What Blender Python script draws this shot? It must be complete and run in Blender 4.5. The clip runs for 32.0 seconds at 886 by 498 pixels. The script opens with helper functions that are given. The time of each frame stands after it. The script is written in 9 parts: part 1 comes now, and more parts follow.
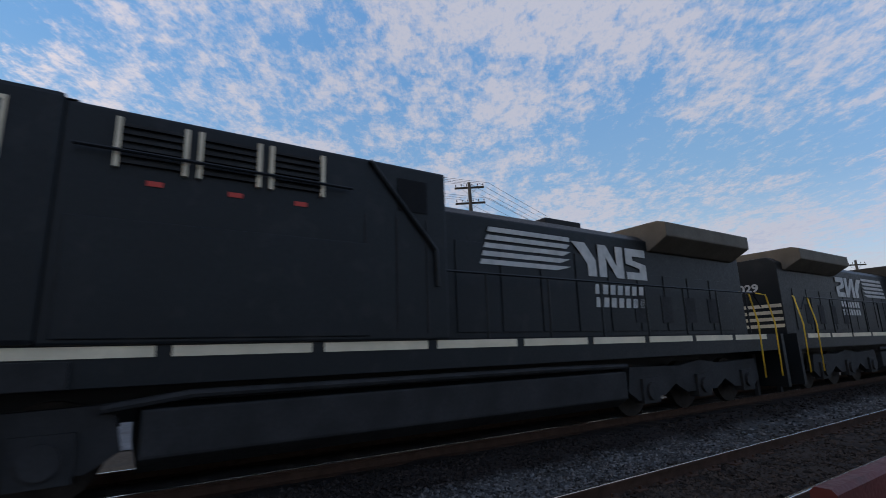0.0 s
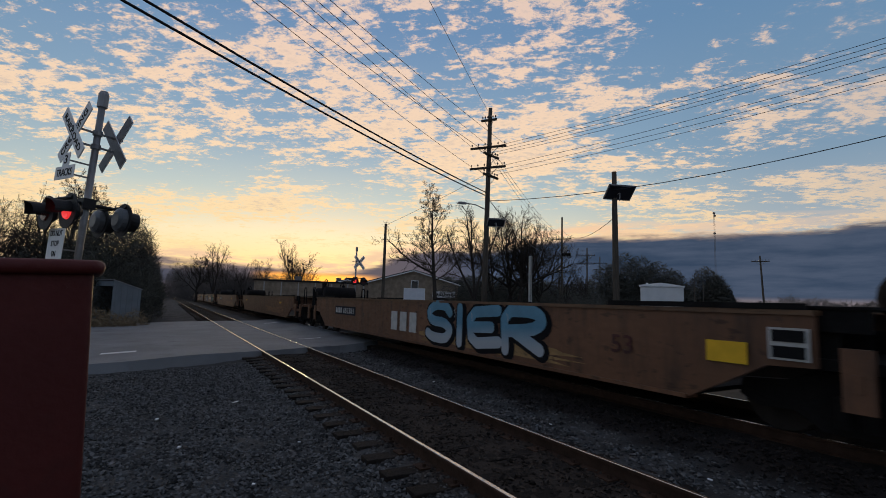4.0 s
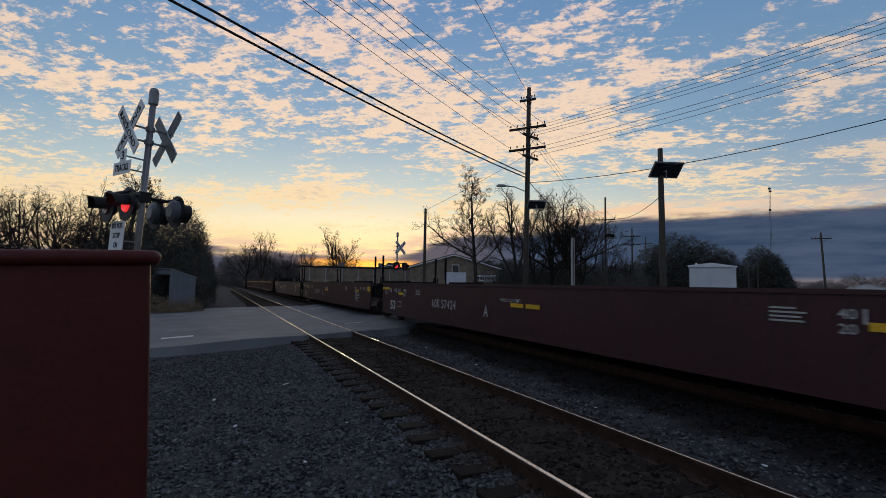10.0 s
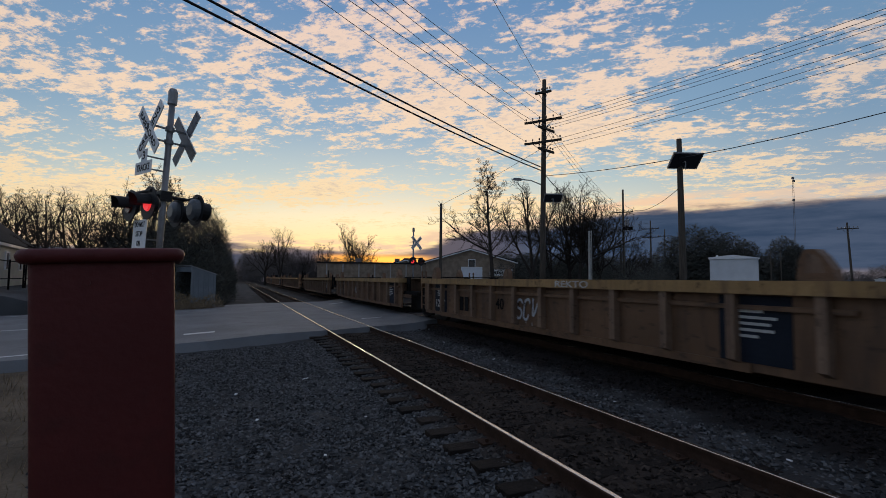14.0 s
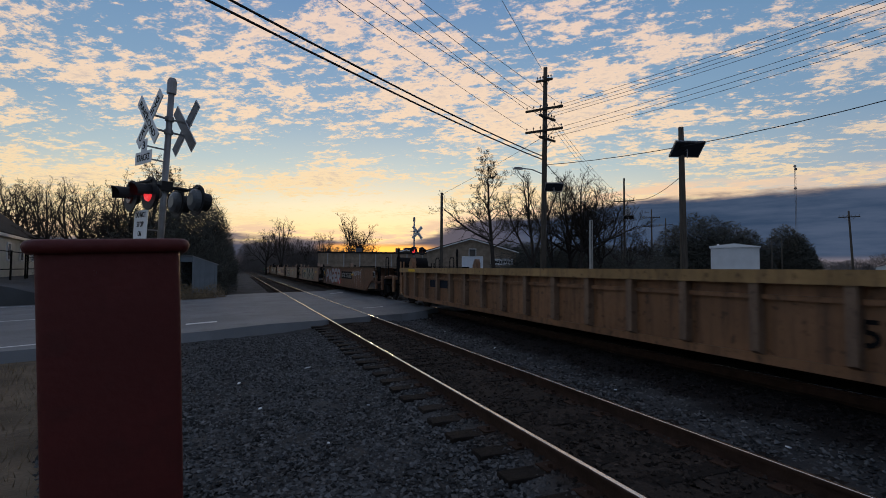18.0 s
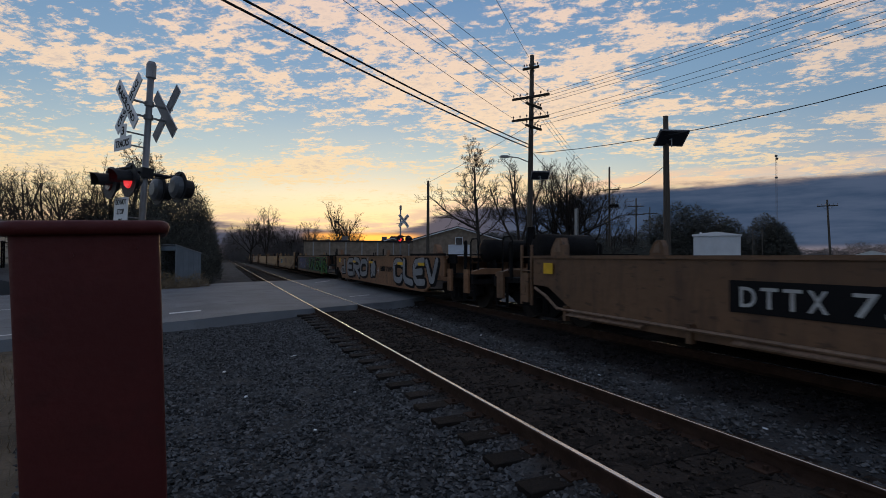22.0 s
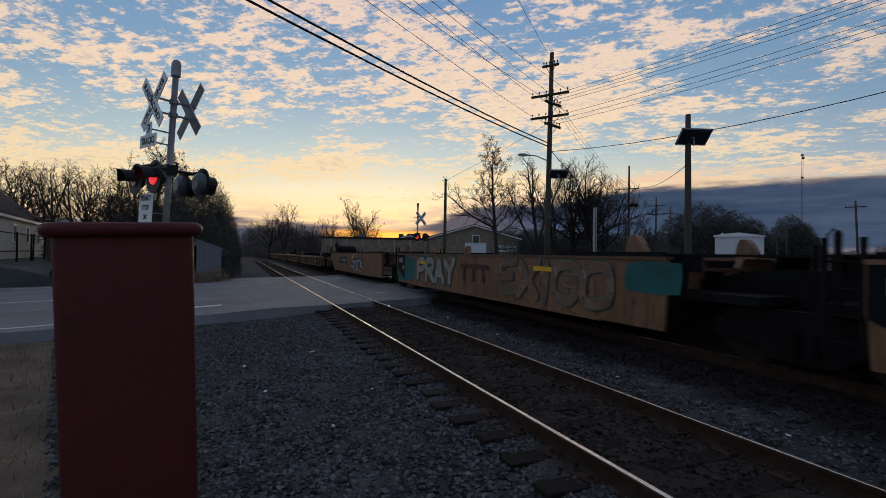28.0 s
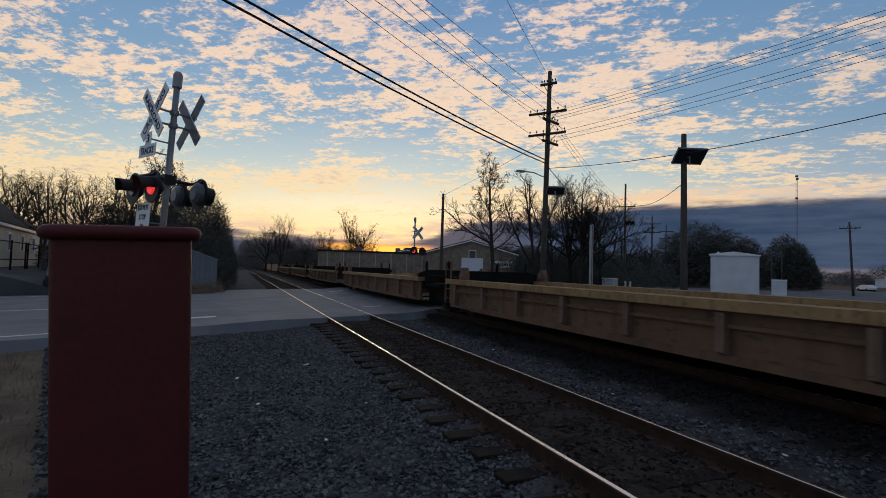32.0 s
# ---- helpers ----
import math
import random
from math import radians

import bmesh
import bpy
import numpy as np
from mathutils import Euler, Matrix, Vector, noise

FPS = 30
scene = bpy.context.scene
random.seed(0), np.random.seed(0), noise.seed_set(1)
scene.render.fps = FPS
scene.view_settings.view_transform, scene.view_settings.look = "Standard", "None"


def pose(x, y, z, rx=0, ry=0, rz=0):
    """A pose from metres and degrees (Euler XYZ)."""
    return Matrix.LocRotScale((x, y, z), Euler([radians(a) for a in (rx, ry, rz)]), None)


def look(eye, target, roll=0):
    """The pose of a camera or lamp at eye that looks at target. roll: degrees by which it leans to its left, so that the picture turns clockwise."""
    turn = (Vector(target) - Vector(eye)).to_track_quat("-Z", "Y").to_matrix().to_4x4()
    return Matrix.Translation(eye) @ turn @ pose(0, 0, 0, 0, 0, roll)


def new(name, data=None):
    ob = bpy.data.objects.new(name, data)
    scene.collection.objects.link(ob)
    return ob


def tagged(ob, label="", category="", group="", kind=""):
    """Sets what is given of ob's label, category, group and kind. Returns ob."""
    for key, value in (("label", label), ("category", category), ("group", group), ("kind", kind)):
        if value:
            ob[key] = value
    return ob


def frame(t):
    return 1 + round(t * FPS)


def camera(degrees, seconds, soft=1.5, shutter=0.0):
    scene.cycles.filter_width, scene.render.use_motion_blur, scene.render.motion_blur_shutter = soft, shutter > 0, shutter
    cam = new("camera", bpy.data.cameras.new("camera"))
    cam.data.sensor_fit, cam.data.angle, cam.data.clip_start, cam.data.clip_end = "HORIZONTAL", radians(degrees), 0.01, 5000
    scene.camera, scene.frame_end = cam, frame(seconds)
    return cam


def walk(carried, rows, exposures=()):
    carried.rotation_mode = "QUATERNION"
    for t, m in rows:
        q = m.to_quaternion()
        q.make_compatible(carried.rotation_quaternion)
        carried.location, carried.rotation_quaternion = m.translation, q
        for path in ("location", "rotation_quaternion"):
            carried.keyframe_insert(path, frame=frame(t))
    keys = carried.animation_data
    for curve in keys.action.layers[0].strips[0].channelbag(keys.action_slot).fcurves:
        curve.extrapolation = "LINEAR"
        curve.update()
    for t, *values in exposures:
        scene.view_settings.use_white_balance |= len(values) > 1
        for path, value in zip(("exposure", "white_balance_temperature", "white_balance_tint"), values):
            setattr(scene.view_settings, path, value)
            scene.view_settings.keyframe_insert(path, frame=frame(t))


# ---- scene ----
cam = camera(84.7, 32.0, 0.9, 0.07)
PATH = [
    (0.0, pose(0.000, 0, 1.580, 101.80, 1.80, -123.05)),
    (0.3, pose(0.000, 0, 1.580, 102.00, 1.90, -124.58)),
    (0.6, pose(0.000, 0, 1.580, 101.30, 2.10, -123.71)),
    (0.8, pose(0.000, 0, 1.580, 101.20, 2.20, -121.44)),
    (0.9, pose(0.000, 0, 1.580, 100.95, 2.20, -115.69)),
    (1.0, pose(0.000, 0, 1.580, 100.70, 2.30, -108.77)),
    (1.1, pose(0.000, 0, 1.580, 100.50, 2.00, -102.44)),
    (1.2, pose(0.000, 0, 1.580, 100.25, 1.60, -96.11)),
    (1.4, pose(0.000, 0, 1.580, 100.16, 1.40, -82.50)),
    (1.5, pose(0.000, 0, 1.580, 100.15, 1.20, -74.60)),
    (1.7, pose(0.000, 0, 1.580, 99.98, 1.00, -61.23)),
    (1.8, pose(0.000, 0, 1.580, 100.01, 0.72, -56.68)),
    (2.0, pose(0.000, 0, 1.580, 99.81, 0.70, -47.35)),
    (2.2, pose(0.000, 0, 1.580, 99.27, 0.38, -42.04)),
    (2.4, pose(0.000, 0, 1.580, 98.86, 0.10, -38.61)),
    (2.7, pose(0.000, 0, 1.580, 98.55, -0.35, -36.30)),
    (3.0, pose(0.000, 0, 1.580, 98.21, -0.70, -34.50)),
    (3.5, pose(0.000, 0, 1.580, 97.45, -1.00, -32.60)),
    (4.0, pose(0.000, 0, 1.580, 96.15, -1.70, -29.75)),
    (4.5, pose(0.000, 0, 1.580, 95.60, -1.80, -28.50)),
    (6.5, pose(0.002, 0, 1.580, 94.85, -1.74, -26.27)),
    (7.0, pose(0.002, 0, 1.580, 94.73, -1.54, -26.18)),
    (7.5, pose(0.003, 0, 1.580, 94.63, -1.43, -26.03)),
    (8.0, pose(0.003, 0, 1.580, 94.50, -1.37, -25.83)),
    (8.5, pose(0.004, 0, 1.580, 94.37, -1.17, -25.60)),
    (9.0, pose(0.004, 0, 1.580, 94.37, -1.17, -25.43)),
    (9.5, pose(0.004, 0, 1.580, 94.26, -1.08, -25.17)),
    (10.0, pose(0.003, 0, 1.580, 94.16, -0.97, -24.92)),
    (10.5, pose(0.003, 0, 1.580, 94.09, -0.94, -24.68)),
    (11.0, pose(0.002, 0, 1.580, 94.03, -0.92, -24.43)),
    (11.5, pose(0.002, 0, 1.580, 93.95, -0.88, -24.17)),
    (12.0, pose(0.001, 0, 1.580, 93.87, -0.81, -23.92)),
    (12.5, pose(0.001, 0, 1.580, 93.81, -0.79, -23.67)),
    (13.0, pose(0.000, 0, 1.580, 93.71, -0.67, -23.47)),
    (13.5, pose(-0.001, 0, 1.580, 93.60, -0.54, -23.20)),
    (14.0, pose(-0.002, 0, 1.580, 93.52, -0.47, -23.00)),
    (14.5, pose(-0.003, 0, 1.580, 93.42, -0.35, -22.81)),
    (16.5, pose(-0.007, 0, 1.580, 92.95, -0.28, -22.07)),
    (17.0, pose(-0.008, 0, 1.580, 92.72, -0.27, -21.99)),
    (17.5, pose(-0.009, 0, 1.580, 92.48, -0.32, -22.37)),
    (18.0, pose(-0.010, 0, 1.580, 92.28, -0.32, -22.91)),
    (18.5, pose(-0.011, 0, 1.580, 92.15, -0.30, -23.35)),
    (19.0, pose(-0.012, 0, 1.580, 91.92, -0.15, -23.64)),
    (19.5, pose(-0.011, 0, 1.578, 91.77, -0.29, -23.94)),
    (20.0, pose(-0.009, 0, 1.575, 91.58, -0.35, -24.12)),
    (20.5, pose(-0.008, 0, 1.573, 91.40, -0.33, -24.24)),
    (21.0, pose(-0.007, 0, 1.570, 91.23, -0.32, -24.35)),
    (21.5, pose(-0.006, 0, 1.568, 91.10, -0.24, -24.42)),
    (22.0, pose(-0.005, 0, 1.565, 90.94, -0.22, -24.49)),
    (22.5, pose(-0.003, 0, 1.562, 90.81, -0.18, -24.53)),
    (23.0, pose(-0.002, 0, 1.560, 90.69, -0.08, -24.51)),
    (23.5, pose(-0.005, 0, 1.562, 90.68, -0.15, -24.46)),
    (24.0, pose(-0.008, 0, 1.564, 90.66, -0.32, -24.33)),
    (24.5, pose(-0.010, 0, 1.566, 90.40, -0.27, -24.09)),
    (26.5, pose(-0.022, 0, 1.574, 90.25, -0.42, -23.41)),
    (27.0, pose(-0.024, 0, 1.576, 90.38, -0.52, -23.21)),
    (27.5, pose(-0.027, 0, 1.578, 90.37, -0.69, -22.69)),
    (28.0, pose(-0.030, 0, 1.580, 90.65, -0.90, -22.56)),
    (28.5, pose(-0.031, 0, 1.578, 90.98, -1.04, -22.66)),
    (29.0, pose(-0.031, 0, 1.576, 91.27, -1.16, -22.72)),
    (29.5, pose(-0.032, 0, 1.574, 91.53, -1.29, -22.83)),
    (30.0, pose(-0.033, 0, 1.573, 91.72, -1.38, -22.89)),
    (30.5, pose(-0.033, 0, 1.571, 91.95, -1.49, -22.94)),
    (31.0, pose(-0.034, 0, 1.569, 92.11, -1.57, -22.96)),
    (31.5, pose(-0.034, 0, 1.567, 92.27, -1.68, -22.98)),
    (32.0, pose(-0.035, 0, 1.565, 92.41, -1.75, -22.98)),
]

# the film starts brighter, away from the sunset, and settles as it swings round
walk(cam, PATH, [(0.0, 0.68, 6050, 10), (1.0, 0.62, 7050, 10), (1.6, 0.20, 7300, 10), (2.0, 0.08, 7350, 10), (3.0, 0.0, 6950, 10), (4.0, 0.0, 6700, 10), (6.5, 0.0, 6420, 10), (32.0, 0.0, 6320, 10)])

# ---------------------------------------------------------------- world and sun
SUN_AZ, SUN_EL = 15.3, 2.2          # degrees clockwise from +y, and above the horizon
sun_way = Vector((math.sin(radians(SUN_AZ)), math.cos(radians(SUN_AZ)), math.tan(radians(SUN_EL)))).normalized()

world = bpy.data.worlds.new("evening_sky")
scene.world = world
world.use_nodes = True
wt = world.node_tree
wt.nodes.clear()


def wmath(op, a, b=0.0, c=None, clamp=False):
    n = wt.nodes.new("ShaderNodeMath")
    n.operation, n.use_clamp = op, clamp
    for i, v in enumerate((a, b, c)):
        if v is None:
            continue
        if isinstance(v, (int, float)):
            n.inputs[i].default_value = v
        else:
            wt.links.new(v, n.inputs[i])
    return n.outputs[0]


def wramp(fac, stops):
    n = wt.nodes.new("ShaderNodeValToRGB")
    e = n.color_ramp.elements
    while len(e) < len(stops):
        e.new(0.5)
    for el, (pos, col) in zip(e, stops):
        el.position = pos
        el.color = (*col, 1) if len(col) == 3 else col
    wt.links.new(fac, n.inputs[0])
    return n.outputs[0]


def wmix(fac, a, b, blend="MIX"):
    n = wt.nodes.new("ShaderNodeMix")
    n.data_type, n.blend_type = "RGBA", blend
    for sock, v in ((n.inputs[0], fac), (n.inputs[6], a), (n.inputs[7], b)):
        if isinstance(v, (int, float)):
            sock.default_value = v
        elif isinstance(v, tuple):
            sock.default_value = (*v, 1)
        else:
            wt.links.new(v, sock)
    return n.outputs[2]


def wsmooth(v, lo, hi):
    n = wt.nodes.new("ShaderNodeMapRange")
    n.interpolation_type = "SMOOTHSTEP"
    wt.links.new(v, n.inputs[0])
    n.inputs[1].default_value, n.inputs[2].default_value = lo, hi
    return n.outputs[0]


def wnoise(vec, scale, detail, rough=0.55, lac=2.0):
    n = wt.nodes.new("ShaderNodeTexNoise")
    wt.links.new(vec, n.inputs["Vector"])
    n.inputs["Scale"].default_value, n.inputs["Detail"].default_value = scale, detail
    n.inputs["Roughness"].default_value, n.inputs["Lacunarity"].default_value = rough, lac
    return n.outputs[0]


def wcombine(x, y, z):
    n = wt.nodes.new("ShaderNodeCombineXYZ")
    for i, v in enumerate((x, y, z)):
        if isinstance(v, (int, float)):
            n.inputs[i].default_value = v
        else:
            wt.links.new(v, n.inputs[i])
    return n.outputs[0]


tex = wt.nodes.new("ShaderNodeTexCoord")
sep = wt.nodes.new("ShaderNodeSeparateXYZ")
wt.links.new(tex.outputs["Generated"], sep.inputs[0])
dx, dy, dz = sep.outputs
up = wmath("MAXIMUM", dz, 0.0)
# nearness to the sun: 1 towards it, 0 away
dot = wt.nodes.new("ShaderNodeVectorMath")
dot.operation = "DOT_PRODUCT"
wt.links.new(tex.outputs["Generated"], dot.inputs[0])
dot.inputs[1].default_value = sun_way
to_sun = wmath("MULTIPLY_ADD", dot.outputs["Value"], 0.5, 0.5)
near_sun = wsmooth(to_sun, 0.80, 0.995)
# clear sky: gold near the sun's horizon, blue above and away from it
clear_sun = wramp(up, [(0.0, (0.75, 0.38, 0.16)), (0.05, (1.12, 0.82, 0.38)), (0.12, (1.0, 0.88, 0.60)),
                       (0.20, (0.55, 0.66, 0.66)), (0.30, (0.29, 0.45, 0.61)), (0.50, (0.16, 0.30, 0.53)), (1.0, (0.10, 0.20, 0.40))])
clear_far = wramp(up, [(0.0, (0.42, 0.36, 0.34)), (0.06, (0.60, 0.54, 0.45)), (0.14, (0.40, 0.48, 0.55)),
                       (0.27, (0.22, 0.35, 0.50)), (0.5, (0.14, 0.28, 0.48)), (1.0, (0.10, 0.23, 0.48))])
clear = wmix(near_sun, clear_far, clear_sun)
sky = wt.nodes.new("ShaderNodeTexSky")
sky.sky_type = "NISHITA"
sky.sun_disc = False
sky.sun_elevation, sky.sun_rotation = radians(SUN_EL), radians(SUN_AZ)
clear = wmix(0.12, clear, wmix(1.0, sky.outputs[0], (0.10, 0.10, 0.10), "MULTIPLY"))
# altocumulus: flat layer seen in perspective
inv = wmath("DIVIDE", 1.0, wmath("ADD", up, 0.10))
px, py = wmath("MULTIPLY", dx, inv), wmath("MULTIPLY", dy, inv)
ca, sa = math.cos(radians(-38)), math.sin(radians(-38))
qx = wmath("ADD", wmath("MULTIPLY", px, ca), wmath("MULTIPLY", py, sa))
qy = wmath("SUBTRACT", wmath("MULTIPLY", py, ca), wmath("MULTIPLY", px, sa))
layer = wcombine(wmath("MULTIPLY", qx, 0.80), qy, 3.7)
broad = wnoise(layer, 1.5, 3.0)
cells = wnoise(layer, 15.0, 8.0, 0.72)
wisp = wnoise(wcombine(wmath("MULTIPLY", qx, 0.4), qy, 9.1), 34.0, 4.0, 0.6)
cover = wmath("ADD", wmath("ADD", wmath("MULTIPLY", cells, 0.62), wmath("MULTIPLY", broad, 0.62)), wmath("MULTIPLY", wisp, 0.15))
cloud = wmix(wsmooth(to_sun, 0.62, 0.88), wsmooth(cover, 0.62, 0.82), wsmooth(cover, 0.663, 0.752))
fade_low = wsmooth(up, 0.03, 0.13)
cloud = wmath("MULTIPLY", cloud, fade_low)
thick = wsmooth(cover, 0.76, 0.92)
lit = wmix(wsmooth(to_sun, 0.55, 0.98), (0.46, 0.42, 0.43), wramp(up, [(0.0, (1.0, 0.76, 0.32)), (0.25, (1.02, 0.74, 0.48)), (0.50, (0.90, 0.66, 0.53)), (1.0, (0.52, 0.46, 0.46))]))
shade = wmix(near_sun, (0.30, 0.34, 0.43), (0.46, 0.42, 0.42))
cloud_col = wmix(wmath("MULTIPLY", thick, 0.6), lit, shade)
sky_col = wmix(wmath("MULTIPLY", cloud, 0.92), clear, cloud_col)
# bank of cloud low over the horizon, high to the side of the sun and thin under it
flat = wcombine(wmath("MULTIPLY", dx, 1.0), wmath("MULTIPLY", dy, 1.0), wmath("MULTIPLY", dz, 7.0))
ragged = wnoise(flat, 3.2, 6.0, 0.6)
side_way = wmath("ADD", wmath("MULTIPLY", dx, 0.93), wmath("MULTIPLY", dy, 0.36))
bank_top = wmath("MULTIPLY_ADD", wsmooth(side_way, 0.62, 0.77), 0.050, 0.058)
bank_top = wmath("MULTIPLY_ADD", wsmooth(side_way, 0.80, 0.955), 0.034, bank_top)
bank_top = wmath("ADD", bank_top, wmath("MULTIPLY", wmath("SUBTRACT", ragged, 0.5), 0.05))
fringe = wnoise(flat, 13.0, 6.0, 0.65)
bank_top = wmath("ADD", bank_top, wmath("MULTIPLY", wmath("SUBTRACT", fringe, 0.5), 0.022))
bank = wsmooth(wmath("SUBTRACT", bank_top, dz), -0.003, 0.009)
rim = wmath("MULTIPLY", wsmooth(wmath("ABSOLUTE", wmath("SUBTRACT", wmath("SUBTRACT", dz, bank_top), 0.006)), 0.022, 0.0), wsmooth(fringe, 0.36, 0.54))
rim = wmath("MULTIPLY", rim, wsmooth(to_sun, 0.70, 0.95))
under = wsmooth(wmath("SUBTRACT", 0.026, dz), 0.0, 0.014)
billow = wnoise(flat, 5.5, 6.0, 0.6)
bank_col = wmix(wsmooth(billow, 0.32, 0.68), (0.034, 0.058, 0.106), (0.070, 0.096, 0.154))
bank_col = wmix(wsmooth(to_sun, 0.965, 1.0), bank_col, (0.13, 0.11, 0.13))
bank_col = wmix(wmath("MULTIPLY", under, 0.55), bank_col, (0.36, 0.28, 0.28))
bank_front = wsmooth(side_way, -0.55, 0.0)
sky_col = wmix(wmath("MULTIPLY", bank, bank_front), sky_col, bank_col)
sky_col = wmix(wmath("MULTIPLY", wmath("MULTIPLY", rim, 0.95), bank_front), sky_col, (0.92, 0.62, 0.40))
# gap under the bank where the sun goes down
spot = wmath("MULTIPLY", wsmooth(to_sun, 0.9955, 0.9995), wsmooth(wmath("ABSOLUTE", wmath("SUBTRACT", dz, 0.036)), 0.016, 0.004))
sky_col = wmix(wmath("MULTIPLY", spot, 0.95), sky_col, (1.9, 0.80, 0.12))
# the sky behind, away from the sunset, is already dim
sky_col = wmix(1.0, sky_col, wmix(wsmooth(to_sun, 0.0, 0.16), (0.86, 0.90, 0.98), (1.0, 1.0, 1.0)), "MULTIPLY")
sky_col = wmix(1.0, sky_col, wmix(wsmooth(to_sun, 0.40, 0.80), (0.80, 0.82, 0.84), (1.0, 1.0, 1.0)), "MULTIPLY")
# unseen western sky raised to brighten the sides that face the camera
west = wmath("ADD", wmath("MULTIPLY", dx, -0.85), wmath("MULTIPLY", dy, -0.50))
sky_col = wmix(1.0, sky_col, wmix(wsmooth(west, 0.10, 0.80), (1.0, 1.0, 1.0), (1.22, 1.28, 1.34)), "MULTIPLY")
bg = wt.nodes.new("ShaderNodeBackground")
bg.inputs[1].default_value = 1.0
wt.links.new(sky_col, bg.inputs[0])
out = wt.nodes.new("ShaderNodeOutputWorld")
wt.links.new(bg.outputs[0], out.inputs[0])

sun_data = bpy.data.lights.new("low_sun", "SUN")
sun_data.energy, sun_data.angle, sun_data.color = 0.5, radians(10), (1.0, 0.72, 0.42)
sun = new("low_sun", sun_data)
sun.matrix_world = look(sun_way * 100, (0, 0, 0))

# ---------------------------------------------------------------- materials
MATS = {}


def mat(name, col, rough=0.7, metal=0.0, vary=0.25, scale=3.0, fine=40.0, bump=0.2, stretch=(1, 1, 1), dirt=None, island=0.0, emit=None, streak=None, lanes=(), sheen=False):
    """A procedural surface: base colour broken up at two scales, with fine relief."""
    if name in MATS:
        return MATS[name]
    m = bpy.data.materials.new(name)
    m.use_nodes = True
    nt = m.node_tree
    b = nt.nodes["Principled BSDF"]
    b.inputs["Roughness"].default_value = rough
    b.inputs["Metallic"].default_value = metal
    b.inputs["Specular IOR Level"].default_value = 0.12 if rough > 0.6 else 0.25 if rough > 0.38 else 0.5
    if streak or sheen:
        b.inputs["Specular IOR Level"].default_value = 0.36
    co = nt.nodes.new("ShaderNodeTexCoord")
    mp = nt.nodes.new("ShaderNodeMapping")
    mp.inputs["Scale"].default_value = stretch
    nt.links.new(co.outputs["Object"], mp.inputs[0])
    if streak:                         # each piece gets its own patch of the pattern
        inf, mul = nt.nodes.new("ShaderNodeObjectInfo"), nt.nodes.new("ShaderNodeMath")
        mul.operation = "MULTIPLY"
        mul.inputs[1].default_value = 90.0
        nt.links.new(inf.outputs["Random"], mul.inputs[0])
        nt.links.new(mul.outputs[0], mp.inputs["Location"])

    def nz(s, d):
        n = nt.nodes.new("ShaderNodeTexNoise")
        n.inputs["Scale"].default_value, n.inputs["Detail"].default_value = s, d
        nt.links.new(mp.outputs[0], n.inputs["Vector"])
        return n.outputs[0]

    def mix(fac, a, c, blend="MIX"):
        n = nt.nodes.new("ShaderNodeMix")
        n.data_type, n.blend_type = "RGBA", blend
        for sock, v in ((n.inputs[0], fac), (n.inputs[6], a), (n.inputs[7], c)):
            if isinstance(v, (int, float)):
                sock.default_value = v
            elif isinstance(v, tuple):
                sock.default_value = (*v, 1)
            else:
                nt.links.new(v, sock)
        return n.outputs[2]

    def rng(v, lo, hi, a, c):
        n = nt.nodes.new("ShaderNodeMapRange")
        nt.links.new(v, n.inputs[0])
        for i, q in enumerate((lo, hi, a, c)):
            n.inputs[i + 1].default_value = q
        return n.outputs[0]
    big, small = nz(scale, 4), nz(fine, 3)
    lo = tuple(c * (1 - vary) for c in col)
    hi = tuple(min(1, c * (1 + vary)) for c in col)
    base = mix(rng(big, 0.32, 0.68, 0, 1), lo, hi)
    base = mix(rng(small, 0.3, 0.7, 0, 0.5), base, tuple(c * (1 - 0.8 * vary) for c in col))
    if dirt:
        base = mix(rng(nz(scale * 2.3, 6), 0.56, 0.72, 0, 0.75), base, dirt)
    if streak:                         # rust and grime run down the sheet
        m2, n2 = nt.nodes.new("ShaderNodeMapping"), nt.nodes.new("ShaderNodeTexNoise")
        m2.inputs["Scale"].default_value = (1, 5.0, 0.45)
        nt.links.new(mp.outputs[0], m2.inputs[0])
        nt.links.new(m2.outputs[0], n2.inputs["Vector"])
        n2.inputs["Scale"].default_value, n2.inputs["Detail"].default_value, n2.inputs["Roughness"].default_value = 1.6, 6, 0.65
        base = mix(rng(n2.outputs[0], 0.48, 0.70, 0, 0.8), base, streak)
        base = mix(rng(nz(9.0, 5), 0.60, 0.68, 0, 0.6), base, tuple(c * 0.5 for c in streak))
    for x0, x1, lane in lanes:         # grease and brown dust by the rails, plus the train's shade as colour
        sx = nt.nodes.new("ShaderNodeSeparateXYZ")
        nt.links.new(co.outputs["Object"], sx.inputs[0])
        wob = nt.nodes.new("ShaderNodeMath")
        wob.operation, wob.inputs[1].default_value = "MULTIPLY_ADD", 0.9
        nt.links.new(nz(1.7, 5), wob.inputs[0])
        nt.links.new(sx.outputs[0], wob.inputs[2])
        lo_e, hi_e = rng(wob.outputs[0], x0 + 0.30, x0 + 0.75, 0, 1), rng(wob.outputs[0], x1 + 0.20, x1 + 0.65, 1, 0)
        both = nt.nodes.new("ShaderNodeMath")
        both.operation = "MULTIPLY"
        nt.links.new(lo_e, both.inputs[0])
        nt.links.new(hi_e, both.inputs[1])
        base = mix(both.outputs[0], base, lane)
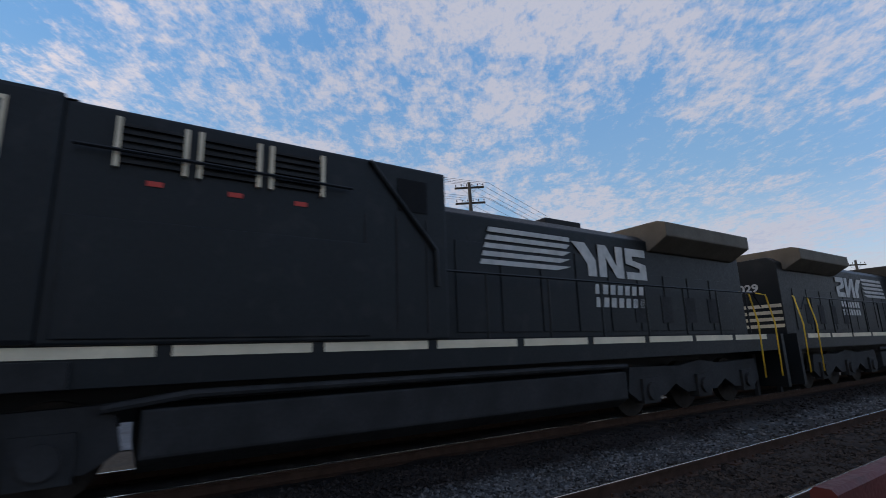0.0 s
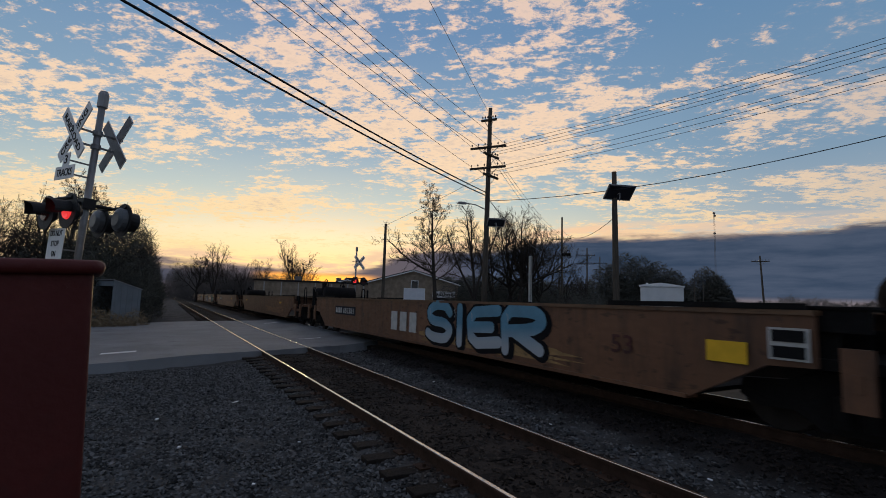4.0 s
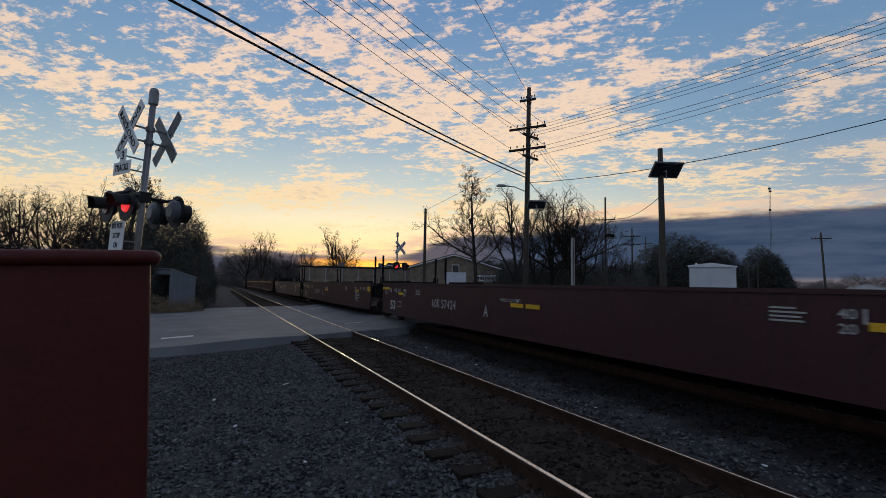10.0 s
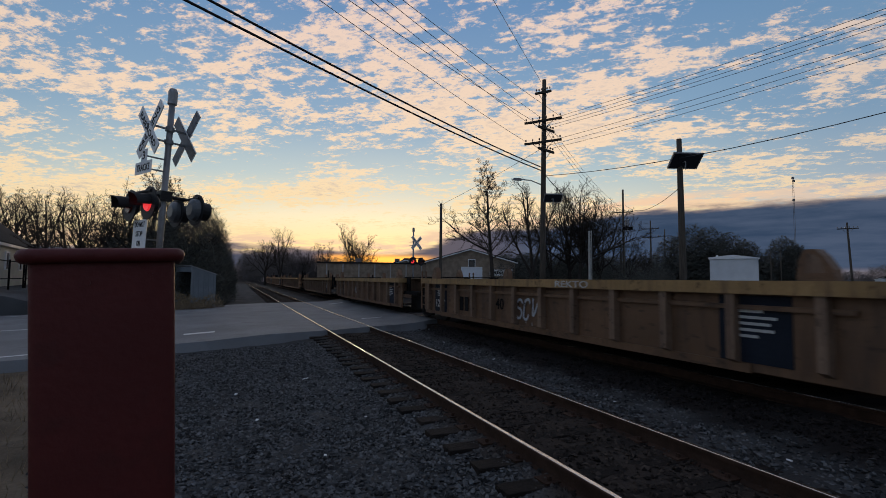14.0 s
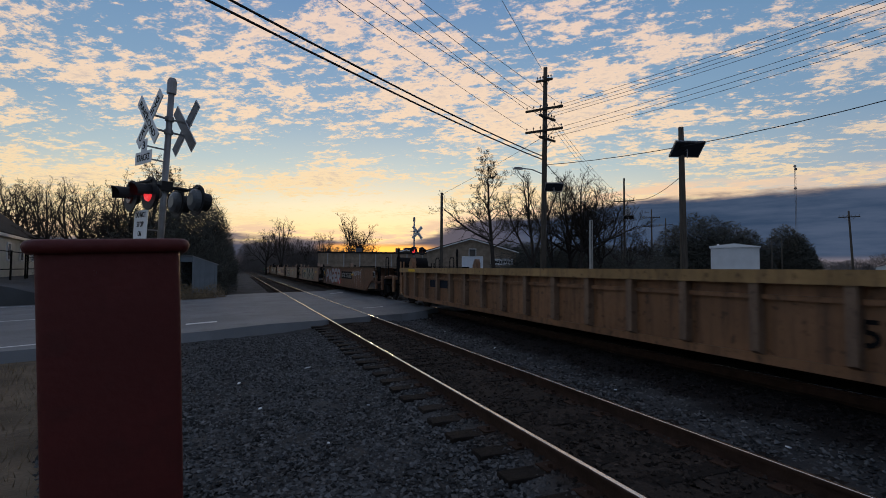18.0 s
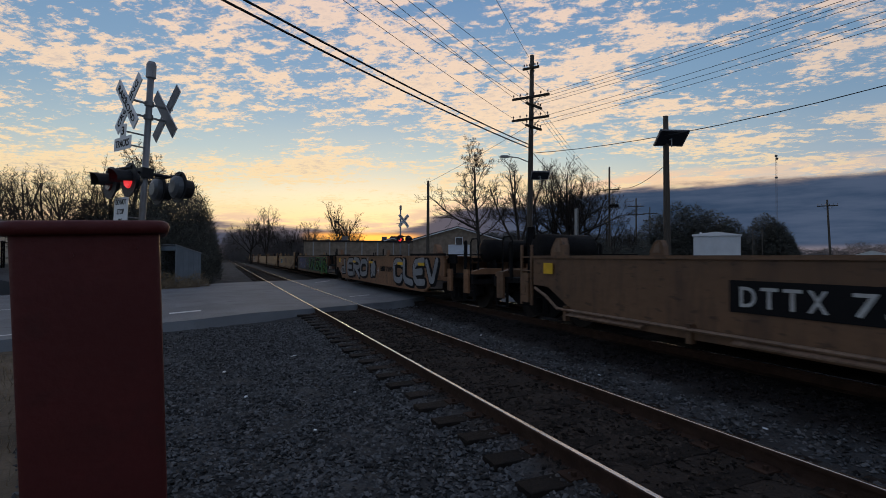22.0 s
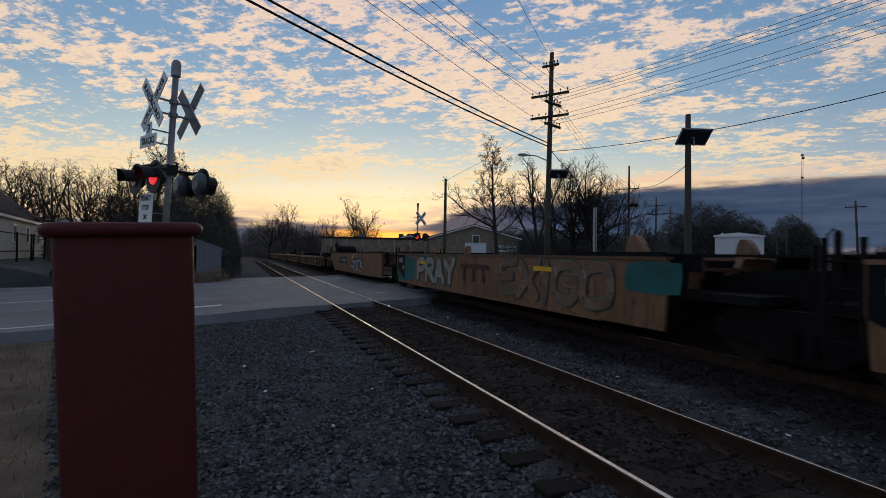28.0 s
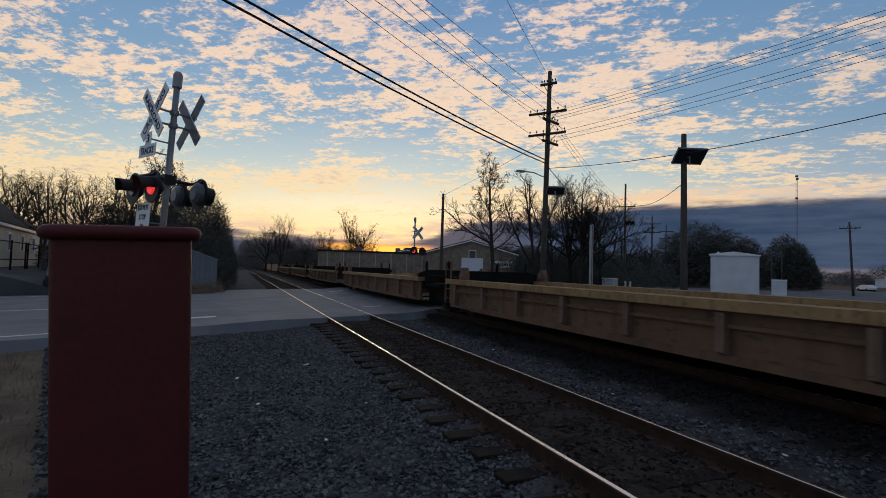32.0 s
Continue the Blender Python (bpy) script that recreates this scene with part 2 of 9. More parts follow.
    if island:
        src = nt.nodes.new("ShaderNodeNewGeometry") if island > 0 else nt.nodes.new("ShaderNodeObjectInfo")
        s = src.outputs["Random Per Island"] if island > 0 else src.outputs["Random"]
        a = abs(island)
        base = mix(1.0, base, rng(s, 0, 1, 1 - a, 1 + a), "MULTIPLY")
    nt.links.new(base, b.inputs["Base Color"])
    nt.links.new(rng(small, 0.3, 0.7, max(0.03, rough - 0.08), min(1, rough + 0.08)), b.inputs["Roughness"])
    if bump:
        bp = nt.nodes.new("ShaderNodeBump")
        bp.inputs["Strength"].default_value, bp.inputs["Distance"].default_value = bump, 0.02
        nt.links.new(small, bp.inputs["Height"])
        nt.links.new(bp.outputs[0], b.inputs["Normal"])
    if emit:
        b.inputs["Emission Color"].default_value = (*emit[0], 1)
        b.inputs["Emission Strength"].default_value = emit[1]
    MATS[name] = m
    return m


# ---------------------------------------------------------------- mesh helpers
def box(bm, x0, x1, y0, y1, z0, z1, m=None):
    v = [bm.verts.new((x, y, z)) for x in (x0, x1) for y in (y0, y1) for z in (z0, z1)]
    if m is not None:
        for q in v:
            q.co = m @ q.co
    for f in ((0, 1, 3, 2), (4, 6, 7, 5), (0, 4, 5, 1), (2, 3, 7, 6), (0, 2, 6, 4), (1, 5, 7, 3)):
        bm.faces.new([v[i] for i in f])
    return v


def tube(bm, pts, radii, n=8, caps=True):
    """A tapered tube through the points."""
    rings = []
    for i, p in enumerate(pts):
        p = Vector(p)
        a = Vector(pts[max(i - 1, 0)])
        c = Vector(pts[min(i + 1, len(pts) - 1)])
        d = (c - a).normalized()
        side = d.orthogonal().normalized() if abs(d.z) > 0.9 else d.cross(Vector((0, 0, 1))).normalized()
        oth = d.cross(side)
        r = radii[i] if isinstance(radii, (list, tuple)) else radii
        rings.append([bm.verts.new(p + (side * math.cos(k * math.tau / n) + oth * math.sin(k * math.tau / n)) * r) for k in range(n)])
    for a, c in zip(rings, rings[1:]):
        for k in range(n):
            bm.faces.new((a[k], a[(k + 1) % n], c[(k + 1) % n], c[k]))
    if caps and n > 2:
        bm.faces.new(rings[0][::-1])
        bm.faces.new(rings[-1])


def slab(bm, poly, axis, a, c):
    """A flat outline (list of 2D points) drawn out along an axis from a to c."""
    def at(p, w):
        return {"x": (w, p[0], p[1]), "y": (p[0], w, p[1]), "z": (p[0], p[1], w)}[axis]
    lo, hi = [bm.verts.new(at(p, a)) for p in poly], [bm.verts.new(at(p, c)) for p in poly]
    bm.faces.new(lo)
    bm.faces.new(hi[::-1])
    n = len(poly)
    for i in range(n):
        bm.faces.new((lo[i], hi[i], hi[(i + 1) % n], lo[(i + 1) % n]))


def finish(bm, name, material, bevel=0.0, smooth=False):
    if bevel:
        bmesh.ops.bevel(bm, geom=bm.edges[:], offset=bevel, segments=2, affect="EDGES", profile=0.6)
    bmesh.ops.recalc_face_normals(bm, faces=bm.faces[:])
    me = bpy.data.meshes.new(name)
    bm.to_mesh(me)
    bm.free()
    me.materials.append(material)
    if smooth:
        for p in me.polygons:
            p.use_smooth = True
    return me


def part(name, bm, material, parent, label="", bevel=0.0, smooth=False, m=None):
    me = bm if isinstance(bm, bpy.types.Mesh) else finish(bm, name, material, bevel, smooth)
    ob = new(name, me)
    if parent is not None:
        ob.parent = parent
    if m is not None:
        ob.matrix_basis = m
    if label:
        ob["label"] = label
    return ob


def thing(name, label, category, group="", m=None, kind=""):
    ob = new(name)
    ob.empty_display_size = 0.2
    if m is not None:
        ob.matrix_basis = m
    return tagged(ob, label, category, group, kind)


def B():
    return bmesh.new()


def solid(name, bm, material, label, category, kind="", group="", bevel=0.0, smooth=False, m=None):
    ob = part(name, bm, material, None, "", bevel, smooth, m)
    return tagged(ob, label, category, group, kind)


TEXTS = {}


RAW = {}


def raw_text(word, fat, shear):
    if (word, fat, shear) in RAW:
        return RAW[word, fat, shear].copy()
    cu = bpy.data.curves.new("letters", "FONT")
    cu.body, cu.extrude, cu.offset, cu.shear, cu.resolution_u = word, 0.01, fat, shear, 3
    ob = bpy.data.objects.new("letters", cu)
    scene.collection.objects.link(ob)
    bpy.context.view_layer.update()
    me = bpy.data.meshes.new_from_object(ob.evaluated_get(bpy.context.evaluated_depsgraph_get()))
    bpy.data.objects.remove(ob)
    bpy.data.curves.remove(cu)
    RAW[word, fat, shear] = me
    return me.copy()


def text_mesh(word, width, height, material, fat=0.0, shear=0.0, depth=0.004, name="lettering", grow=0.0):
    """Letters of the built-in font as a mesh in the xy plane, fitted to width and height, centred. grow: fattens them past that size, for an outline."""
    key = (word, round(width, 3), round(height, 3), material.name, fat, shear, grow)
    if key in TEXTS:
        return TEXTS[key]
    me = raw_text(word, fat, shear)
    co = np.array([v.co[:] for v in me.vertices])
    lo, hi = co.min(0), co.max(0)
    if grow:
        bpy.data.meshes.remove(me)
        me = raw_text(word, fat + grow, shear)
        co = np.array([v.co[:] for v in me.vertices])
    me.name = name
    sc = np.array([width, height, depth]) / np.maximum(hi - lo, 1e-6)
    sc[2] = depth / 0.02
    for v, c in zip(me.vertices, (co - (lo + hi) / 2) * sc):
        v.co = c
    me.materials.clear()
    me.materials.append(material)
    TEXTS[key] = me
    return me

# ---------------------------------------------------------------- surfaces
# second lane darkened: shade under the train put into the stone colour
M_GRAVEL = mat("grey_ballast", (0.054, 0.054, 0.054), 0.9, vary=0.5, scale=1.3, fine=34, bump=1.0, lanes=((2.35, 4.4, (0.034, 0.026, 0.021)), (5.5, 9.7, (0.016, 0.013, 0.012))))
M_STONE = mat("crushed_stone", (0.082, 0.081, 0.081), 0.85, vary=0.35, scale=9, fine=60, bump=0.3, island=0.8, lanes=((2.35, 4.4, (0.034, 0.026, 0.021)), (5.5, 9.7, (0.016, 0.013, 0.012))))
M_EARTH = mat("dry_grass_earth", (0.075, 0.058, 0.040), 0.95, vary=0.4, scale=0.35, fine=9, bump=0.8, dirt=(0.05, 0.043, 0.034))
M_VERGE = mat("trampled_grass", (0.135, 0.102, 0.070), 0.95, vary=0.45, scale=1.2, fine=22, bump=0.9, dirt=(0.06, 0.050, 0.038))
M_BLADE = mat("dead_grass", (0.20, 0.150, 0.095), 0.9, vary=0.3, scale=3, fine=30, bump=0, island=0.4)
M_ASPH = mat("worn_asphalt", (0.138, 0.143, 0.149), 0.7, vary=0.25, scale=0.5, fine=70, bump=0.35, dirt=(0.072, 0.072, 0.076), sheen=True)
M_LINE = mat("worn_white_line", (0.62, 0.62, 0.60), 0.7, vary=0.18, scale=4, fine=40, bump=0.1)
M_TIE = mat("creosoted_tie", (0.023, 0.018, 0.015), 0.85, vary=0.4, scale=4, fine=40, bump=0.6, stretch=(1, 6, 3), island=-0.4)
M_HEAD = mat("polished_rail_head", (0.66, 0.62, 0.57), 0.22, 1.0, vary=0.1, scale=3, fine=90, bump=0.03)
M_RUST = mat("rusty_rail_web", (0.045, 0.025, 0.017), 0.8, vary=0.35, scale=6, fine=60, bump=0.3)
M_POLE = mat("weathered_pole_wood", (0.082, 0.070, 0.058), 0.9, vary=0.3, scale=3, fine=30, bump=0.5, stretch=(6, 6, 0.6))
M_ARM = mat("grey_arm_wood", (0.050, 0.043, 0.035), 0.9, vary=0.3, scale=4, fine=30, bump=0.4)
M_GLASSI = mat("brown_insulator", (0.06, 0.035, 0.025), 0.25, vary=0.1, bump=0)
M_WIRE = mat("black_cable", (0.02, 0.02, 0.022), 0.6, vary=0.1, bump=0)
M_BARK = mat("bare_tree_bark", (0.040, 0.034, 0.030), 0.95, vary=0.35, scale=2, fine=25, bump=0.5)
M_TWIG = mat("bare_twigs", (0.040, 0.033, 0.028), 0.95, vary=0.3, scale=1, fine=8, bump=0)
# paler than the near twigs: haze of distance put into the colour
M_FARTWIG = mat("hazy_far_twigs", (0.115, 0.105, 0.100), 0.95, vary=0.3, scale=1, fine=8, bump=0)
M_ALU = mat("grey_galvanised_steel", (0.260, 0.260, 0.270), 0.5, 0.6, vary=0.15, scale=5, fine=50, bump=0.1)
M_BLACK = mat("black_signal_paint", (0.018, 0.018, 0.020), 0.55, vary=0.2, scale=4, fine=40, bump=0.1)
M_WHITE = mat("white_sign_sheet", (0.72, 0.72, 0.72), 0.5, vary=0.06, scale=4, fine=40, bump=0.05)
M_SIGNBACK = mat("dull_sign_back", (0.130, 0.130, 0.140), 0.5, 0.5, vary=0.15, scale=5, fine=40, bump=0.05)
M_INK = mat("black_lettering", (0.008, 0.008, 0.009), 0.7, vary=0.1, bump=0)
M_RED = mat("lit_red_lens", (0.5, 0.02, 0.02), 0.3, vary=0.05, bump=0, emit=((1.0, 0.045, 0.05), 0.75))
M_DULLRED = mat("unlit_red_lens", (0.10, 0.02, 0.02), 0.25, vary=0.1, bump=0)
M_LENSBACK = mat("grey_lamp_housing", (0.09, 0.10, 0.11), 0.35, vary=0.15, scale=6, fine=40, bump=0.05)
M_POST = mat("brick_red_paint", (0.080, 0.014, 0.013), 0.55, vary=0.14, scale=4, fine=55, bump=0.12, dirt=(0.05, 0.012, 0.011))
M_PANEL = mat("dark_panel_glass", (0.010, 0.012, 0.018), 0.15, vary=0.15, scale=6, fine=20, bump=0)
M_TANK = mat("off_white_metal", (0.56, 0.57, 0.58), 0.55, vary=0.1, scale=1.2, fine=20, bump=0.08)
M_BRICK = mat("brown_brick", (0.250, 0.195, 0.145), 0.9, vary=0.3, scale=1.5, fine=14, bump=0.4)
M_ROOF = mat("dark_shingle", (0.030, 0.029, 0.030), 0.9, vary=0.25, scale=1.5, fine=14, bump=0.4)
M_SIDING = mat("cream_siding", (0.620, 0.585, 0.500), 0.75, vary=0.1, scale=1.5, fine=14, bump=0.15)
M_DOORW = mat("white_door", (0.66, 0.68, 0.72), 0.6, vary=0.08, scale=2, fine=20, bump=0.05)
M_PANE = mat("dark_window_glass", (0.03, 0.035, 0.042), 0.08, vary=0.1, bump=0)
M_GREENTANK = mat("pale_green_paint", (0.36, 0.46, 0.43), 0.6, vary=0.12, scale=0.6, fine=8, bump=0.05)
M_BUSH = mat("dark_scrub", (0.066, 0.066, 0.056), 0.9, vary=0.4, scale=1, fine=6, bump=0, island=0.5)
M_CONC = mat("pale_concrete", (0.36, 0.35, 0.33), 0.9, vary=0.2, scale=2, fine=30, bump=0.3)
M_SHED = mat("blue_grey_sheet_metal", (0.165, 0.190, 0.215), 0.5, 0.3, vary=0.15, scale=2, fine=25, bump=0.1)
M_CAR = mat("dark_car_paint", (0.03, 0.032, 0.04), 0.25, 0.4, vary=0.1, bump=0)
M_SLATE = mat("slate_blue_mural_ground", (0.022, 0.042, 0.056), 0.6, vary=0.3, scale=1.2, fine=20, bump=0.05)
M_RUBBER = mat("black_rubber", (0.02, 0.02, 0.02), 0.85, vary=0.2, bump=0.1)

# ---------------------------------------------------------------- ground, road, tracks
RAIL_H = 0.17
XC, XF, ZF = 3.37, 7.60, 0.12         # middle of the near and of the far track, height of the far rails


def bed(x):
    """Height of the ballast across the two tracks."""
    pts = ((-60, -0.42), (-4.6, -0.33), (-2.2, -0.31), (-0.5, -0.29), (1.2, -0.28), (2.1, -0.20), (2.5, -0.155), (4.7, -0.155), (5.3, -0.19),
           (6.0, -0.09), (6.3, -0.04), (8.9, -0.04), (9.6, -0.14), (11.2, -0.36), (60, -0.45))
    return float(np.interp(x, [p[0] for p in pts], [p[1] for p in pts]))


def sheet(name, xs, ys, zfun, material, label, category, rough=0.0):
    bm = B()
    g = [[bm.verts.new((x, y, zfun(x, y) + (rough * noise.noise((x * 2.3, y * 2.3, 1.7)) + rough * 0.6 * noise.noise((x * 7, y * 7, 4)) if rough else 0))) for x in xs] for y in ys]
    for a, c in zip(g, g[1:]):
        for i in range(len(xs) - 1):
            bm.faces.new((a[i], a[i + 1], c[i + 1], c[i]))
    return solid(name, bm, material, label, category, "structure", smooth=True)


far_xs = [-2500, -600, -150, -60, -30, -15, -8, -4, -2, 0, 4, 8, 12, 16, 24, 40, 80, 200, 600, 2500]
far_ys = [-2500, -600, -150, -60, -25, -10, -5, 0, 5, 10, 15, 20, 30, 45, 70, 120, 250, 700, 2500]
sheet("ground", far_xs, far_ys, lambda x, y: -0.46, M_EARTH, "flat ground of dry winter grass and bare earth", "ground")
xs_near = list(np.arange(-4.4, 11.3, 0.13))
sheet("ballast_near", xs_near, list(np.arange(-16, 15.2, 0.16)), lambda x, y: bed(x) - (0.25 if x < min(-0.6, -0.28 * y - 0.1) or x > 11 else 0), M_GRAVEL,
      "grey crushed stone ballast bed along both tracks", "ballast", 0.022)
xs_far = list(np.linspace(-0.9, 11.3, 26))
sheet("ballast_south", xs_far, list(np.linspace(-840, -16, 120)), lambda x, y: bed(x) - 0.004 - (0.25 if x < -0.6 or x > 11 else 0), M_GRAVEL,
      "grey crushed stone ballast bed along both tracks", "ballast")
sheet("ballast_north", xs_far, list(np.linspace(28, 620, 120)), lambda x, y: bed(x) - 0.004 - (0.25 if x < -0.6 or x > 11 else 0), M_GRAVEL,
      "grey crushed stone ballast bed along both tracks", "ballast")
sheet("verge", [-9, -7, -5, -4, -3, -2.2, -1.5, -0.9, -0.4], list(np.arange(-12, 13.6, 0.4)), lambda x, y: -0.36 + 0.05 * (x + 2) * 0.3, M_VERGE,
      "trampled dry grass verge beside the ballast", "grass verge", 0.05)

SK = 0.35                              # the road crosses the tracks askew


def road_z(x):
    return float(np.interp(x, (-40, -14, -4, 1.2, 5.3, 6.6, 8.7, 12, 20, 60), (-0.38, -0.33, -0.16, -0.014, -0.012, 0.106, 0.106, 0.0, -0.3, -0.38)))


bm = B()
xs = [-60, -40, -25, -14, -9, -6, -4, -2, -0.6, 0.8, 2, 3, 4.2, 5.3, 5.8, 6.2, 6.6, 7.6, 8.7, 10, 12, 16, 20, 30, 60]
near = [bm.verts.new((x, 14.3 + SK * x + 0.12 * math.sin(x * 1.7) + 0.05 * math.sin(x * 5), road_z(x))) for x in xs]
mid = [bm.verts.new((x, 23 + SK * x, road_z(x))) for x in xs]
rear = [bm.verts.new((x, 31.8 + SK * x, road_z(x))) for x in xs]
skirt = [bm.verts.new((v.co.x, v.co.y - 0.25, v.co.z - 0.4)) for v in near]
for a, c in ((skirt, near), (near, mid), (mid, rear)):
    for i in range(len(xs) - 1):
        bm.faces.new((a[i], a[i + 1], c[i + 1], c[i]))
solid("road", bm, M_ASPH, "worn grey asphalt road over the level crossing", "road", "structure", smooth=False)


def road_mark(x0, x1, off, w, name="road_line"):
    n = max(2, int((x1 - x0) / 1.0))
    bm = B()
    a = []
    for i in range(n + 1):
        x = x0 + (x1 - x0) * i / n
        a.append((bm.verts.new((x, off + SK * x - w / 2, road_z(x) + 0.006)), bm.verts.new((x, off + SK * x + w / 2, road_z(x) + 0.006))))
    for p, q in zip(a, a[1:]):
        bm.faces.new((p[0], q[0], q[1], p[1]))
    return solid(name, bm, M_LINE, "worn white painted line on the asphalt", "road marking", "structure")


road_mark(-40, -3.4, 14.95, 0.16)
for k in range(5):
    road_mark(-9.4 - 9 * k, -5.6 - 9 * k, 22.4, 0.15)
road_mark(-40, -1.2, 30.6, 0.16)
road_mark(-1.35, -0.55, 16.4, 0.35, "stop_bar")
road_mark(5.2, 6.1, 28.2, 0.3, "stop_bar")
road_mark(4.6, 5.5, 17.4, 0.14)


def rail(parent, x, z, y0, y1):
    bm = B()
    prof = [(-0.075, -RAIL_H), (0.075, -RAIL_H), (0.075, -RAIL_H + 0.014), (0.012, -RAIL_H + 0.035), (0.010, -0.045), (0.035, -0.036),
            (0.036, -0.007), (0.024, -0.004), (-0.024, -0.004), (-0.036, -0.007), (-0.035, -0.036), (-0.010, -0.045), (-0.012, -RAIL_H + 0.035), (-0.075, -RAIL_H + 0.014)]
    slab(bm, [(x + a, z + c) for a, c in prof], "y", y0, y1)
    r = part("rail", bm, M_RUST, parent, "rusty steel rail with a bright worn head")
    bm = B()
    slab(bm, [(x - 0.022, z - 0.012), (x + 0.022, z - 0.012), (x + 0.022, z - 0.003), (x + 0.016, z), (x - 0.016, z), (x - 0.022, z - 0.003)], "y", y0, y1)
    part("rail_head", bm, M_HEAD, r, "polished running surface of the rail")


track_a = thing("railway_track_1", "railway track of polished rails on dark wooden ties", "railway track", kind="structure")
track_b = thing("railway_track_2", "railway track under the train, a little higher", "railway track", kind="structure")
for x in (XC - 0.752, XC + 0.752):
    rail(track_a, x, 0.0, -840, 900)
for x in (XF - 0.752, XF + 0.752):
    rail(track_b, x, ZF, -840, 900)

# ---------------------------------------------------------------- the train
SPEED = 23.5
C = {}
M_MAROON = mat("maroon_car_paint", (0.070, 0.019, 0.018), 0.5, vary=0.2, scale=0.8, fine=14, bump=0.1, stretch=(1, 0.4, 1), streak=(0.034, 0.015, 0.014))
M_DARKMAR = mat("dark_maroon_car_paint", (0.044, 0.010, 0.014), 0.5, vary=0.2, scale=0.8, fine=14, bump=0.1, streak=(0.028, 0.009, 0.011))
M_BROWN = mat("faded_brown_car_paint", (0.150, 0.069, 0.036), 0.52, vary=0.25, scale=0.7, fine=12, bump=0.15, stretch=(1, 0.4, 1), streak=(0.042, 0.024, 0.017))
M_TAN = mat("faded_tan_car_paint", (0.145, 0.078, 0.041), 0.55, vary=0.22, scale=0.7, fine=12, bump=0.15, stretch=(1, 0.4, 1), streak=(0.055, 0.031, 0.021))
M_ORANGE = mat("orange_brown_car_paint", (0.225, 0.110, 0.052), 0.52, vary=0.22, scale=0.7, fine=12, bump=0.15, streak=(0.058, 0.030, 0.018))
M_PINKTAN = mat("bleached_pink_tan_paint", (0.26, 0.168, 0.118), 0.55, vary=0.2, scale=0.7, fine=12, bump=0.15, streak=(0.16, 0.10, 0.073))
M_CHORD = mat("dusty_yellow_chord", (0.32, 0.195, 0.080), 0.8, vary=0.25, scale=1.5, fine=20, bump=0.15, streak=(0.13, 0.078, 0.045))
M_YTAN = mat("faded_yellow_tan_paint", (0.265, 0.152, 0.068), 0.55, vary=0.2, scale=0.7, fine=12, bump=0.15, streak=(0.14, 0.082, 0.045))
M_RIB = mat("bleached_rib_paint", (0.190, 0.120, 0.078), 0.6, vary=0.25, scale=1.5, fine=20, bump=0.15, streak=(0.08, 0.047, 0.032))
M_UNDER = mat("sooty_underframe", (0.010, 0.009, 0.009), 0.85, vary=0.4, scale=3, fine=30, bump=0.3)
M_DECK = mat("greasy_dark_steel", (0.011, 0.010, 0.010), 0.85, vary=0.4, scale=3, fine=30, bump=0.2)
M_BLUEBLK = mat("blue_black_patch", (0.013, 0.017, 0.026), 0.65, vary=0.2, scale=2, fine=30, bump=0.05)
M_WHEEL = mat("worn_wheel_steel", (0.035, 0.030, 0.027), 0.7, 0.4, vary=0.3, scale=5, fine=40, bump=0.1)
M_YEL = mat("reflective_yellow", (0.72, 0.42, 0.025), 0.5, vary=0.12, scale=5, fine=40, bump=0.05)
M_STENCIL = mat("white_stencil_paint", (0.460, 0.450, 0.430), 0.7, vary=0.2, scale=5, fine=40, bump=0.05)
M_SPRAYW = mat("white_spray_paint", (0.42, 0.43, 0.45), 0.6, vary=0.2, scale=2, fine=30, bump=0.05, dirt=(0.25, 0.23, 0.21))
M_SPRAYK = mat("black_spray_paint", (0.008, 0.008, 0.010), 0.7, vary=0.2, scale=2, fine=30, bump=0.05)
M_SPRAYB = mat("sky_blue_spray_paint", (0.11, 0.30, 0.46), 0.55, vary=0.5, scale=2.2, fine=20, bump=0.05, dirt=(0.35, 0.42, 0.46))
M_SPRAYN = mat("navy_spray_paint", (0.025, 0.05, 0.16), 0.55, vary=0.35, scale=0.8, fine=20, bump=0.05)
M_SPRAYT = mat("teal_spray_paint", (0.018, 0.110, 0.105), 0.55, vary=0.3, scale=1.5, fine=20, bump=0.05)
M_SPRAYG = mat("green_spray_paint", (0.068, 0.257, 0.047), 0.55, vary=0.5, scale=2.5, fine=20, bump=0.05)
M_SPRAYP = mat("purple_spray_paint", (0.13, 0.02, 0.11), 0.55, vary=0.3, scale=2, fine=20, bump=0.05)
M_SPRAYR = mat("red_spray_paint", (0.50, 0.06, 0.045), 0.55, vary=0.2, scale=2, fine=20, bump=0.05)
M_FADE = mat("blue_to_silver_spray_fade", (0.105, 0.255, 0.36), 0.55, vary=0.2, scale=2, fine=20, bump=0.05)
nt = M_FADE.node_tree
shader = next(n for n in nt.nodes if n.type == "BSDF_PRINCIPLED")
fade, axes, span = nt.nodes.new("ShaderNodeMixRGB"), nt.nodes.new("ShaderNodeSeparateXYZ"), nt.nodes.new("ShaderNodeMapRange")
nt.links.new(nt.nodes.new("ShaderNodeTexCoord").outputs["Generated"], axes.inputs[0])
nt.links.new(axes.outputs[1], span.inputs["Value"])
span.inputs["From Min"].default_value, span.inputs["From Max"].default_value = 0.55, 0.15
nt.links.new(span.outputs[0], fade.inputs[0])
nt.links.new(shader.inputs["Base Color"].links[0].from_socket, fade.inputs[1])
fade.inputs[2].default_value = (0.36, 0.39, 0.42, 1)
nt.links.new(fade.outputs[0], shader.inputs["Base Color"])
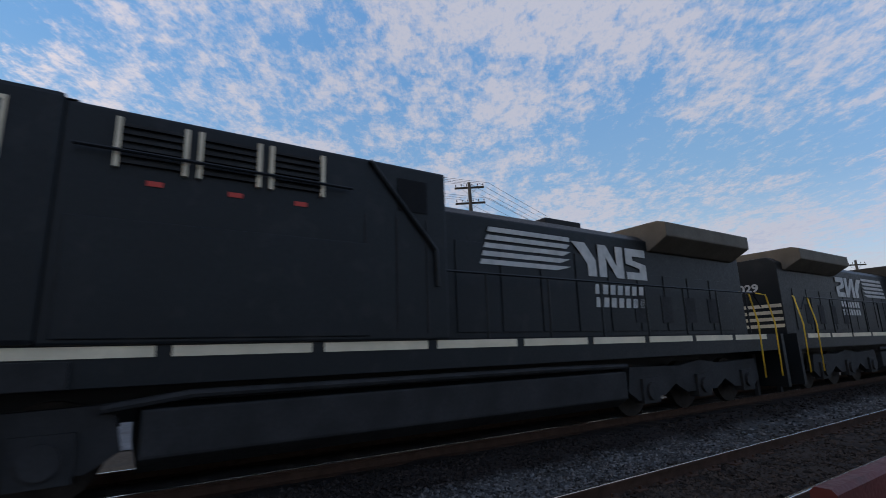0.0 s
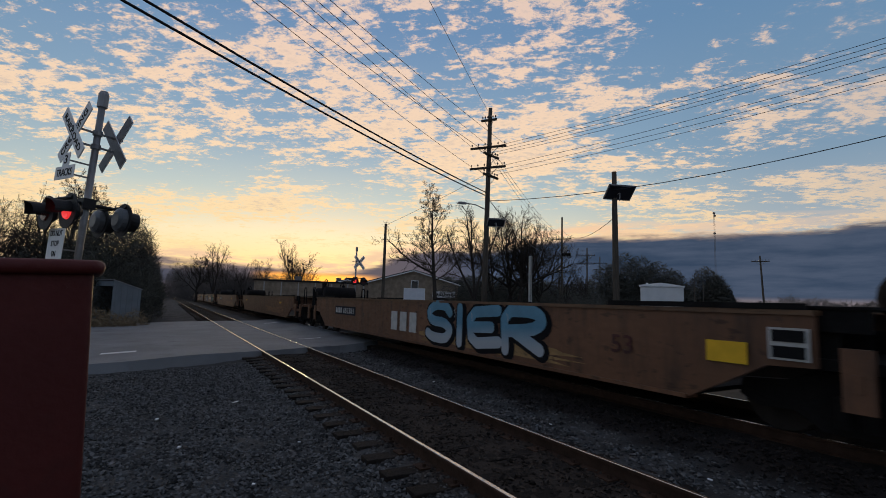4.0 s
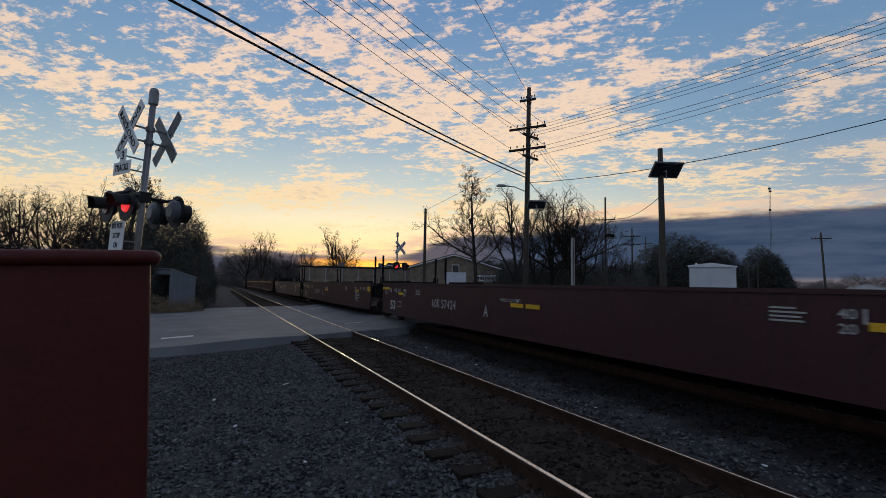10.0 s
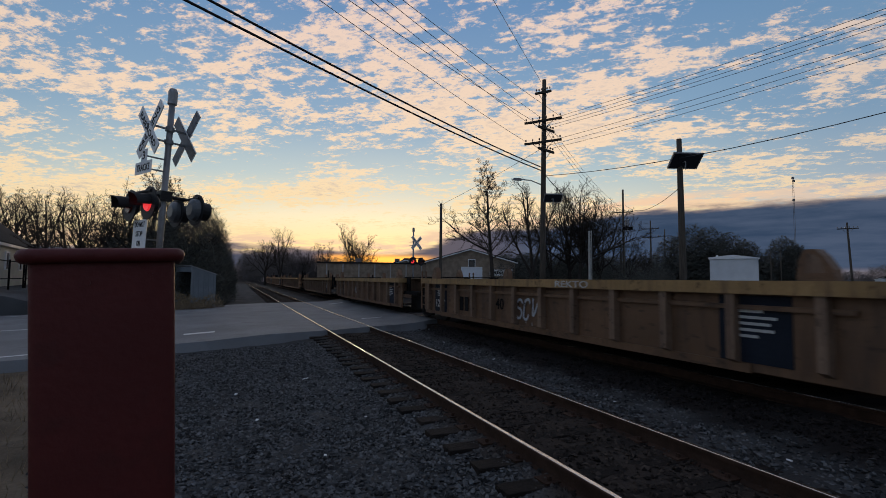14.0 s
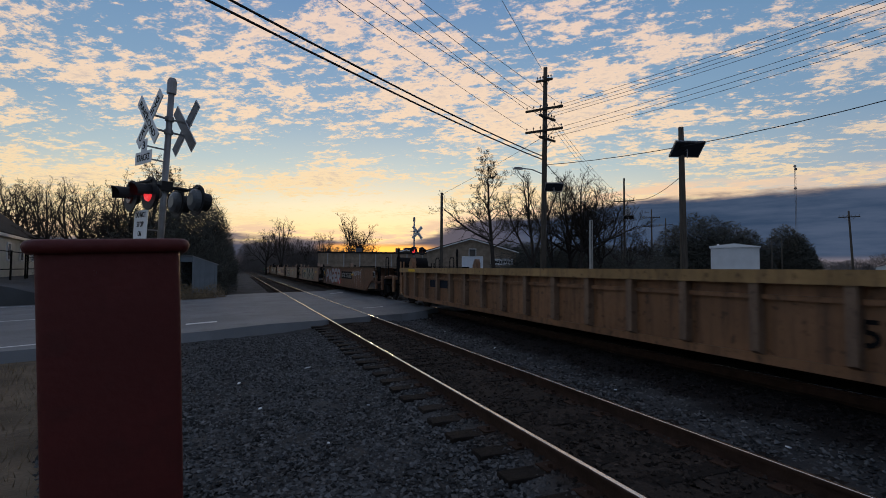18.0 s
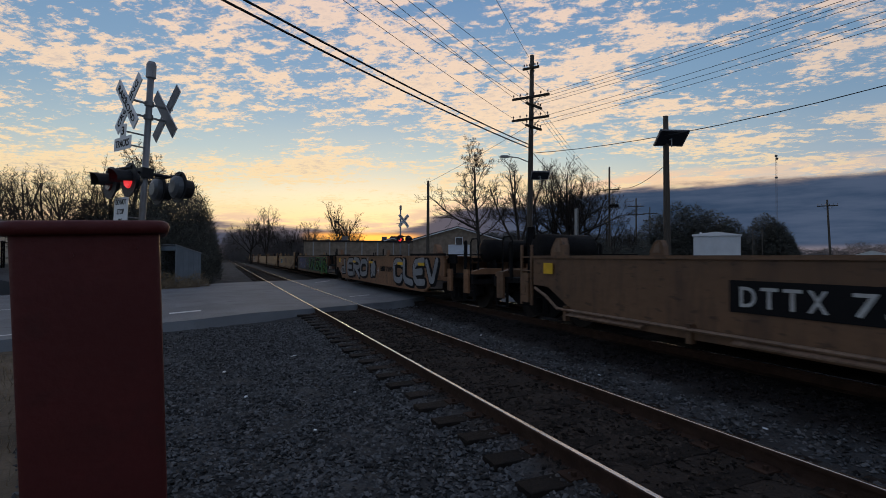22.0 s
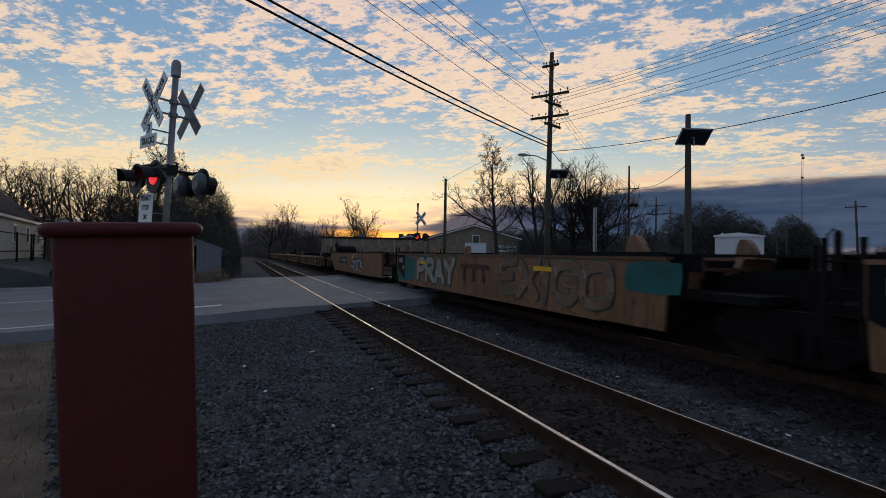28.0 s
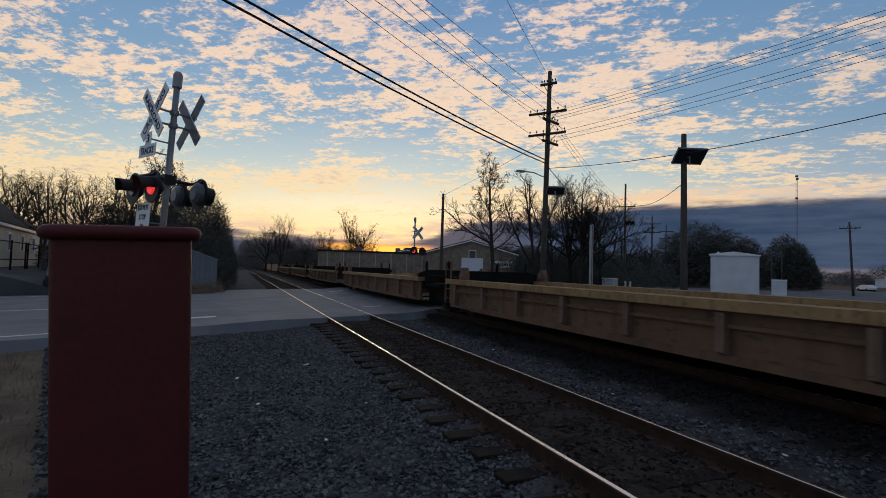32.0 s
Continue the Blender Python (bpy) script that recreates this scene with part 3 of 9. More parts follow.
M_SPRAYC = mat("cream_spray_paint", (0.30, 0.275, 0.215), 0.6, vary=0.25, scale=2, fine=20, bump=0.05, dirt=(0.17, 0.14, 0.11))
M_SILVER = mat("silver_spray_paint", (0.25, 0.26, 0.275), 0.5, 0.2, vary=0.25, scale=2, fine=20, bump=0.05, dirt=(0.14, 0.13, 0.12))
M_LOCO = mat("black_locomotive_paint", (0.006, 0.008, 0.010), 0.50, vary=0.2, scale=1.2, fine=20, bump=0.05, dirt=(0.016, 0.016, 0.017))
M_LOCOG = mat("sooty_grey_steel", (0.026, 0.026, 0.027), 0.7, vary=0.3, scale=2, fine=20, bump=0.15)
M_LOCOW = mat("cream_locomotive_paint", (0.60, 0.52, 0.38), 0.55, vary=0.15, scale=2, fine=20, bump=0.05)
M_LOCOT = mat("dusty_roof_paint", (0.120, 0.105, 0.085), 0.7, vary=0.2, scale=2, fine=20, bump=0.1)
M_HANDY = mat("yellow_handrail", (0.70, 0.45, 0.04), 0.5, vary=0.1, bump=0)
M_PINK = mat("magenta_container_paint", (0.58, 0.03, 0.17), 0.5, vary=0.12, scale=1, fine=15, bump=0.05)
M_CRED = mat("brick_red_container_paint", (0.240, 0.060, 0.043), 0.6, vary=0.15, scale=1, fine=15, bump=0.05)
M_CGREY = mat("pale_grey_container_paint", (0.43, 0.45, 0.46), 0.55, vary=0.12, scale=0.8, fine=15, bump=0.05, dirt=(0.33, 0.30, 0.26))
M_LBLUE = mat("light_blue_decal", (0.10, 0.42, 0.58), 0.5, vary=0.08, bump=0)
M_CNAVY = mat("navy_decal", (0.02, 0.03, 0.06), 0.5, vary=0.08, bump=0)

SIDE = Matrix(((0, 0, -1, 0), (-1, 0, 0, 0), (0, 1, 0, 0), (0, 0, 0, 1)))   # puts flat lettering on a wall that faces -x


def on_side(x, y, z, tilt=0.0):
    return Matrix.Translation((x, y, z)) @ SIDE @ pose(0, 0, 0, 0, 0, tilt)


def letters(parent, word, y, z, w, h, material, x=-1.52, fat=0.0, shear=0.0, tilt=0.0, name="lettering", label="", grow=0.0):
    return part(name, text_mesh(word, w, h, material, fat, shear, 0.004, name, grow), None, parent, label, m=on_side(x, y, z, tilt))


def bar(parent, y, z, w, h, material, x=-1.515, name="stencil", label="", tilt=0.0):
    """A flat painted or stuck-on patch on the side."""
    key = (name, round(w, 3), round(h, 3), material.name)
    if key not in C:
        bm = B()
        box(bm, -w / 2, w / 2, -h / 2, h / 2, -0.004, 0.004)
        C[key] = finish(bm, name, material)
    return part(name, C[key], None, parent, label, m=on_side(x, y, z, tilt))


def shape(parent, pts, y, z, material, x=-1.52, name="painted_shape", label="", depth=0.004):
    """A flat painted outline; points run right and up as one looks at the side."""
    bm = B()
    slab(bm, pts, "z", -depth, depth)
    return part(name, bm, material, parent, label, m=on_side(x, y, z))


def stroke(parent, pts, w, y, z, material, x=-1.522, name="paint_line", label=""):
    """A painted line of even width through the points."""
    bm = B()
    P = [Vector(p) for p in pts]
    vs = []
    for i, p in enumerate(P):
        d = (P[min(i + 1, len(P) - 1)] - P[max(i - 1, 0)]).normalized()
        n = Vector((-d.y, d.x)) * w / 2
        vs.append((bm.verts.new((*(p + n), 0)), bm.verts.new((*(p - n), 0))))
    for a, c in zip(vs, vs[1:]):
        bm.faces.new((a[0], a[1], c[1], c[0]))
    return part(name, bm, material, parent, label, m=on_side(x, y, z))


def marks(parent, y, z, n, w, h, material, x=-1.52, name="mark_block"):
    """A row of n plain blocks, of letters' size."""
    step = w / n
    for i in range(n):
        bar(parent, y + w / 2 - step * (i + 0.5), z, step * 0.68, h, material, x, name)


def fine_print(parent, y, z, w, h, rows, x=-1.516, material=None):
    for i in range(rows):
        f = (0.72, 1.0, 0.86, 0.94, 0.6)[i % 5]
        bar(parent, y + w * (1 - f) / 2, z + h / 2 - h * (i + 0.5) / rows, w * f, h / rows * 0.45, material or M_STENCIL, x, "fine_print")


def bogie(parent, y):
    if "bogie" not in C:
        bm = B()
        box(bm, -1.1, 1.1, -0.2, 0.2, 0.45, 0.72)
        C["bogie"] = finish(bm, "bogie", M_UNDER, 0.02)
        for s in (-1, 1):
            bm = B()
            slab(bm, [(-1.25, 0.42), (-1.0, 0.30), (-0.62, 0.32), (-0.35, 0.14), (0.35, 0.14), (0.62, 0.32), (1.0, 0.30), (1.25, 0.42), (1.2, 0.62), (0.7, 0.66), (0.4, 0.80), (-0.4, 0.80), (-0.7, 0.66), (-1.2, 0.62)], "x", s * 1.02 - 0.07, s * 1.02 + 0.07)
            C["frame", s] = finish(bm, "side_frame", M_UNDER)
        bm = B()
        tube(bm, [(0, 0, 0), (0, 0, 0.33)], 0.08, 10)
        C["spring"] = finish(bm, "spring", M_UNDER)
        bm = B()
        for s in (-1, 1):
            tube(bm, [(s * 0.72, 0, 0), (s * 0.80, 0, 0)], 0.46, 20)
            tube(bm, [(s * 0.68, 0, 0), (s * 0.72, 0, 0)], 0.48, 20)
            tube(bm, [(s * 0.80, 0, 0), (s * 1.0, 0, 0)], 0.10, 10)
        tube(bm, [(-0.7, 0, 0), (0.7, 0, 0)], 0.08, 8)
        C["wheelset"] = finish(bm, "wheelset", M_WHEEL)
    b = part("bogie", C["bogie"], None, parent, "sooty steel bogie", m=pose(0, y, 0))
    for s in (-1, 1):
        part("side_frame", C["frame", s], None, b, "sooty cast steel side frame")
        if s < 0:
            for k in (-0.13, 0.13):
                part("spring", C["spring"], None, b, m=pose(-1.12, k, 0.22))
    for k in (-0.89, 0.89):
        part("wheelset", C["wheelset"], None, b, "steel wheels on one axle", m=pose(0, k, 0.46))


def end_gear(parent, y, s, coupled, kit, body, high, reach=0.55, dz=0.0, plain=False):
    """The deck beyond the well: deck, ladder, posts, tank, brake wheel, coupler. s: +1 at the rear end, -1 at the front end; y: where the side ends."""
    L = 1.75 if coupled else reach
    key = ("deck", L, coupled)
    if key not in C:
        bm = B()
        box(bm, -1.35, 1.35, -0.4, L, 0.84, 0.96)
        box(bm, -0.35, 0.35, -1.4, L + 0.1, 0.62, 0.86)
        slab(bm, [(-1.42, 0.96), (1.42, 0.96), (1.42, 1.30), (1.1, 1.42), (-1.1, 1.42), (-1.42, 1.30)], "y", -0.5, -0.38)
        for k in (-1.2, -0.4, 0.4, 1.2):
            box(bm, k - 0.04, k + 0.04, -0.38, 0.1, 0.96, 1.25)
        if coupled:
            box(bm, -1.45, 1.45, L - 0.14, L, 0.72, 0.98)
            box(bm, -0.16, 0.16, L, L + 0.55, 0.66, 0.86)
            box(bm, -0.22, 0.22, L + 0.35, L + 0.56, 0.60, 0.94)
            for k in (-1.38, 1.38):
                for z in (0.25, 0.5):
                    box(bm, k - 0.05, k + 0.05, L - 0.5, L - 0.05, z, z + 0.03)
                for q in (L - 0.5, L - 0.05):
                    box(bm, k - 0.03, k + 0.03, q - 0.02, q + 0.02, 0.25, 0.84)
        C[key] = finish(bm, "end_deck", M_DECK)
    turn = pose(0, y, 0, 0, 0, 0 if s > 0 else 180)
    deck = part("end_deck", C[key], None, parent, "greasy steel deck over the bogie", m=turn)

    def sub(name, build, material, label, m=None, bevel=0.0, smooth=False):
        k = (name, material.name, coupled, high)
        if k not in C:
            bm = B()
            build(bm)
            C[k] = finish(bm, name, material, bevel, smooth)
        return part(name, C[k], None, deck, label, m=m)

    def ladder(bm):
        for k in (-0.19, 0.19):
            box(bm, -0.02, 0.02, k - 0.03, k + 0.03, 0.40, 1.72)
        for i in range(4):
            tube(bm, [(0, -0.19, 0.55 + i * 0.3), (0, 0.19, 0.55 + i * 0.3)], 0.014, 6)

    def hoop(bm):
        tube(bm, [(0, -0.22, 0.9), (0, -0.22, 1.85), (0, -0.15, 1.95), (0, 0.15, 1.95), (0, 0.22, 1.85), (0, 0.22, 0.9)], 0.022, 6)

    def stand(bm):
        tube(bm, [(0, 0, 0.9), (0, 0, high - 0.04), (0, 0, high)], [0.042, 0.042, 0.03], 8)
        tube(bm, [(0, 0, high - 0.75), (0, 0.11, high - 0.72), (0, 0.11, high - 0.05), (0, 0.05, high + 0.02), (0, 0, high - 0.02)], 0.014, 5)

    def tank(bm):
        tube(bm, [(-0.75, 0, 0), (-0.70, 0, 0), (0.70, 0, 0), (0.75, 0, 0)], [0.22, 0.34, 0.34, 0.22], 16)
        box(bm, -0.5, -0.4, -0.2, 0.2, -0.68, -0.2)
        box(bm, 0.4, 0.5, -0.2, 0.2, -0.68, -0.2)

    def wheel(bm):
        for i in range(20):
            a, c = i * math.tau / 20, (i + 1) * math.tau / 20
            tube(bm, [(0.32 * math.cos(a), 0, 0.32 * math.sin(a)), (0.32 * math.cos(c), 0, 0.32 * math.sin(c))], 0.022, 5, False)
        for i in range(5):
            a = i * math.tau / 5
            tube(bm, [(0, 0, 0), (0.32 * math.cos(a), 0, 0.32 * math.sin(a))], 0.016, 5, False)
        slab(bm, [(-0.16, -1.05), (0.16, -1.05), (0.10, 0.14), (-0.10, 0.14)], "y", 0.02, 0.16)

    def guide(bm):
        slab(bm, [(-0.20, 0), (0.22, 0), (0.20, 0.20), (0.10, 0.36), (0.02, 0.44), (-0.10, 0.44), (-0.17, 0.30)], "x", -0.08, 0.08)

    def guide_face(bm):
        slab(bm, [(-0.10, 0.16), (0.12, 0.16), (0.06, 0.34), (-0.06, 0.40)], "x", -0.086, 0.086)

    def grating(bm):
        box(bm, -1.36, 1.36, -0.30, 0.30, 1.50, 1.53)
        for k in (-1.3, 1.3):
            box(bm, k - 0.03, k + 0.03, -0.28, 0.28, 1.25, 1.50)

    def bulkhead(bm):
        slab(bm, [(-1.43, 0.90), (1.43, 0.90), (1.43, 1.34), (1.2, 1.46), (0.5, 1.46), (0.4, 1.30), (-0.4, 1.30), (-0.5, 1.46), (-1.2, 1.46), (-1.43, 1.34)], "y", -0.07, 0.07)
    if body in (M_MAROON, M_DARKMAR):
        sub("end_bulkhead", bulkhead, M_DECK, "sooty steel end wall of the well", pose(0, L - 0.1, 0.02))
    else:
        sub("end_bulkhead", bulkhead, body, "painted steel end wall of the well", pose(0, -0.25, dz))
        sub("crossover_grating", grating, M_DECK, "steel crossover grating", pose(0, 0.15, dz))
    if body in (M_ORANGE, M_TAN, M_YTAN, M_PINKTAN):
        for k in (-1.38, 1.38):
            sub("container_guide", guide, body, "cast corner guide on the well's end", pose(k, -0.75, 1.40 + dz))
            sub("guide_face", guide_face, M_RIB, "bleached face of the corner guide", pose(k, -0.75, 1.40 + dz))

    def bracket(bm):
        box(bm, -0.03, 0.03, -0.14, 0.14, 0.46, 1.10)
        box(bm, -0.045, 0.045, -0.05, 0.05, 0.66, 0.84)

    def end_beam(bm):
        slab(bm, [(-1.42, 0.92), (1.42, 0.92), (1.42, 1.06), (1.1, 1.14), (-1.1, 1.14), (-1.42, 1.06)], "y", -0.09, 0.09)
    if coupled and body not in (M_MAROON, M_DARKMAR):
        sub("end_beam", end_beam, body, "painted beam across the end of the deck", pose(0, L - 0.1, 0))
        for q in (-1.47, 1.47):
            for k in (0.35, L - 0.35):
                sub("bracket_plate", bracket, body, "painted steel bracket plate", pose(q, k, 0))
    if coupled:
        sub("handrail", hoop, M_DECK, "bent pipe handrail", pose(-1.25, L - 0.3, 0))
        sub("handrail", hoop, M_DECK, "bent pipe handrail", pose(1.25, L - 0.3, 0))
        sub("ladder", ladder, M_DECK if plain else body, "steel end ladder", pose(-1.44, 0.35, 0))
        if "t" in kit:
            sub("air_reservoir", tank, M_DECK, "round dark air reservoir", pose(-0.3, 0.5, 1.64), smooth=True)
        if "w" in kit:
            sub("brake_wheel", wheel, M_DECK, "spoked hand brake wheel", pose(-0.85, 0.9, 2.02, 0, 0, 55))
        if "p" in kit:
            for q, k in ((-1.36, 1.1), (1.36, 1.1)):
                sub("end_post", stand, M_DECK, "upright pipe post with a thin grab rail", pose(q, k, 0))
    else:
        sub("ladder", ladder, M_DECK if plain else body, "steel end ladder", pose(-1.47, 0.22, 0))
        if "p" in kit:
            for q in (-1.42, 1.42):
                sub("end_post", stand, M_DECK, "upright pipe post with a thin grab rail", pose(q, 0.30, 0))
    return deck


UNITS = []
ZT, ZB = 1.47, 0.31


def well_unit(u0, u1, style, body, front="a", rear="a", kit="", label="", chord=None, high=2.1):
    """One well of a container car, from joint u0 (ahead) to joint u1 (behind). Styles: smooth, ribbed, piped."""
    mid = (u0 + u1) / 2
    zt = 1.15 if style == "low" else ZT      # top of the sides
    car = thing("well_car", label, "rail car", "wells of the container train", pose(XF, mid, ZF))
    UNITS.append((car, mid))
    h = (u1 - u0) / 2
    ef, er = (-h + (2.3 if front == "c" else 0.85 if body in (M_MAROON, M_DARKMAR) else 1.75)), (h - (2.3 if rear == "c" else 0.85))   # ends of the sides
    raked, square = (0.5, 1.5), (0.02, 0.06)   # raked over a bogie at a coupling, square at a shared one
    nf = raked if front in "cr" and style not in ("ribbed", "low") else square
    nr = raked if rear in "cr" and style not in ("ribbed", "low") else square
    prof = [(ef, zt), (er, zt), (er, 0.86), (er - nr[0], 0.84), (er - nr[1], ZB), (ef + nf[1], ZB), (ef + nf[0], 0.84), (ef, 0.86)]
    for s, nm in ((-1, "side"), (1, "far_side")):
        bm = B()
        slab(bm, prof, "x", s * 1.50, s * 1.44)
        side = part("side", bm, body, car, "" if s > 0 else "painted steel side of the well")
        # top chord and bottom sill
        bm = B()
        if style == "ribbed":
            box(bm, s * 1.65, s * 1.30, ef - 0.05, er + 0.05, zt - 0.17, zt)
        elif style == "low":
            box(bm, s * 1.65, s * 1.22, ef - 0.05, er + 0.05, zt - 0.14, zt)
        else:
            box(bm, s * 1.53, s * 1.36, ef, er, zt - 0.045, zt + 0.012)
        part("top_chord", bm, chord or body, side, "dusty top rail of the well")
        if style == "smooth":          # raised plates over the ends of the side
            for ya, yb in ((ef + 0.1, ef + 2.8), (er - 2.8, er - 0.1)):
                bm = B()
                box(bm, s * 1.54, s * 1.40, ya, yb, zt + 0.014, zt + 0.085)
                part("end_cap", bm, M_DECK, side, "dark raised plate on the side's end")
        bm = B()
        box(bm, s * 1.53, s * 1.30, ef + 1.5, er - 1.5, ZB - 0.02, ZB + (0.10 if style != "smooth" else 0.035))
        part("bottom_sill", bm, body, side)
        if style in ("ribbed", "low"):
            if s < 0:
                n = max(6, round((er - ef - 1.2) / (1.08 if style == "ribbed" else 1.7)))
                for i in range(n + 1):
                    y = ef + 0.6 + (er - ef - 1.2) * i / n
                    zb = ZB + 0.08
                    key = ("rib", body.name, zb, zt)
                    if key not in C:
                        b2 = B()
                        slab(b2, [(-1.50, zb), (-1.63, zb + 0.06), (-1.63, zt - 0.17), (-1.50, zt - 0.17)], "y", -0.06, 0.06)
                        C[key] = finish(b2, "rib", M_TAN if body is M_BROWN else M_RIB)
                    part("rib", C[key], None, side, m=pose(0, y, 0))
                bm = B()
                box(bm, -1.56, -1.50, ef + 0.3, er - 0.3, zt - 0.37, zt - 0.31)
                part("stiffener", bm, body, side)
        elif style == "piped" and s < 0:
            bm = B()
            tube(bm, [(-1.54, ef + 0.1, 0.80), (-1.56, ef + 0.5, 0.66), (-1.58, ef + 0.9, 0.44), (-1.58, -0.7, 0.42), (-1.58, -0.5, 0.50), (-1.58, 0.5, 0.50), (-1.58, 0.7, 0.42), (-1.58, er - 0.9, 0.44), (-1.56, er - 0.5, 0.66), (-1.54, er - 0.1, 0.80)], 0.03, 6)
            part("brake_pipe", bm, M_RIB, side, "pipe run along the well's side")
            for q in (0.16, 0.38, 0.62, 0.85):   # sloping ledges under the side
                bm = B()
                slab(bm, [(-1.50, ZB + 0.10), (-1.66, ZB + 0.05), (-1.66, ZB + 0.03), (-1.50, ZB + 0.04)], "y", ef + (er - ef) * q - 0.9, ef + (er - ef) * q + 0.9)
                part("ledge", bm, M_RIB, side, "sloping steel ledge")
            for q in (0.1, 0.27, 0.5, 0.73, 0.92):
                bm = B()
                box(bm, -1.60, -1.50, -0.04, 0.04, ZB - 0.08, ZB + 0.2)
                part("pipe_bracket", bm, body, side, m=pose(0, ef + (er - ef) * q, 0))
    bm = B()
    box(bm, -1.44, 1.44, ef + 1.5, er - 1.5, ZB + 0.02, ZB + 0.08)
    part("well_floor", bm, M_UNDER, car, "dark floor of the well")
    wide = body not in (M_MAROON, M_DARKMAR)
    end_gear(car, ef, -1, front == "c", kit, body, high, 1.35 if wide else 0.55, zt - ZT, style == "smooth")
    if wide and rear in "ar":          # added dark sheets that keep the gap at the shared bogie black
        for s in (-1, 1):
            bm = B()
            slab(bm, [(er - 0.4, zt - 0.11), (h + 1.0, zt - 0.17), (h + 2.1, zt - 0.42), (h + 3.3, 0.80), (h + 3.3, 0.16), (er - 1.6, 0.16), (er - 1.6, 0.80)], "x", s * 0.56, s * 0.50)
            part("centre_plate", bm, M_UNDER, car, "added dark backing in the gap over the shared bogie")
    end_gear(car, er, 1, rear == "c", kit, body, high, dz=zt - ZT, plain=style == "smooth")
    if front == "c":
        bogie(car, -h + 2.1)
    else:
        bogie(car, -h)
    if rear == "c":
        bogie(car, h - 2.1)
    return car, ef, er

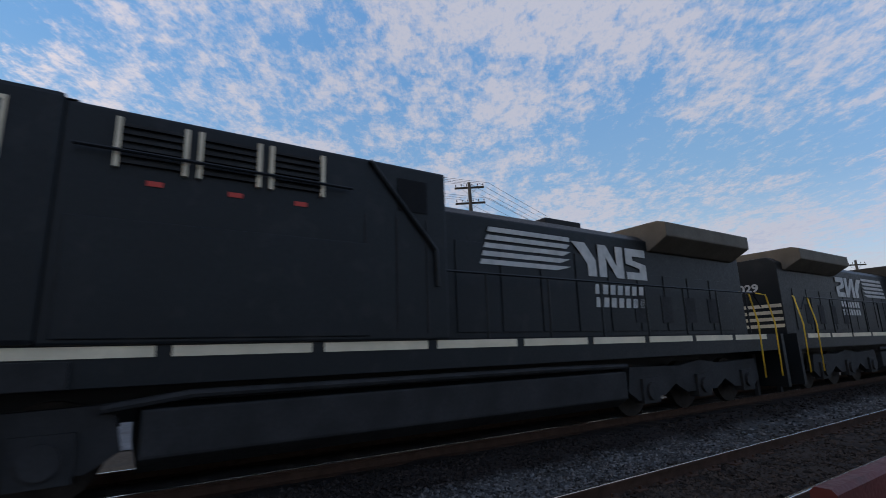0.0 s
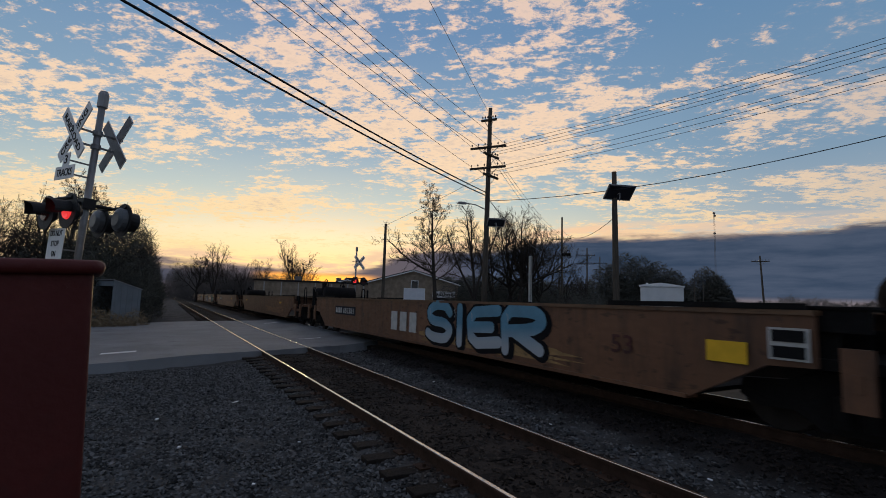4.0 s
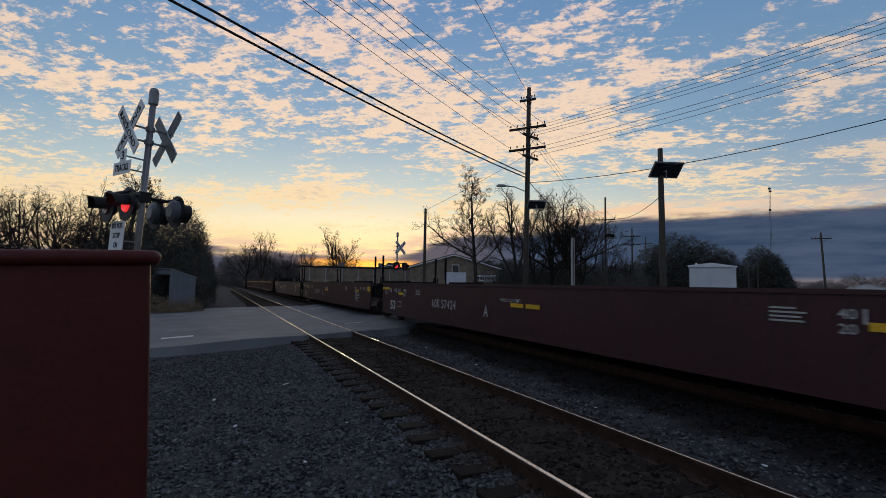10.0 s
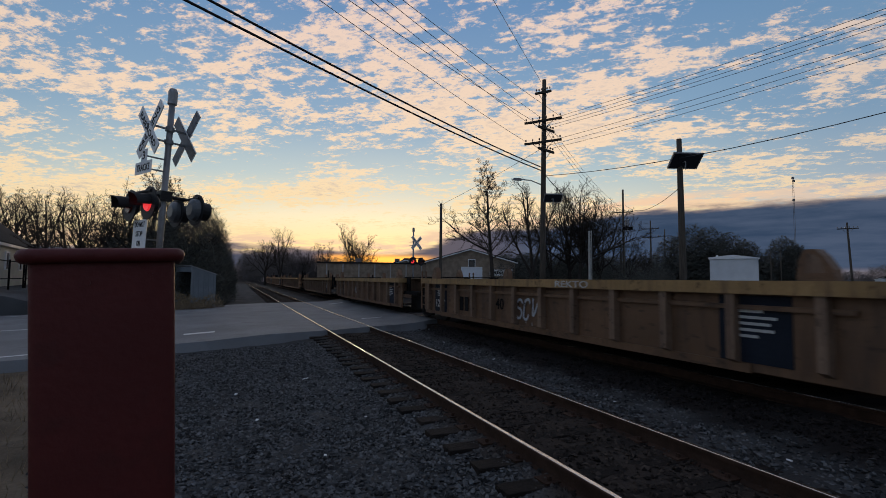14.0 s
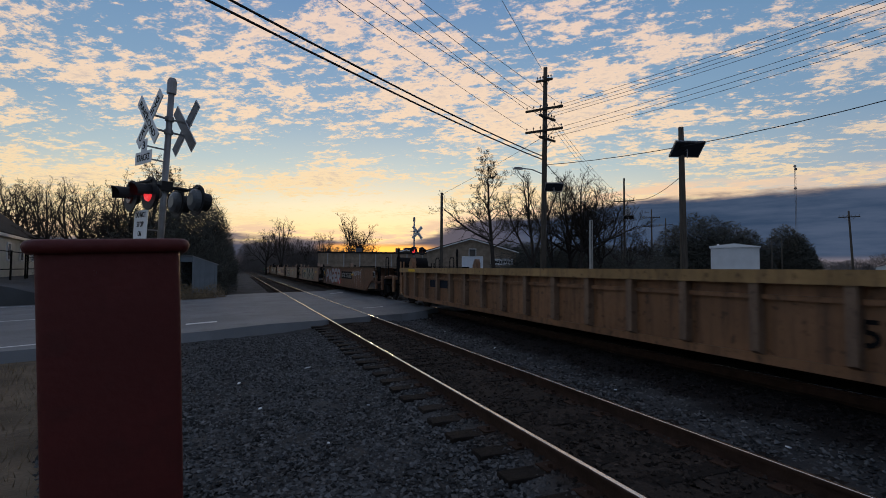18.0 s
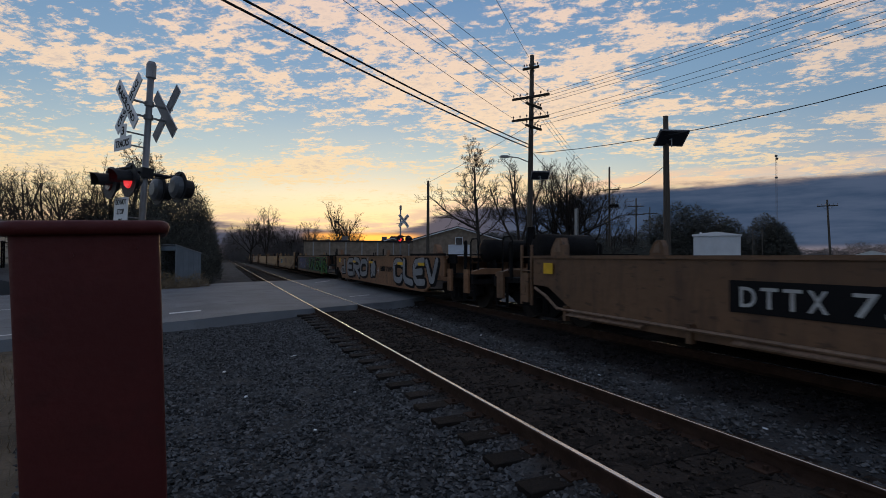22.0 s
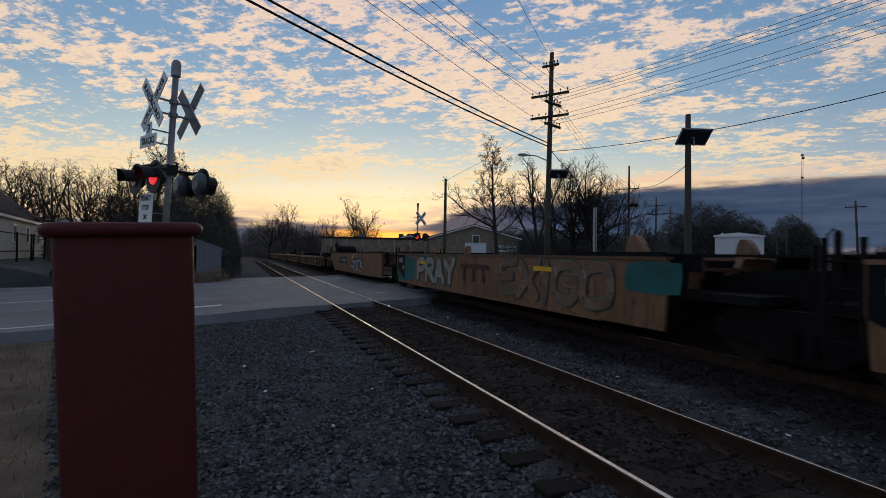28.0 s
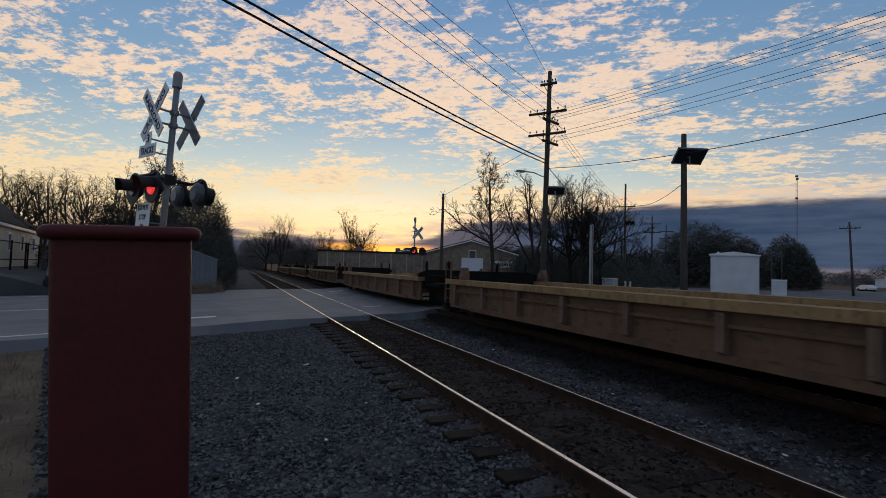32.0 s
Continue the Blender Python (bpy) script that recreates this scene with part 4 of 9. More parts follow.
# joints of the train, in metres behind a mark at the camera's side at the start
JOINTS = [6.9, 27.8, 48.4, 69.6, 94.3, 118.6, 142.8, 167.1, 189.3, 209.3, 231.8, 254.7, 274.5, 296.2, 314.2, 330.0, 345.8, 361.8, 379.8, 402.0, 421.6, 443.8,
          461.9, 477.8, 493.6, 509.6, 528.0, 546.2, 561.8, 577.2, 593.2, 611.2, 629.7, 646.2, 661.9, 678.5, 696.6, 714.9, 731.4, 748.5]
ROLL = [  # style, paint, chord, front joint, rear joint, deck kit, height of posts, label
    ("smooth", M_MAROON, None, "c", "a", "twp", 2.1, "maroon well car loaded with magenta and red containers"),
    ("smooth", M_MAROON, None, "a", "a", "p", 2.1, "empty maroon well car with a black and white scrawl"),
    ("smooth", M_MAROON, None, "a", "c", "p", 2.1, "maroon well car loaded with a pale grey container"),
    ("ribbed", M_BROWN, M_RIB, "c", "c", "p", 1.9, "empty tan ribbed well car with a dusty yellow top rail"),
    ("smooth", M_BROWN, M_TAN, "c", "c", "twp", 1.9, "empty brown well car with big blue letters sprayed on it"),
    ("smooth", M_BROWN, M_TAN, "c", "c", "tw", 1.9, "empty faded brown well car with a rusty side"),
    ("smooth", M_BROWN, M_TAN, "c", "c", "t", 1.9, "empty rusty brown well car with a black number patch"),
    ("smooth", M_BROWN, None, "c", "a", "twp", 2.0, "empty brown well car with teal and white sprayed letters"),
    ("smooth", M_BROWN, None, "a", "a", "p", 2.0, "empty brown well car with silver sprayed letters"),
    ("smooth", M_BROWN, None, "a", "c", "tp", 2.0, "empty brown well car with purple and white sprayed letters"),
    ("smooth", M_DARKMAR, None, "c", "a", "twp", 2.6, "empty dark maroon well car with white stencils"),
    ("smooth", M_DARKMAR, None, "a", "a", "p", 2.6, "empty dark maroon well car with white stencils"),
    ("smooth", M_DARKMAR, None, "a", "c", "twp", 2.6, "empty dark maroon well car with white stencils"),
    ("ribbed", M_TAN, M_CHORD, "c", "a", "p", 1.7, "empty tan ribbed well car with white chalky tags"),
    ("ribbed", M_TAN, M_CHORD, "a", "a", "t", 1.7, "empty tan ribbed well car with a white sprayed face"),
    ("ribbed", M_TAN, M_CHORD, "a", "a", "t", 1.7, "empty tan ribbed well car with a black number patch"),
    ("ribbed", M_TAN, M_CHORD, "a", "a", "t", 1.7, "empty tan ribbed well car with white sprayed marks"),
    ("ribbed", M_TAN, M_CHORD, "a", "c", "p", 1.7, "empty tan ribbed well car with faded stencils"),
    ("ribbed", M_ORANGE, M_CHORD, "c", "a", "p", 2.3, "empty orange brown ribbed well car with black end panels"),
    ("ribbed", M_ORANGE, M_CHORD, "a", "a", "p", 2.3, "empty orange brown ribbed well car with black end panels"),
    ("ribbed", M_ORANGE, M_CHORD, "a", "c", "p", 2.3, "empty orange brown ribbed well car with black end panels"),
    ("smooth", M_BROWN, M_TAN, "c", "a", "t", 1.8, "empty red brown well car with white and red sprayed letters"),
    ("smooth", M_PINKTAN, None, "a", "a", "", 1.8, "empty faded tan well car with pale sprayed letters"),
    ("smooth", M_PINKTAN, None, "a", "a", "p", 1.8, "empty faded tan well car with cream sprayed letters"),
    ("piped", M_PINKTAN, None, "a", "a", "p", 1.8, "empty bleached tan well car with a maroon repaint patch"),
    ("piped", M_TAN, None, "a", "c", "twp", 1.8, "empty worn tan well car with a black number patch"),
    ("smooth", M_ORANGE, None, "c", "r", "twp", 1.9, "empty orange brown well car with silver sprayed letters"),
    ("smooth", M_BROWN, None, "r", "a", "", 1.8, "empty well car covered by a green and navy mural"),
    ("piped", M_YTAN, None, "a", "a", "p", 1.8, "empty tan well car with thin dark scrawls"),
    ("piped", M_YTAN, None, "a", "a", "p", 1.8, "empty tan well car with a small blue tag"),
    ("piped", M_YTAN, None, "a", "c", "p", 1.8, "empty tan well car with faded scrawls"),
    ("smooth", M_ORANGE, None, "c", "a", "p", 1.8, "empty orange brown well car with grey block letters"),
    ("smooth", M_ORANGE, None, "a", "a", "p", 1.8, "empty orange tan well car with grey bubble letters"),
    ("smooth", M_ORANGE, None, "a", "a", "p", 1.8, "empty orange tan well car with a blue tag"),
    ("smooth", M_ORANGE, M_TAN, "a", "a", "t", 1.8, "empty orange tan well car with tall white sprayed letters"),
    ("smooth", M_ORANGE, M_TAN, "a", "c", "tw", 1.8, "empty rusty orange well car with a purple scrawl"),
    ("low", M_TAN, M_CHORD, "c", "a", "t", 1.7, "empty brown well car with a wide yellow top rail"),
    ("low", M_TAN, M_CHORD, "a", "a", "p", 1.7, "empty brown well car with a wide yellow top rail"),
    ("low", M_TAN, M_CHORD, "a", "c", "p", 1.7, "empty brown well car with a wide yellow top rail"),
]
CARS = []
for i, (style, paint, chord, fr, re_, kit, high, label) in enumerate(ROLL):
    CARS.append(well_unit(JOINTS[i], JOINTS[i + 1], style, paint, fr, re_, kit, label, chord, high))
u = JOINTS[-1]
for i in range(16):                   # the rest of the train, out towards the vanishing point
    five = i % 5
    ln = 18.2 if five in (0, 4) else 16.0
    st, pt, ch = (("low", M_TAN, M_CHORD), ("smooth", M_BROWN, None), ("ribbed", M_TAN, M_CHORD), ("smooth", M_ORANGE, None))[(i // 5) % 4]
    CARS.append(well_unit(u, u + ln, st, pt, "c" if five == 0 else "a", "c" if five == 4 else "a", "p", "empty well car far back in the train", ch, 1.7))
    u += ln


def locomotive(mid, number, flip, label):
    """A six-axle wide-cab diesel; the cab stands at local +y. flip turns it end for end."""
    turn = 180 if flip else 0
    t = thing("locomotive", label, "locomotive", "locomotives", pose(XF, mid, ZF, 0, 0, turn))
    UNITS.append((t, mid, turn))
    D = 1.62                           # walkway height

    def p(name, build, material, label="", bevel=0.0, parent=t, smooth=False):
        bm = B()
        build(bm)
        return part(name, bm, material, parent, label, bevel, smooth)
    fr = p("underframe", lambda b: (box(b, -1.45, 1.45, -10.6, 9.36, D - 0.42, D), box(b, -1.2, 1.2, 9.36, 9.9, D - 0.42, D), box(b, -0.5, 0.5, -10.9, 9.9, 0.75, D - 0.3)), M_LOCO, "black underframe and walkway")
    for s in (-1, 1):
        y = -9.9
        while y < 8.4:
            w = 1.55
            p("sill_stripe", lambda b: box(b, s * 1.452, s * 1.462, y, y + w, D - 0.13, D - 0.01), M_LOCOW, "pale reflective stripe", parent=fr)
            y += w + 0.16
    p("fuel_tank", lambda b: slab(b, [(-1.4, 0.95), (-1.4, 0.45), (-1.15, 0.28), (1.15, 0.28), (1.4, 0.45), (1.4, 0.95)], "y", -4.15, 3.85), M_LOCOG, "grey fuel tank", 0.03)
    p("pilot", lambda b: (slab(b, [(-1.5, 0.85), (-1.3, 0.30), (1.3, 0.30), (1.5, 0.85), (1.5, D), (-1.5, D)], "y", 9.85, 9.98), box(b, -0.2, 0.2, 9.98, 10.6, 0.65, 0.95)), M_LOCO, "black pilot plate with coupler")
    p("pilot", lambda b: (box(b, -1.5, 1.5, -10.75, -10.6, 0.25, D), box(b, -0.2, 0.2, -11.1, -10.7, 0.65, 0.95)), M_LOCO, "black pilot plate with coupler")
    for s in (-1, 1):
        for y in (9.75, -10.5):
            p("rail_guard", lambda b: slab(b, [(y - 0.06, 0.006), (y + 0.06, 0.006), (y + 0.09, 1.1), (y - 0.09, 1.1)], "x", s * 0.752 - 0.05, s * 0.752 + 0.05), M_LOCOG, "guard iron over the rail", 0, fr)
    nose = p("nose", lambda b: slab(b, [(9.35, D), (9.35, 3.05), (9.0, 3.20), (6.7, 3.46), (6.7, D)], "x", -1.22, 1.22), M_LOCO, "broad black nose", 0.05)
    cab = p("cab", lambda b: slab(b, [(8.0, D), (8.0, 3.30), (7.6, 4.15), (7.4, 4.28), (4.8, 4.28), (4.8, D)], "x", -1.52, 1.52), M_LOCO, "black wide cab", 0.06)
    p("cab_roof", lambda b: slab(b, [(-1.50, 4.22), (-1.0, 4.40), (1.0, 4.40), (1.50, 4.22)], "y", 4.7, 7.62), M_LOCOT, "dusty grey cab roof", parent=cab)
    p("number_box", lambda b: slab(b, [(7.75, 3.92), (7.95, 3.92), (7.7, 4.36), (7.4, 4.36)], "x", -0.95, 0.95), M_LOCOW, "cream number box over the windshield", 0.02, cab)
    p("windshield", lambda b: slab(b, [(8.02, 3.40), (8.04, 3.40), (7.80, 3.92), (7.78, 3.92)], "x", -1.30, 1.30), M_PANE, "dark windshield", 0, cab)
    for s in (-1, 1):
        for a, c in ((7.25, 6.70), (6.60, 6.02), (5.92, 5.30)):
            w = p("side_window", lambda b: box(b, s * 1.515, s * 1.535, c, a, 3.46, 4.06), M_PANE, "dark cab window", 0, cab)
            p("window_frame", lambda b: [box(b, s * 1.53, s * 1.55, *q) for q in ((c - 0.04, c, 3.42, 4.10), (a, a + 0.04, 3.42, 4.10), (c, a, 3.42, 3.46), (c, a, 4.06, 4.10))], M_LOCOW, "pale window frame", 0, w)
        # stripes that run back from the nose, cut on the slant
        for k in range(5):
            z = 1.98 + 0.18 * k
            p("nose_stripe", lambda b: slab(b, [(9.36, z), (9.36, z + 0.10), (8.02 - 0.09 * k - 0.05, z + 0.10), (8.02 - 0.09 * k + 0.1, z)], "x", s * 1.224, s * 1.236), M_LOCOW, "cream stripe", 0, nose)
        SM = Matrix.Identity(4) if s < 0 else pose(0, 0, 0, 0, 0, 180)
        yn = 6.3 if s < 0 else -6.3
        if number:
            part("road_number", text_mesh(number, 1.35, 0.32, M_LOCOW, 0.03, name="road_number"), None, cab, "cream road number", m=SM @ on_side(-1.53, yn + 0.3 * (1 if s < 0 else -1), 3.12))
        if number:
            part("motto", text_mesh("DC to AC", 0.95, 0.16, M_STENCIL, 0.01, name="motto"), None, cab, "cream painted words", m=SM @ on_side(-1.53, yn + 0.35 * (1 if s < 0 else -1) * 1.6, 2.72))
        p("mark_block", lambda b: box(b, s * 1.522, s * 1.53, yn * -s - 1.0, yn * -s - 0.28, 2.54, 2.62), M_STENCIL, "", 0, cab)
        p("builder_plate", lambda b: box(b, s * 1.522, s * 1.53, 6.1, 6.5, 2.30, 2.36), M_STENCIL, "", 0, cab)
        p("cab_door", lambda b: box(b, s * 1.52, s * 1.532, 5.9, 6.5, D + 0.15, 2.25), M_LOCOG, "dark cab step door", 0, cab)
        # steps and yellow grab irons at the cab end
        st = p("step_well", lambda b: box(b, s * 1.2, s * 1.22, 9.36, 9.84, 0.30, D), M_LOCOG, "dark back of the step well")
        for k in range(5):
            p("step", lambda b: box(b, s * 1.22, s * 1.5, 9.38, 9.84, 0.30 + 0.29 * k, 0.33 + 0.29 * k), M_LOCOG, "steel step", 0, st)
        for y in (9.40, 9.86):
            p("grab_iron", lambda b: tube(b, [(s * 1.52, y, 0.75), (s * 1.54, y, 1.9), (s * 1.42, y, 2.75), (s * 1.3, y - 0.25, 2.85)], 0.02, 8), M_HANDY, "yellow grab iron", 0, st, True)
        for y in (-9.4, -10.3):
            p("grab_iron", lambda b: tube(b, [(s * 1.52, y, 0.55), (s * 1.54, y, 1.9), (s * 1.42, y, 2.65), (s * 1.3, y + 0.25, 2.7)], 0.02, 8), M_HANDY, "yellow grab iron", 0, fr, True)
    p("nose_stripe", lambda b: [box(b, -1.2, 1.2, 9.352, 9.362, 1.98 + 0.18 * k, 2.07 + 0.18 * k) for k in range(5)], M_LOCOW, "cream stripes across the nose", 0, nose)
    p("nose_panel", lambda b: box(b, -1.2, 1.2, 9.352, 9.358, 2.86, 3.03), M_LOCOW, "cream panel across the nose", 0, nose)
    p("front_rail", lambda b: [tube(b, [(k, 9.9, D), (k, 9.9, D + 1.05), (k * 0.6, 9.92, D + 1.12), (0.18 * (1 if k > 0 else -1), 9.92, D + 1.1), (0.18 * (1 if k > 0 else -1), 9.92, D)], 0.025, 6) for k in (-1.3, 1.3)], M_LOCO, "bent end handrail", 0, fr)
    for s in (-1, 1):
        p("sunshade", lambda b: box(b, s * 1.53, s * 1.78, 6.1, 7.5, 4.15, 4.18), M_LOCOG, "sheet sunshade over the side windows", 0, cab)
        p("mirror", lambda b: box(b, s * 1.56, s * 1.72, 5.74, 5.78, 3.5, 4.0), M_LOCOW, "pale wind wing beside the window", 0, cab)
        p("cab_door", lambda b: box(b, s * 1.522, s * 1.535, 5.32, 5.60, 2.25, 4.0), M_LOCO, "black cab door", 0.006, cab)
        p("battery_box", lambda b: box(b, s * 1.5, s * 1.56, 4.5, 5.6, D - 0.42, D - 0.15), M_LOCOG, "dark box under the walkway", 0.01, fr)
        for k in range(3):
            p("body_seam", lambda b: box(b, s * 1.503, s * 1.512, 0.35 + 0.5 * k, 0.38 + 0.5 * k, D + 0.1, 3.4), M_LOCOG, "welded seam", 0, cab)
        p("air_pipe", lambda b: tube(b, [(s * 1.38, -4.2, 1.05), (s * 1.40, -2.0, 1.08), (s * 1.40, 3.4, 1.08), (s * 1.36, 4.2, 0.98)], 0.05, 8), M_LOCOG, "air pipe under the walkway", 0, fr)
    for k in (-0.28, 0.28):
        p("headlight", lambda b: tube(b, [(k, 9.36, 2.9), (k, 9.42, 2.9)], 0.13, 16), M_LOCOW, "round headlight", 0, nose)
    p("nose_door", lambda b: box(b, -0.95, -0.35, 9.352, 9.368, D + 0.1, 3.1), M_LOCOG, "nose door", 0.006, nose)
    # tall equipment section behind the cab
    eq = p("equipment_section", lambda b: slab(b, [(-1.50, D), (-1.50, 4.20), (-1.1, 4.33), (1.1, 4.33), (1.50, 4.20), (1.50, D)], "y", 0.0, 4.8), M_LOCO, "black tall equipment section", 0.03)
    for s in (-1, 1):
        for k in range(3):
            y = 3.68 - 0.82 * k
            g = p("louvre", lambda b: [box(b, s * 1.505, s * 1.545, y, y + 0.60, 3.58 + 0.085 * q, 3.62 + 0.085 * q) for q in range(6)], M_LOCOG, "dark louvred grille", 0, eq)
            p("louvre_post", lambda b: box(b, s * 1.505, s * 1.56, y - 0.06, y - 0.01, 3.52, 4.10), M_LOCOW, "pale upright beside the grille", 0, g)
            p("louvre_post", lambda b: box(b, s * 1.505, s * 1.56, y + 0.61, y + 0.66, 3.52, 4.10), M_LOCOW, "pale upright beside the grille", 0, g)
        p("grab_rail", lambda b: tube(b, [(s * 1.6, 1.6, 3.68), (s * 1.6, 4.7, 3.70)], 0.02, 6), M_LOCO, "", 0, eq)
        p("seam", lambda b: box(b, s * 1.502, s * 1.52, 1.3, 4.7, 2.20, 2.23), M_LOCOG, "", 0, eq)
        p("equipment_door", lambda b: box(b, s * 1.502, s * 1.522, 1.3, 4.7, D + 0.06, 2.95), M_LOCO, "large black side panel", 0.012, eq)
        for y in (2.2, 3.0, 3.85):
            p("notice", lambda b: box(b, s * 1.503, s * 1.512, y, y + 0.16, 3.36, 3.42), M_SPRAYR, "small red notice", 0, eq)
        p("vent_opening", lambda b: box(b, s * 1.503, s * 1.515, 0.35, 0.85, 3.50, 4.0), M_INK, "dark square opening", 0, eq)
        for k in range(3):
            p("small_label", lambda b: box(b, s * 1.503, s * 1.512, 4.25 - 1.15 * k, 4.40 - 1.15 * k, D + 0.10, D + 0.22), M_STENCIL, "small white notice", 0, eq)
    # long hood
    hood = p("long_hood", lambda b: slab(b, [(-0.98, D), (-0.98, 3.78), (-0.75, 3.95), (0.75, 3.95), (0.98, 3.78), (0.98, D)], "y", -10.0, 0.0), M_LOCO, "narrow black engine hood", 0.03)
    p("exhaust_duct", lambda b: box(b, -0.5, 0.5, -4.3, -3.2, 3.95, 4.16), M_LOCOG, "sooty exhaust duct", 0.03, hood)
    p("hatch", lambda b: box(b, -0.3, 0.3, -1.6, -0.7, 3.95, 4.05), M_LOCOG, "low roof hatch", 0.03, hood)
    p("radiator", lambda b: slab(b, [(-1.05, 3.55), (-1.52, 3.82), (-1.52, 4.14), (-1.3, 4.21), (1.3, 4.21), (1.52, 4.14), (1.52, 3.82), (1.05, 3.55)], "y", -9.6, -5.9), M_LOCOT, "dusty overhanging radiator wings", 0.03)
    for s in (-1, 1):
        for k in range(9):
            y = -0.5 - 0.98 * k
            p("hood_door", lambda b: box(b, s * 0.985, s * 1.0, y - 0.9, y, D + 0.12, 3.3 if k < 4 else 3.0), M_LOCO, "hood access door", 0.008, hood)
        for k in range(4):
            p("door_vent", lambda b: box(b, s * 1.0, s * 1.012, -5.6 - 0.98 * k, -5.2 - 0.98 * k, D + 0.3, D + 0.9), M_LOCOG, "dark vent", 0, hood)
        for k in range(5):
            z = 2.92 + 0.15 * k
            p("painted_stripe", lambda b: slab(b, [(-1.0 - 0.05 * k, z), (-1.05 - 0.05 * k, z + 0.09), (-3.3, z + 0.09), (-3.3 + 0.10 * (4 - k), z)], "x", s * 1.002, s * 1.012), M_STENCIL, "white painted stripe", 0, hood)
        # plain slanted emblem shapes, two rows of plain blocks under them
        for pts in ([(-3.35, 3.55), (-3.75, 3.55), (-4.05, 3.20), (-4.05, 2.86), (-3.80, 2.86), (-3.80, 3.10), (-3.55, 3.38)],
                    [(-4.15, 2.86), (-4.15, 3.55), (-4.40, 3.55), (-4.72, 3.12), (-4.72, 3.55), (-4.95, 3.55), (-4.95, 2.86), (-4.70, 2.86), (-4.38, 3.30), (-4.38, 2.86)],
                    [(-5.05, 3.55), (-5.75, 3.55), (-5.75, 3.38), (-5.28, 3.38), (-5.28, 3.29), (-5.75, 3.20), (-5.75, 2.86), (-5.05, 2.86), (-5.05, 3.02), (-5.52, 3.02), (-5.52, 3.11), (-5.05, 3.20)]):
            p("emblem_shape", lambda b: slab(b, pts, "x", s * 1.002, s * 1.012), M_STENCIL, "white slanted emblem shape", 0, hood)
        for k in range(2):
            for q in range(7):
                p("mark_block", lambda b: slab(b, [(-3.95 - 0.24 * q, 2.50 - 0.27 * k), (-3.98 - 0.24 * q, 2.70 - 0.27 * k), (-4.13 - 0.24 * q, 2.70 - 0.27 * k), (-4.10 - 0.24 * q, 2.50 - 0.27 * k)], "x", s * 1.002, s * 1.012), M_STENCIL, "", 0, hood)
        # walkway handrail with stanchions
        hr = p("handrail", lambda b: tube(b, [(s * 1.42, 0.9, D + 1.05), (s * 1.42, -9.6, D + 1.05), (s * 1.42, -9.95, D + 0.7)], 0.022, 6), M_LOCO, "long black handrail")
        for k in range(8):
            p("stanchion", lambda b: tube(b, [(s * 1.42, 0.6 - 1.4 * k, D), (s * 1.42, 0.6 - 1.4 * k, D + 1.05)], 0.02, 6), M_LOCO, "", 0, hr)
        p("slant_pipe", lambda b: tube(b, [(s * 1.53, 1.30, 4.18), (s * 1.53, 0.22, 2.95), (s * 1.53, 0.20, 2.4)], 0.035, 6), M_LOCO, "pipe that slants down the hood", 0, hood)
    # hood end: number and stripes
    for k in range(4):
        p("end_stripe", lambda b: box(b, -0.95, 0.95, -10.012, -10.002, D + 0.2 + 0.2 * k, D + 0.3 + 0.2 * k), M_LOCOW, "cream stripe on the hood end", 0, hood)
    if number:
        part("road_number", text_mesh(number, 0.8, 0.26, M_STENCIL, 0.03, name="road_number"), None, hood, "cream road number", m=pose(0, -10.008, 3.05, 90, 0, 0))
    # six-axle bogies
    for yb in (-6.9, 6.6):
        bg_ = p("bogie", lambda b: [(slab(b, [(yb - 2.6, 0.55), (yb - 2.3, 0.36), (yb - 1.4, 0.42), (yb - 1.0, 0.62), (yb - 0.6, 0.42), (yb + 0.6, 0.42), (yb + 1.0, 0.62), (yb + 1.4, 0.42), (yb + 2.3, 0.36), (yb + 2.6, 0.55), (yb + 2.5, 1.02), (yb + 0.8, 0.98), (yb, 1.08), (yb - 0.8, 0.98), (yb - 2.5, 1.02)], "x", s * 1.12, s * 1.30)) for s in (-1, 1)], M_LOCOG, "grey cast bogie frame", 0.0)
        for k in (-1.95, 0, 1.95):
            ws = p("wheelset", lambda b: ([tube(b, [(s * 0.70, yb + k, 0.53), (s * 0.84, yb + k, 0.53)], 0.53, 22) for s in (-1, 1)], tube(b, [(-1.0, yb + k, 0.53), (1.0, yb + k, 0.53)], 0.1, 8)), M_WHEEL, "steel wheels on one axle", 0, bg_)
            for s in (-1, 1):
                p("axle_box", lambda b: (box(b, s * 1.14, s * 1.36, yb + k - 0.26, yb + k + 0.26, 0.30, 0.78), tube(b, [(s * 1.36, yb + k, 0.54), (s * 1.42, yb + k, 0.54)], 0.17, 14)), M_LOCOG, "round axle box cover", 0.0, bg_)
    return t


locomotive(-4.1, "4273", False, "black diesel locomotive with cream nose stripes, cab at the rear")
locomotive(-26.4, "8029", True, "black diesel locomotive coupled hood first, dusty radiator wings")
locomotive(-48.7, "", False, "black diesel locomotive farther along the train")


